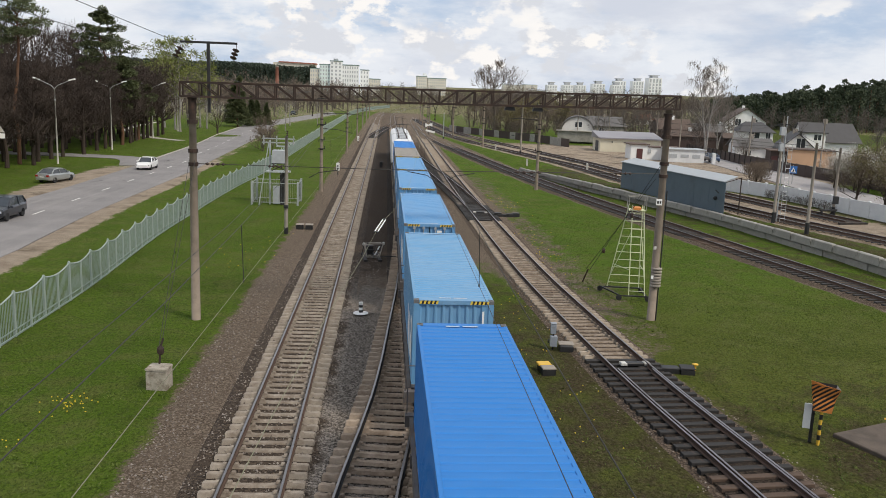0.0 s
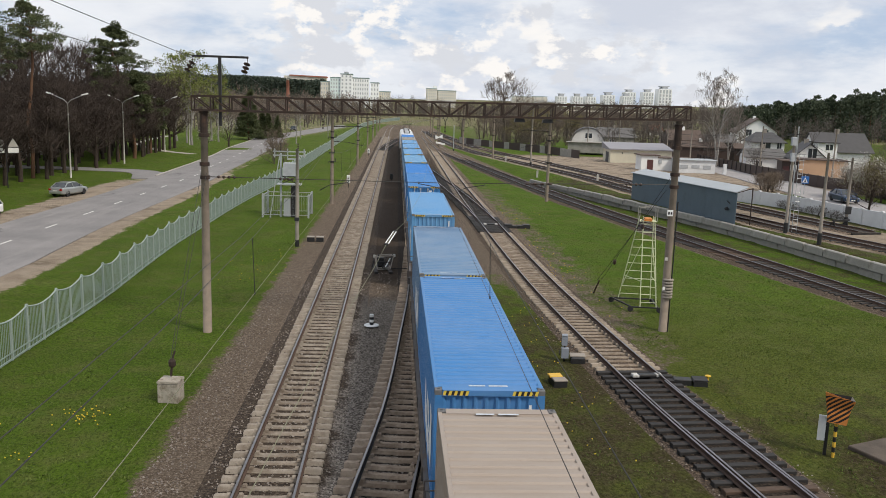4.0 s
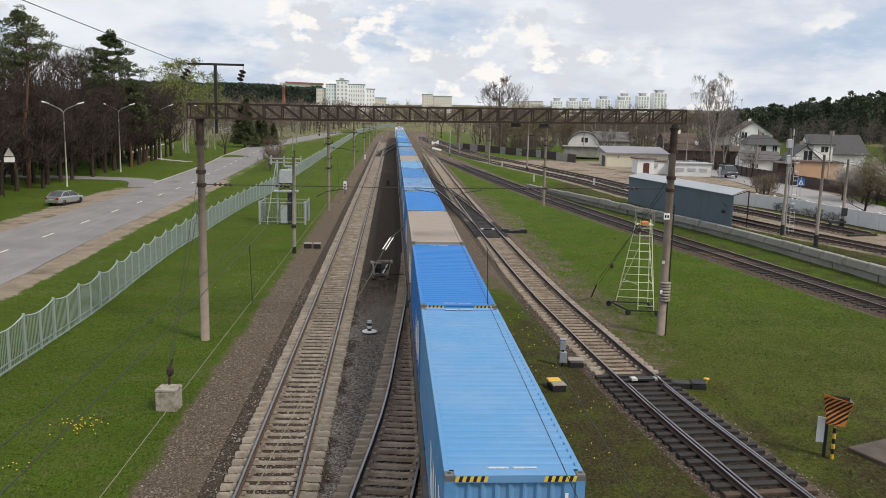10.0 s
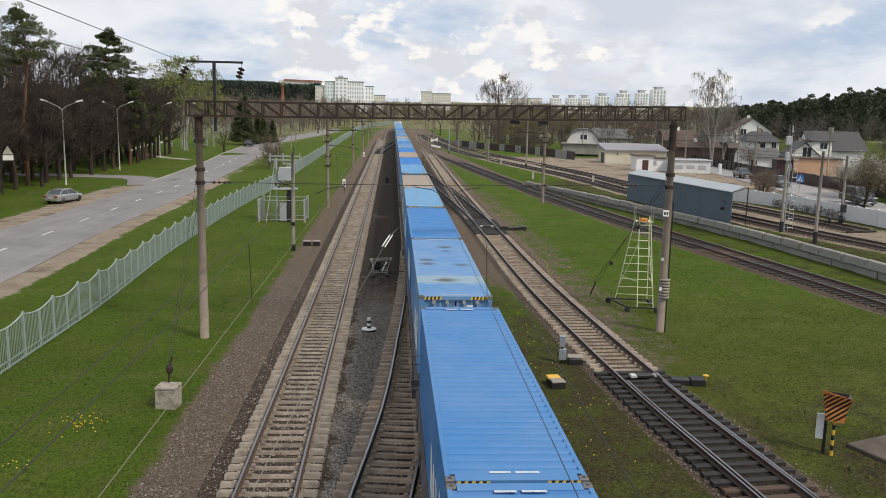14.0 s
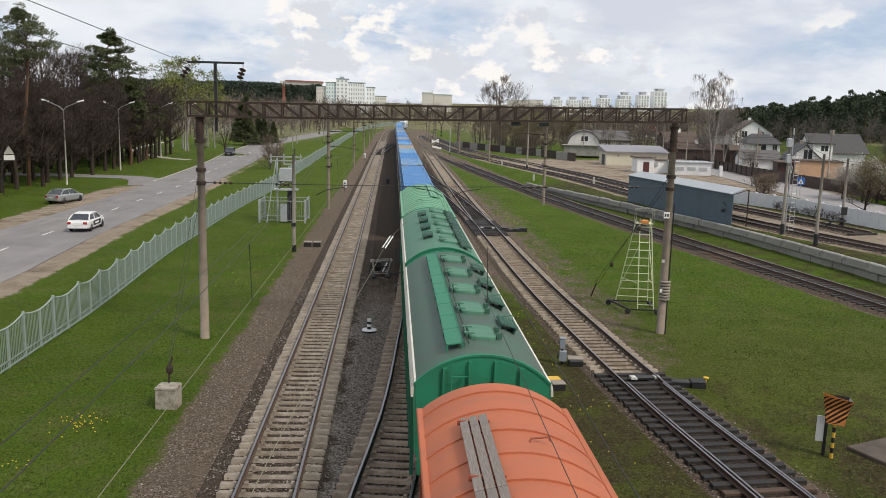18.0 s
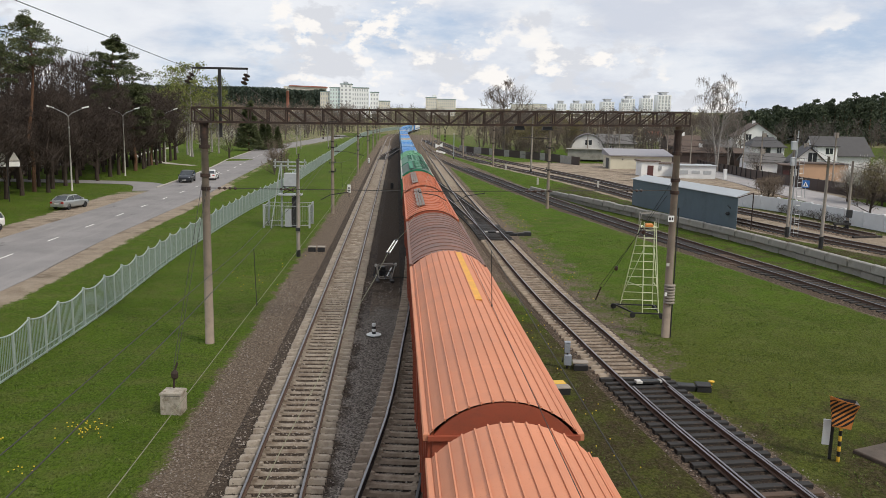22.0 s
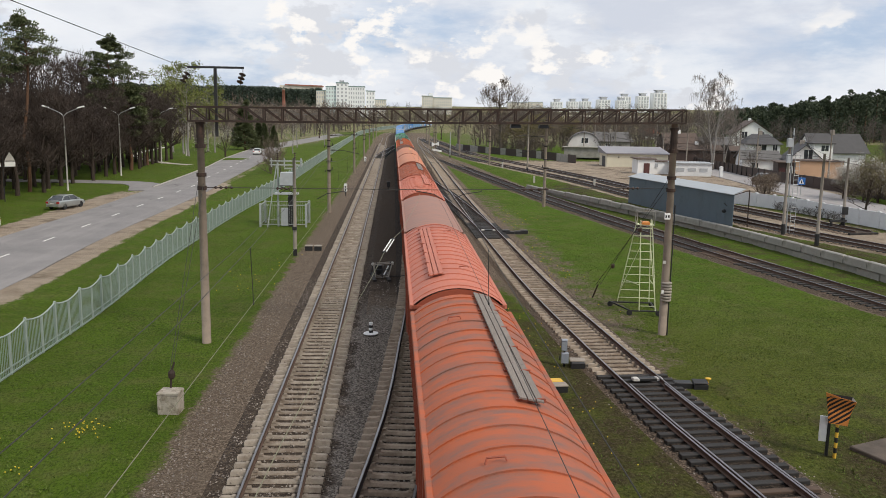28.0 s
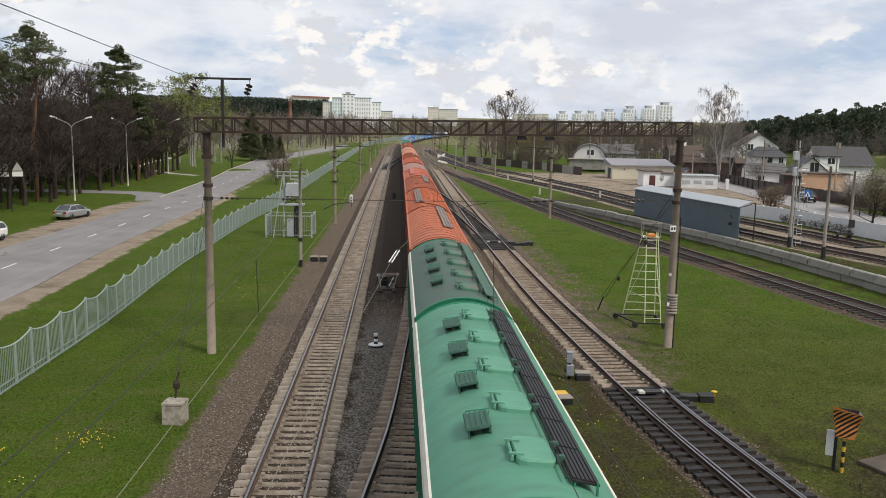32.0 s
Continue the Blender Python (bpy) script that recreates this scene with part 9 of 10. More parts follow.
def ladder_tower():
    k = thing("ladder_tower", "pale yellow-green wheeled work ladder with an orange clamp on top", "work ladder", pose(13.45, 43.0, LOW, 0, 0, -8))
    h = 4.75
    feet = [(-0.22, -1.0), (0.62, -1.0), (0.62, 1.0), (-1.12, 1.0)]
    tops = [(-0.25, -0.24), (0.36, -0.24), (0.36, 0.24), (-0.42, 0.24)]
    at = lambda i, t: Vector((*[feet[i][j] + (tops[i][j] - feet[i][j]) * t for j in (0, 1)], 0.28 + (h - 0.28) * t))
    for i in range(4):
        part("leg", Mesh().tube([at(i, 0), at(i, 1.06)], 0.026, 6), LIME, k)
    for a, b, n in ((0, 1, 11), (2, 3, 10)):
        for j in range(n):
            t = (j + 0.6) / n
            part("rung", Mesh().tube([at(a, t), at(b, t)], 0.018, 5), LIME, k)
    for a, b in ((1, 2), (3, 0)):
        part("brace", Mesh().tube([at(a, 0.15), at(b, 0.75)], 0.02, 5), LIME, k)
        part("brace", Mesh().tube([at(a, 0.3), at(b, 0.3)], 0.02, 5), LIME, k)
    part("platform", Mesh().slab(-0.44, 0.44, -0.32, 0.32, h, h + 0.05, 0.02), LIME, k)
    part("clamp", Mesh().slab(-0.2, 0.2, -0.36, 0.1, h + 0.05, h + 0.2, 0.03), ORANGE, k, "orange clamp on the platform")
    r = Mesh()
    for x, y in ((-0.46, -0.3), (0.46, -0.3), (0.46, 0.3), (-0.46, 0.3)):
        r.tube([(x, y, h), (x, y, h + 0.75)], 0.018, 5)
    r.tube([(-0.46, -0.3, h + 0.75), (0.46, -0.3, h + 0.75), (0.46, 0.3, h + 0.75), (-0.46, 0.3, h + 0.75), (-0.46, -0.3, h + 0.75)], 0.018, 5)
    part("guard_rail", r, WALL_BLOCK, k)
    for y, xa, xb in ((-1.0, -0.72, 0.8), (1.0, -1.5, 0.75)):
        part("axle_beam", Mesh().bar((xa, y, 0.26), (xb, y, 0.26), 0.07), DARK_STEEL, k)
        for x in (xa, xb):
            part("wheel", Mesh().lathe([(0.06, -0.05), (0.15, -0.045), (0.15, 0.045), (0.06, 0.05)], 12, (0, 0, 0), pose(x, y, 0.15, 90, 0, 0)), TYRE, k)
    for xa, xb in ((-0.72, -1.5), (0.7, 0.7)):
        part("base_beam", Mesh().bar((xa, -1.0, 0.28), (xb, 1.0, 0.28), 0.07), DARK_STEEL, k)


ladder_tower()


def striped_sign():
    """A striped funnel-shaped shield on a striped post with a white board behind."""
    k = thing("striped_shield", "orange and black striped metal shield on a striped post", "marker post", pose(13.9, 23.75, LOW, 0, 0, -22) @ Matrix.Diagonal((0.74, 0.85, 1.0, 1)))
    for i in range(7):
        part("post_band", Mesh().lathe([(0.07, 0), (0.07, 0.171)], 12, (0, 0, -0.02 + i * 0.171)), YELLOW if i % 2 == 0 else BLACK, k)
    # a bucket-like shield, wider at the top, with a notched rim
    front = [(-0.37, 1.14), (0.36, 1.10), (0.47, 1.60), (0.60, 1.92), (0.30, 1.98), (0.02, 2.02), (-0.30, 2.10), (-0.60, 2.16), (-0.46, 1.6)]
    lean = lambda x, z: -0.15 - 0.30 * max(0.0, z - 1.6)
    n = len(front)
    plate = lambda off, pts: [(x, lean(x, z) + off, z) for x, z in pts]
    sh = part("shield", Mesh().add(plate(0, front) + plate(0.02, front), [(0, 1, 2, 8), (8, 2, 3, 4, 5, 6, 7), (n, n + 8, n + 2, n + 1), (n + 8, n + 7, n + 6, n + 5, n + 4, n + 3, n + 2)] + [(i, i + n, (i + 1) % n + n, (i + 1) % n) for i in range(n)]), ORANGE, k, "orange shield plate")
    edge = lambda z: 0.365 + 0.20 * (z - 1.1) + 0.12 * max(0.0, z - 1.6)
    for i in range(8):
        z0 = 0.86 + i * 0.165
        m = Mesh()
        for j in range(8):
            xa, xb = -0.56 + j * 0.14, -0.56 + (j + 1) * 0.14
            pts = []
            for x, z in ((xa, z0 + 0.62 * (xa + 0.4)), (xb, z0 + 0.62 * (xb + 0.4)), (xb, z0 + 0.62 * (xb + 0.4) + 0.085), (xa, z0 + 0.62 * (xa + 0.4) + 0.085)):
                z = max(1.15, min(2.0 - 0.1 * x, z))
                pts.append((max(-edge(z), min(edge(z), x)), z))
            if len({round(z, 3) for x, z in pts}) > 1:
                m.add(plate(-0.006, pts), [(0, 1, 2, 3)])
        if m.v:
            part("stripe", m, BLACK, sh, "black diagonal stripe")
    part("side_plate", Mesh().add([(0.36, -0.13, 1.10), (0.47, -0.13, 1.60), (0.60, -0.24, 1.92), (0.52, 0.26, 1.95), (0.40, 0.18, 1.60), (0.30, 0.12, 1.12)], [(0, 1, 4, 5), (1, 2, 3, 4)]), CONCRETE_LIGHT, k, "bare grey side plate")
    part("side_plate", Mesh().add([(-0.37, -0.13, 1.14), (-0.46, -0.13, 1.6), (-0.60, -0.30, 2.16), (-0.46, 0.22, 2.0), (-0.40, 0.18, 1.6), (-0.30, 0.12, 1.14)], [(0, 5, 4, 1), (1, 4, 3, 2)]), BLACK, k)
    part("back_plate", Mesh().add([(-0.30, 0.12, 1.14), (0.30, 0.12, 1.12), (0.52, 0.26, 1.95), (-0.46, 0.22, 2.0)], [(0, 1, 2, 3)]), BLACK, k, "dark inner face")
    part("board", Mesh().slab(-0.66, -0.36, 0.18, 0.24, 0.42, 1.25, 0.01), WHITE, k, "white notice board")
    part("board_frame", Mesh().box(-0.36, -0.24, 0.14, 0.28, -0.1, 1.3), BLACK, k, "black board post")


striped_sign()
PAD = plain("stained_concrete", (0.105, 0.082, 0.064), 0.9, 0, 0.3, 1.5, 30, 0.4, 0.006, (0.042, 0.034, 0.025), (0.5, 0.75))
k = thing("concrete_pad", "weathered concrete slab at the bridge foot", "slab", pose(16.9, 24.2, LOW, 0, 0, 22))
part("slab", Mesh().slab(-1.9, 3.5, -1.3, 1.0, -0.2, 0.10, 0.03), PAD, k)
part("step", Mesh().slab(-1.1, 3.5, -2.6, -1.32, -0.2, 0.22, 0.03), PAD, k)
r = Mesh().tube([(-1.2, -0.2, 0.95), (-0.4, -1.0, 0.95), (1.8, -1.2, 0.95)], 0.035, 6)
part("handrail", r, YELLOW, k, "yellow handrail")
for x, y in ((-0.4, -1.0), (1.6, -1.18)):
    for i in range(4):
        part("rail_post", Mesh().tube([(x, y, 0.1 + i * 0.21), (x, y, 0.1 + (i + 1) * 0.21)], 0.04, 8), YELLOW if i % 2 else BLACK, k)


def point_machine(x, y, turn, lamp=True):
    k = thing("point_machine", "black point machine box beside the switch", "point machine", pose(x, y, LOW, 0, 0, turn), "point machines")
    part("case", Mesh().slab(-0.26, 0.28, -0.26, 0.26, 0.0, 0.24, 0.05), BLACK, k)
    part("lid", Mesh().slab(-0.28, 0.30, -0.28, 0.28, 0.24, 0.28, 0.02), DARK_STEEL, k)
    part("drive_box", Mesh().slab(-1.0, -0.31, -0.2, 0.2, 0.0, 0.24, 0.03), BLACK, k)
    part("drive_rod", Mesh().tube([(-1.9, 0, 0.17), (-0.9, 0, 0.17)], 0.03, 6), DARK_STEEL, k)
    part("plinth", Mesh().box(-0.55, 0.5, -0.45, 0.45, -0.1, 0.0), TIMBER, k)
    if lamp:
        part("marker_cap", Mesh().lathe([(0.04, 0), (0.04, 0.2), (0.12, 0.24), (0.12, 0.27), (0.04, 0.3)], 12, (0.42, 0.42, 0.0)), YELLOW, k, "yellow cap")


point_machine(12.05, 30.4, -8)
point_machine(11.0, 71.7, 0, False)


SOILED_WHITE = plain("soiled_white_paint", (0.60, 0.59, 0.56), 0.7, 0, 0.2, 6, 40, 0.1, 0.003, (0.25, 0.23, 0.2), (0.5, 0.75))
RELAY_GREY = plain("blue_grey_enamel", (0.27, 0.30, 0.345), 0.55, 0.1, 0.15, 5, 30, 0.05, 0.003, (0.17, 0.16, 0.15), (0.55, 0.75))


def white_bars(x, y, turn, w):
    k = thing("switch_cover", "black switch-rod cover with white ends", "switch cover", pose(x, y, -0.13, 0, 0, turn), "switch covers")
    part("cover", Mesh().slab(-w * 0.29, w * 0.29, -0.15, 0.15, 0, 0.10, 0.02), BLACK, k)
    for s in (-1, 1):
        part("white_end", Mesh().slab(min(s * w * 0.295, s * w * 0.5), max(s * w * 0.295, s * w * 0.5), -0.15, 0.15, 0, 0.10, 0.02), SOILED_WHITE, k, "white painted end")


white_bars(10.05, 30.75, 4, 1.2)
white_bars(8.48, 72.2, 1, 1.25)
for dx in (10.0, 11.6):
    k = thing("track_box", "small black cable box beside the switch", "cable box", pose(dx, 71.8, LOW), "cable boxes")
    part("case", Mesh().slab(-0.32, 0.32, -0.28, 0.28, 0, 0.36, 0.03), BLACK, k)

k = thing("signal_cabinet", "two small grey relay boxes on a post", "relay box", pose(7.25, 33.2, LOW, 0, 0, -6))
part("post", Mesh().tube([(0, 0, -0.1), (0, 0, 1.0)], 0.04, 8), DARK_STEEL, k)
part("upper_box", Mesh().slab(-0.13, 0.10, -0.11, 0.11, 0.72, 1.14, 0.04), RELAY_GREY, k)
part("upper_lid", Mesh().slab(-0.145, 0.115, -0.125, 0.125, 1.14, 1.18, 0.02), RELAY_GREY, k)
part("lower_box", Mesh().slab(-0.13, 0.17, -0.14, 0.12, 0.18, 0.62, 0.03), RELAY_GREY, k)
part("side_box", Mesh().slab(0.28, 0.85, -0.3, 0.3, 0.0, 0.26, 0.03), BLACK, k, "black cable box")
part("side_lid", Mesh().slab(0.24, 0.89, -0.12, 0.34, 0.26, 0.31, 0.02), CONCRETE, k)
part("handle", Mesh().lathe([(0.10, 0), (0.10, 0.05)], 10, (0, 0, 0), pose(-0.22, 0, 0.38, 0, 90, 0)), BLACK, k)
k = thing("junction_box", "low black box with a yellow and a grey lid", "cable box", pose(6.4, 30.3, LOW, 0, 0, 6))
part("case", Mesh().slab(-0.24, 0.28, -0.42, 0.36, 0.0, 0.24, 0.02), BLACK, k)
part("yellow_lid", Mesh().slab(-0.28, 0.24, 0.02, 0.42, 0.25, 0.32, 0.02), YELLOW, k, "yellow lid")
part("grey_lid", Mesh().slab(-0.24, 0.30, -0.44, 0.0, 0.25, 0.30, 0.02), CONCRETE, k, "pale lid")

k = thing("clearance_post", "short black and white striped post on a whitewashed disc", "marker post", pose(-1.0, 38.2, LOW + 0.08))
part("disc", Mesh().lathe([(0.36, 0), (0.34, 0.03), (0.08, 0.05)], 22), WHITE, k, "whitewashed stone disc")
for i in range(4):
    part("post_band", Mesh().lathe([(0.10, 0), (0.10, 0.125)], 10, (0, 0, 0.04 + i * 0.125)), BLACK if i % 2 == 0 else WHITE, k)


def switch_stand(x, y):
    """A tangle of pale bars: an upright lever frame on two timbers with a dark gear box behind."""
    k = thing("switch_stand", "hand switch stand with a pale worn lever frame", "switch stand", pose(x, y, LOW + 0.02, 0, 0, 6))
    for u in (-0.55, 0.35):
        part("timber", Mesh().slab(u - 0.12, u + 0.12, -0.9, 1.6, -0.05, 0.10, 0.02), TIMBER, k)
    for dy, lean in ((0.0, 0.0), (0.55, 0.12)):
        m = Mesh()
        a, b, c, d = (-0.42, dy, 0.1), (0.38, dy, 0.1), (0.62 + lean, dy + 0.25, 0.92), (-0.58 + lean, dy + 0.25, 0.85)
        for p, q in ((a, b), (b, c), (c, d), (d, a)):
            m.tube([p, q], 0.038, 6)
        part("lever_frame", m, CONCRETE, k, "pale worn tubular frame")
    m = Mesh()
    for p, q in (((-0.42, 0, 0.1), (-0.3, 0.8, 0.9)), ((0.38, 0, 0.1), (0.6, 0.8, 0.95)), ((-0.1, 0.1, 0.15), (0.2, 0.6, 0.8)), ((-0.5, 0.3, 0.5), (0.5, 0.3, 0.5)), ((-0.75, 0.2, 0.2), (-0.6, 0.3, 0.75)), ((-0.05, -0.4, 0.1), (0.1, 0.9, 0.3))):
        m.tube([p, q], 0.035, 6)
    part("linkage", m, DARK_STEEL, k, "dark steel linkage")
    part("lever", Mesh().tube([(0.1, 0.2, 0.2), (0.42, 0.45, 0.72)], 0.045, 6), WHITE, k, "white lever")
    for u, v in ((0.66, 0.92), (-0.6, 0.88)):
        part("lever_weight", Mesh().lathe([(0.05, -0.1), (0.09, -0.06), (0.09, 0.06), (0.05, 0.1)], 10, (u, 0.3, v)), CONCRETE_LIGHT, k, "pale lever weight")
    part("gear_box", Mesh().slab(-0.45, 0.1, 1.2, 1.7, 0.05, 0.62, 0.04), BLACK, k, "black gear box")
    part("drive_rod", Mesh().tube([(0.3, 0.1, 0.12), (1.7, 0.2, 0.12)], 0.03, 6), DARK_STEEL, k)


switch_stand(-0.62, 51.6)
k = thing("section_insulator", "white twin-rod section insulator hung in the contact wire", "insulator", pose(-0.125, 27.2, 5.75, 0, 0, -5.5))
for u in (-0.05, 0.05):
    part("rod", Mesh().tube([(u, -1.3, 0.0), (u, 1.3, 0.0)], 0.018, 8), WHITE, k, "white insulating rod")
for v in (-1.35, 1.35):
    part("end_clamp", Mesh().slab(-0.06, 0.06, v - 0.07, v + 0.07, -0.03, 0.03, 0.01), DARK_STEEL, k)

k = concrete_pole("signal_pole", "slim pale concrete pole with a black foot", -7.1, 60.0, 7.1, 0.14, 0.1, None, "pole")
part("foot_band", Mesh().lathe([(0.155, 0), (0.155, 0.5)], 12), BLACK, k, "black painted foot")
part("clamp", Mesh().slab(-0.17, 0.15, -0.2, 0.1, 1.9, 2.15, 0.03), BLACK, k)
part("crossarm", Mesh().box(-0.7, 0.25, -0.05, 0.05, 6.3, 6.4), GALV, k)
for i, x in enumerate((-6.35, -5.65)):
    k = thing("track_box", "small black cable box beside the ballast", "cable box", pose(x, 62.4, LOW), "cable boxes")
    part("case", Mesh().slab(-0.27, 0.27, -0.26, 0.26, 0, 0.34, 0.03), BLACK, k)
    part("lid", Mesh().slab(-0.29, 0.29, -0.28, 0.28, 0.34, 0.39, 0.02), CONCRETE, k)


def transformer_station():
    k = thing("transformer_station", "pole-mounted grey transformer station inside a mesh fence", "transformer", pose(-9.6, 75.5, LOW))
    for x in (-0.8, 0.75):
        part("post", Mesh().tube([(x, 0, -0.3), (x, 0, 5.8)], [0.1, 0.08], 8), GALV, k)
    part("platform", Mesh().slab(-1.1, 1.05, -0.5, 0.5, 2.95, 3.08, 0.02), GALV, k)
    part("transformer_tank", Mesh().slab(-0.55, 0.7, -0.42, 0.42, 3.75, 4.95, 0.05), GREY_BOX, k, "grey transformer tank")
    b = Mesh()
    for a, c in (((-0.6, -0.4, 3.1), (0.7, -0.4, 3.75)), ((0.7, -0.4, 3.1), (-0.6, -0.4, 3.75)), ((-0.6, -0.4, 3.75), (0.7, -0.4, 3.75))):
        b.bar(a, c, 0.07)
    part("support_frame", b, DARK_STEEL, k)
    part("crossbeam", Mesh().box(-1.5, 1.45, -0.07, 0.07, 5.9, 6.0), GALV, k)
    part("crossbeam", Mesh().box(-1.5, 1.45, -0.07, 0.07, 5.55, 5.65), GALV, k)
    for x in (-1.35, -0.2, 1.3):
        part("bracket", Mesh().box(x - 0.05, x + 0.05, -0.07, 0.07, 5.4, 6.2), GALV, k)
    for x in (-0.8, 0.75):
        m = Mesh()
        insulator(m, (x, 0, 6.0), (x, 0, 6.75), 4, 0.1)
        part("bushing", m, PORCELAIN, k, "dark porcelain bushing")
    part("control_box", Mesh().slab(-0.5, 0.1, -0.35, 0.05, 0.1, 1.7, 0.04), GREY_BOX, k, "grey control cabinet")
    part("cable_duct", Mesh().box(0.12, 0.55, -0.2, 0.1, 0, 3.0), DARK_STEEL, k)
    part("stay", Mesh().tube([(-1.7, -0.6, 0.0), (-0.9, 0, 5.6)], 0.05, 6), GALV, k)
    f = thing("mesh_enclosure", "low galvanised mesh enclosure round the transformer", "fence", pose(-9.7, 76.6, LOW))
    cs = [(-2.25, -1.6), (1.85, -1.6), (1.85, 1.5), (-2.25, 1.5)]
    for i, (a, b2) in enumerate(zip(cs, cs[1:] + cs[:1])):
        part("post", Mesh().box(a[0] - 0.08, a[0] + 0.08, a[1] - 0.08, a[1] + 0.08, -0.2, 2.15), GALV, f)
        part("top_rail", Mesh().bar((*a, 2.0), (*b2, 2.0), 0.06), GALV, f)
        part("bottom_rail", Mesh().bar((*a, 0.25), (*b2, 0.25), 0.05), GALV, f)
        m = Mesh()
        n = int(math.hypot(b2[0] - a[0], b2[1] - a[1]) / 0.16)
        for j in range(1, n):
            p = Vector((*a, 0.25)).lerp(Vector((*b2, 0.25)), j / n)
            m.tube([p, p + Vector((0, 0, 1.75))], 0.008, 3, False)
        part("mesh_infill", m, GALV, f, "thin wire mesh")


transformer_station()
for x, y, h, name, lab in ((-5.9, 103.5, 1.3, "dwarf_signal", "small white dwarf signal with lamps"), (-3.0 + 2.4, 112, 0.9, "dwarf_signal", "small dark dwarf signal between tracks"), (-5.6, 168, 1.2, "dwarf_signal", "small white dwarf signal with lamps")):
    k = thing(name, lab, "signal", pose(x, y, LOW), "dwarf signals")
    part("post", Mesh().tube([(0, 0, -0.1), (0, 0, h * 0.5)], 0.05, 6), DARK_STEEL, k)
    part("head", Mesh().slab(-0.2, 0.2, -0.15, 0.15, h * 0.45, h + 0.25, 0.04), WHITE if x < -5 else BLACK, k)
    for i in range(2):
        part("lamp", Mesh().lathe([(0.1, 0), (0.1, 0.06)], 10, (0, 0, 0), pose(0, -0.15, h * 0.65 + i * 0.32, 90, 0, 0)), BLACK, k)
# white switch lantern far to the right of the train
k = thing("switch_lantern", "white switch indicator board with crossed arrows", "switch indicator", pose(10.6, 209, LOW))
part("post", Mesh().tube([(0, 0, -0.1), (0, 0, 2.4)], 0.06, 6), DARK_STEEL, k)
part("board", Mesh().prism([(-0.9, 3.1), (-0.1, 2.7), (0.9, 3.3), (0.9, 2.2), (0.1, 2.5), (-0.9, 2.0)], -0.03, 0.03), WHITE, k)
part("plank", Mesh().box(-1.0, 1.4, -0.1, 0.1, 0.9, 1.35, pose(0, 0, 0, 0, 12, 0)), WHITE, k)
k = thing("short_post", "short pale-green trackside post", "post", pose(12.9, 188, LOW))
part("post", Mesh().tube([(0, 0, -0.2), (0, 0, 6.2)], [0.1, 0.08], 8), GALV, k)
part("foot_band", Mesh().lathe([(0.13, 0), (0.13, 0.9)], 10), BLACK, k)
for x, y in ((21.0, 122), (23.6, 128), (19.9, 150), (27.4, 111)):
    k = thing("yard_marker", "small pale marker post beside the yard track", "marker post", pose(x, y, ground_z(x, y)), "marker posts")
    part("post", Mesh().slab(-0.13, 0.13, -0.1, 0.1, -0.1, 1.0, 0.02), CONCRETE_LIGHT, k)


# dandelions and grass tufts on the near lawns
def tufts():
    rng = random.Random(77)
    m = Mesh()
    for i in range(70000):
        y = 13 + 62 * rng.random() ** 1.6
        x = rng.uniform(-15, 31)
        if -7.2 < x < 4.2 or abs(x - lerp_line(T3, y)) < 2.3 or (x > lerp_line(T4, y) - 2.3):
            continue
        if 4.2 <= x < 8.5 and (y > 40 or rng.random() < 0.45):
            continue
        z = ground_z(x, y)
        if noise.noise(Vector((x * 0.45, y * 0.45, 3))) + rng.uniform(-0.45, 0.45) < -0.12:
            continue
        s = rng.uniform(0.03, 0.09)
        for j in range(3):
            a = rng.uniform(0, 6.28)
            d = Vector((math.cos(a), math.sin(a), 0)) * 0.05 * rng.uniform(0.4, 1.6)
            side = Vector((-d.y, d.x, 0)) * 0.35
            p = Vector((x, y, z - 0.01)) + d * 0.6
            m.add([p - side, p + side, p + d * 1.2 + Vector((0, 0, s))], [(0, 1, 2)])
    return tagged(part("grass_tufts", m, leaf("grass_blades", (0.040, 0.072, 0.007), (0.150, 0.195, 0.040))), "short spring grass blades on the lawns", "grass", kind="stuff")


tufts()


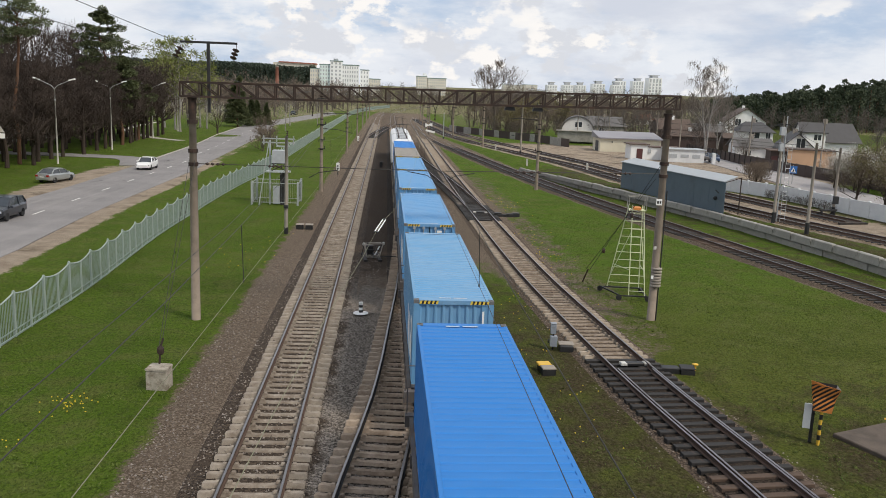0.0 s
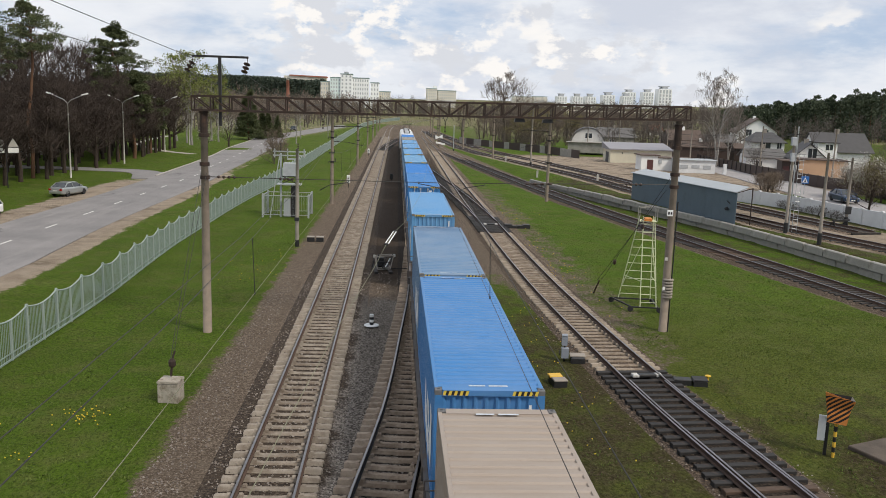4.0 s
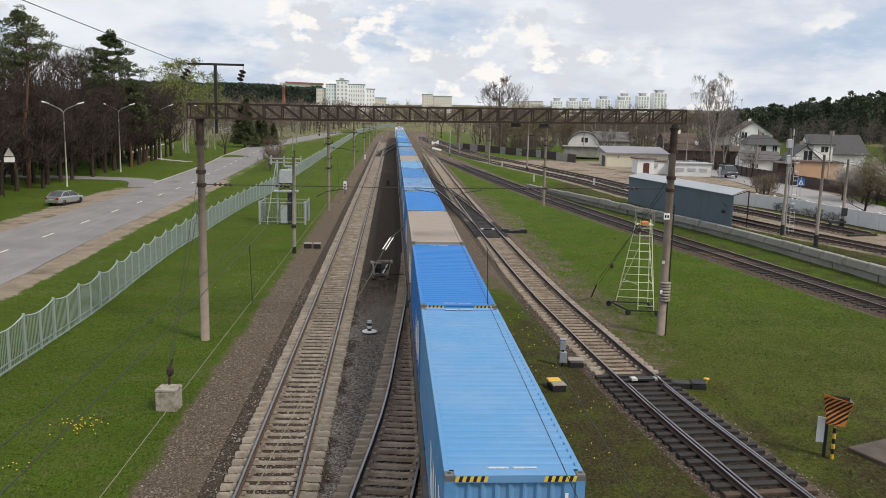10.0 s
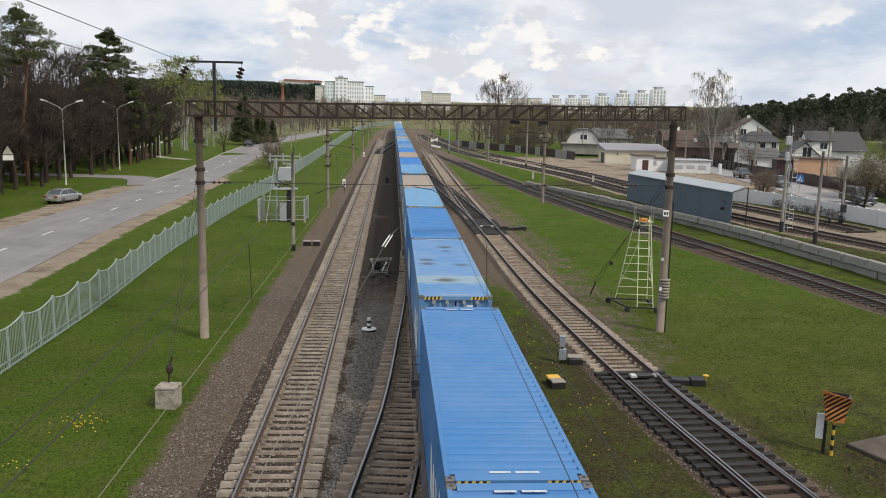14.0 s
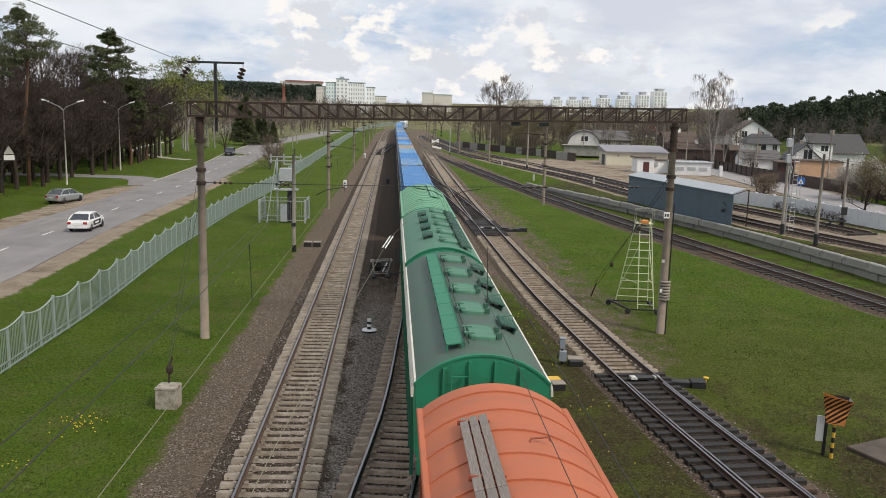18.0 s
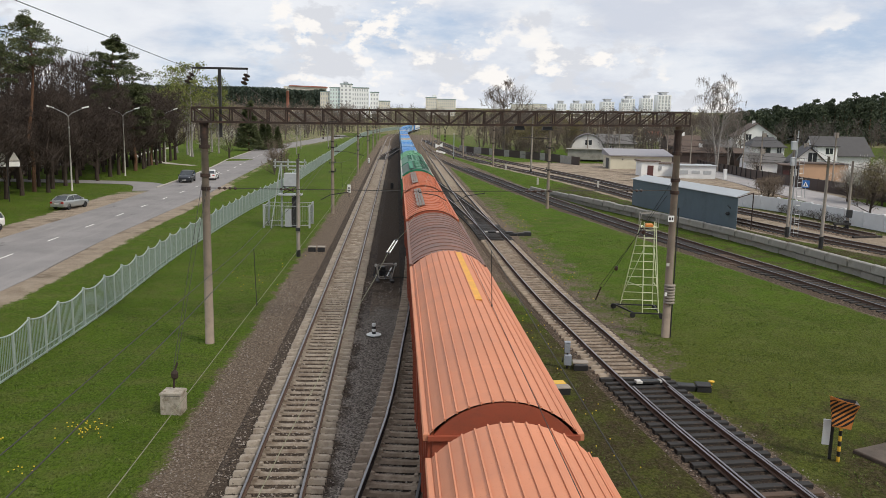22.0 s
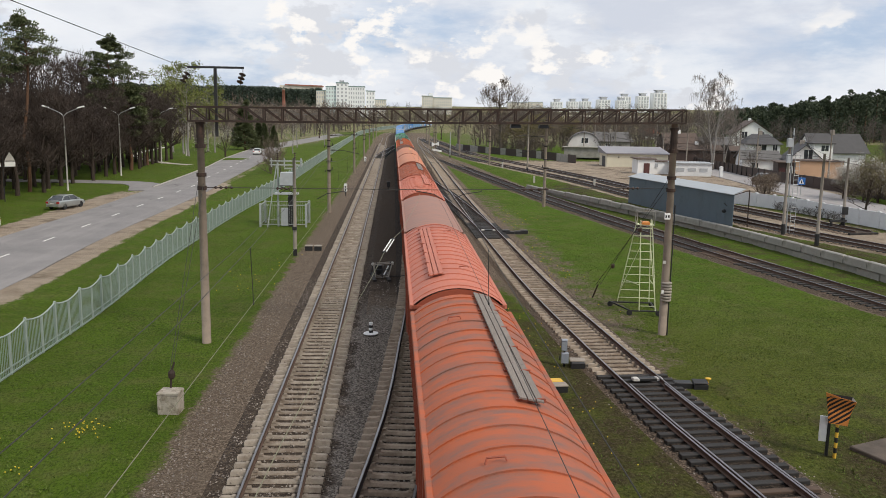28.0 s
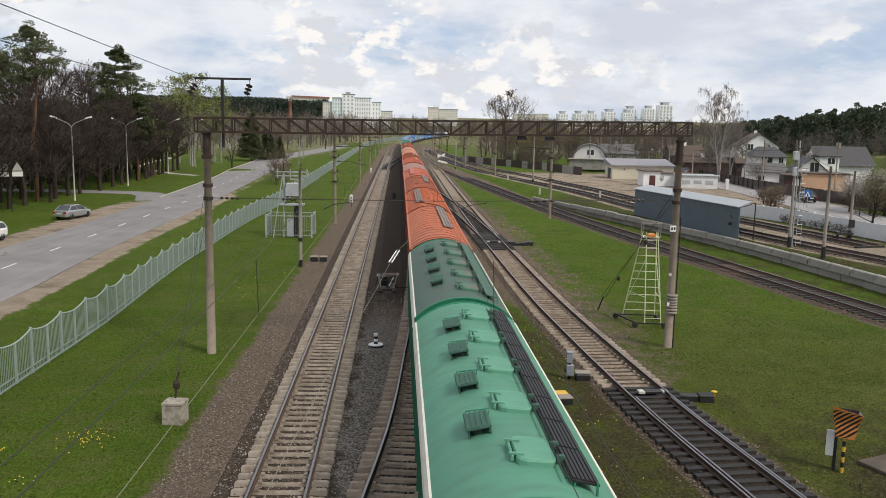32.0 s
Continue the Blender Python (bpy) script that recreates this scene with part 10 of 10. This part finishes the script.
def dandelions():
    rng = random.Random(78)
    m = Mesh()
    for cx, cy, n, sx, sy in ((-10.3, 26.5, 26, 0.5, 0.6), (-12.6, 25.6, 11, 0.3, 0.3), (-10.9, 23.3, 7, 0.3, 0.3), (-9.9, 26.9, 12, 0.4, 0.4), (10.9, 56, 70, 0.8, 6), (11.6, 80, 60, 0.9, 6), (7.0, 26, 18, 0.8, 3), (6.8, 38, 26, 0.6, 3), (-9, 52, 22, 1.2, 3)):
        for i in range(n):
            x, y = rng.gauss(cx, sx), rng.gauss(cy, sy)
            z = ground_z(x, y)
            m.lathe([(0.01, 0.02), (0.026, 0.045), (0.02, 0.058)], 6, (x, y, z))
    return tagged(part("dandelions", m, plain("dandelion_yellow", (0.75, 0.55, 0.03), 0.8, 0, 0.15, 8, 40, 0)), "scattered yellow dandelions in the grass", "flowers", kind="stuff")


dandelions()


# loose ballast stones beside the near tracks
def stones():
    rng = random.Random(79)
    m = Mesh()
    for i in range(15000):
        y = 11 + 40 * rng.random() ** 1.6
        x = rng.uniform(-6.9, 1.2) if rng.random() < 0.85 else lerp_line(T3, y) + rng.uniform(-2.1, 2.1)
        d1, d2, d3 = abs(x + 3.27), abs(x - 2.17), abs(x - lerp_line(T3, y))
        inside = min(d1, d2, d3)
        z = (-0.28 if inside < 1.4 else (-0.28 - 0.13 * smooth01(inside, 1.4, 2.3))) if inside < 2.3 else ground_z(x, y)
        r = rng.uniform(0.016, 0.042)
        c = Vector((x, y, z + r * 0.3))
        vs = [c + Vector((math.cos(a) * r * rng.uniform(0.7, 1.3), math.sin(a) * r * rng.uniform(0.7, 1.3), rng.uniform(-0.3, 0.3) * r)) for a in (0, 1.57, 3.14, 4.71)]
        vs.append(c + Vector((rng.uniform(-0.3, 0.3) * r, rng.uniform(-0.3, 0.3) * r, r)))
        m.add(vs, [(0, 1, 4), (1, 2, 4), (2, 3, 4), (3, 0, 4)])
    s = Shade("loose_stone", 0.95, 0, 0.2)
    return tagged(part("ballast_stones", m, s.done(s.mix(s.island(), (0.085, 0.068, 0.056), (0.34, 0.30, 0.265)))), "loose brown and grey ballast stones", "gravel", kind="stuff")


stones()


# ---- everything that moves ----
def motions():
    for ob, s in MOVES:
        last = s + SPEED * SECONDS
        if last < BEND + 10:
            walk(ob, [(0.0, train_pose(s)), (SECONDS, train_pose(last))])
        else:
            walk(ob, [(float(t), train_pose(s + SPEED * t)) for t in range(0, 33)])
    for ob, rows in DRIVES:
        walk(ob, [(t, pose(x, y, z, 0, 0, h)) for t, x, y, z, h in rows])


motions()
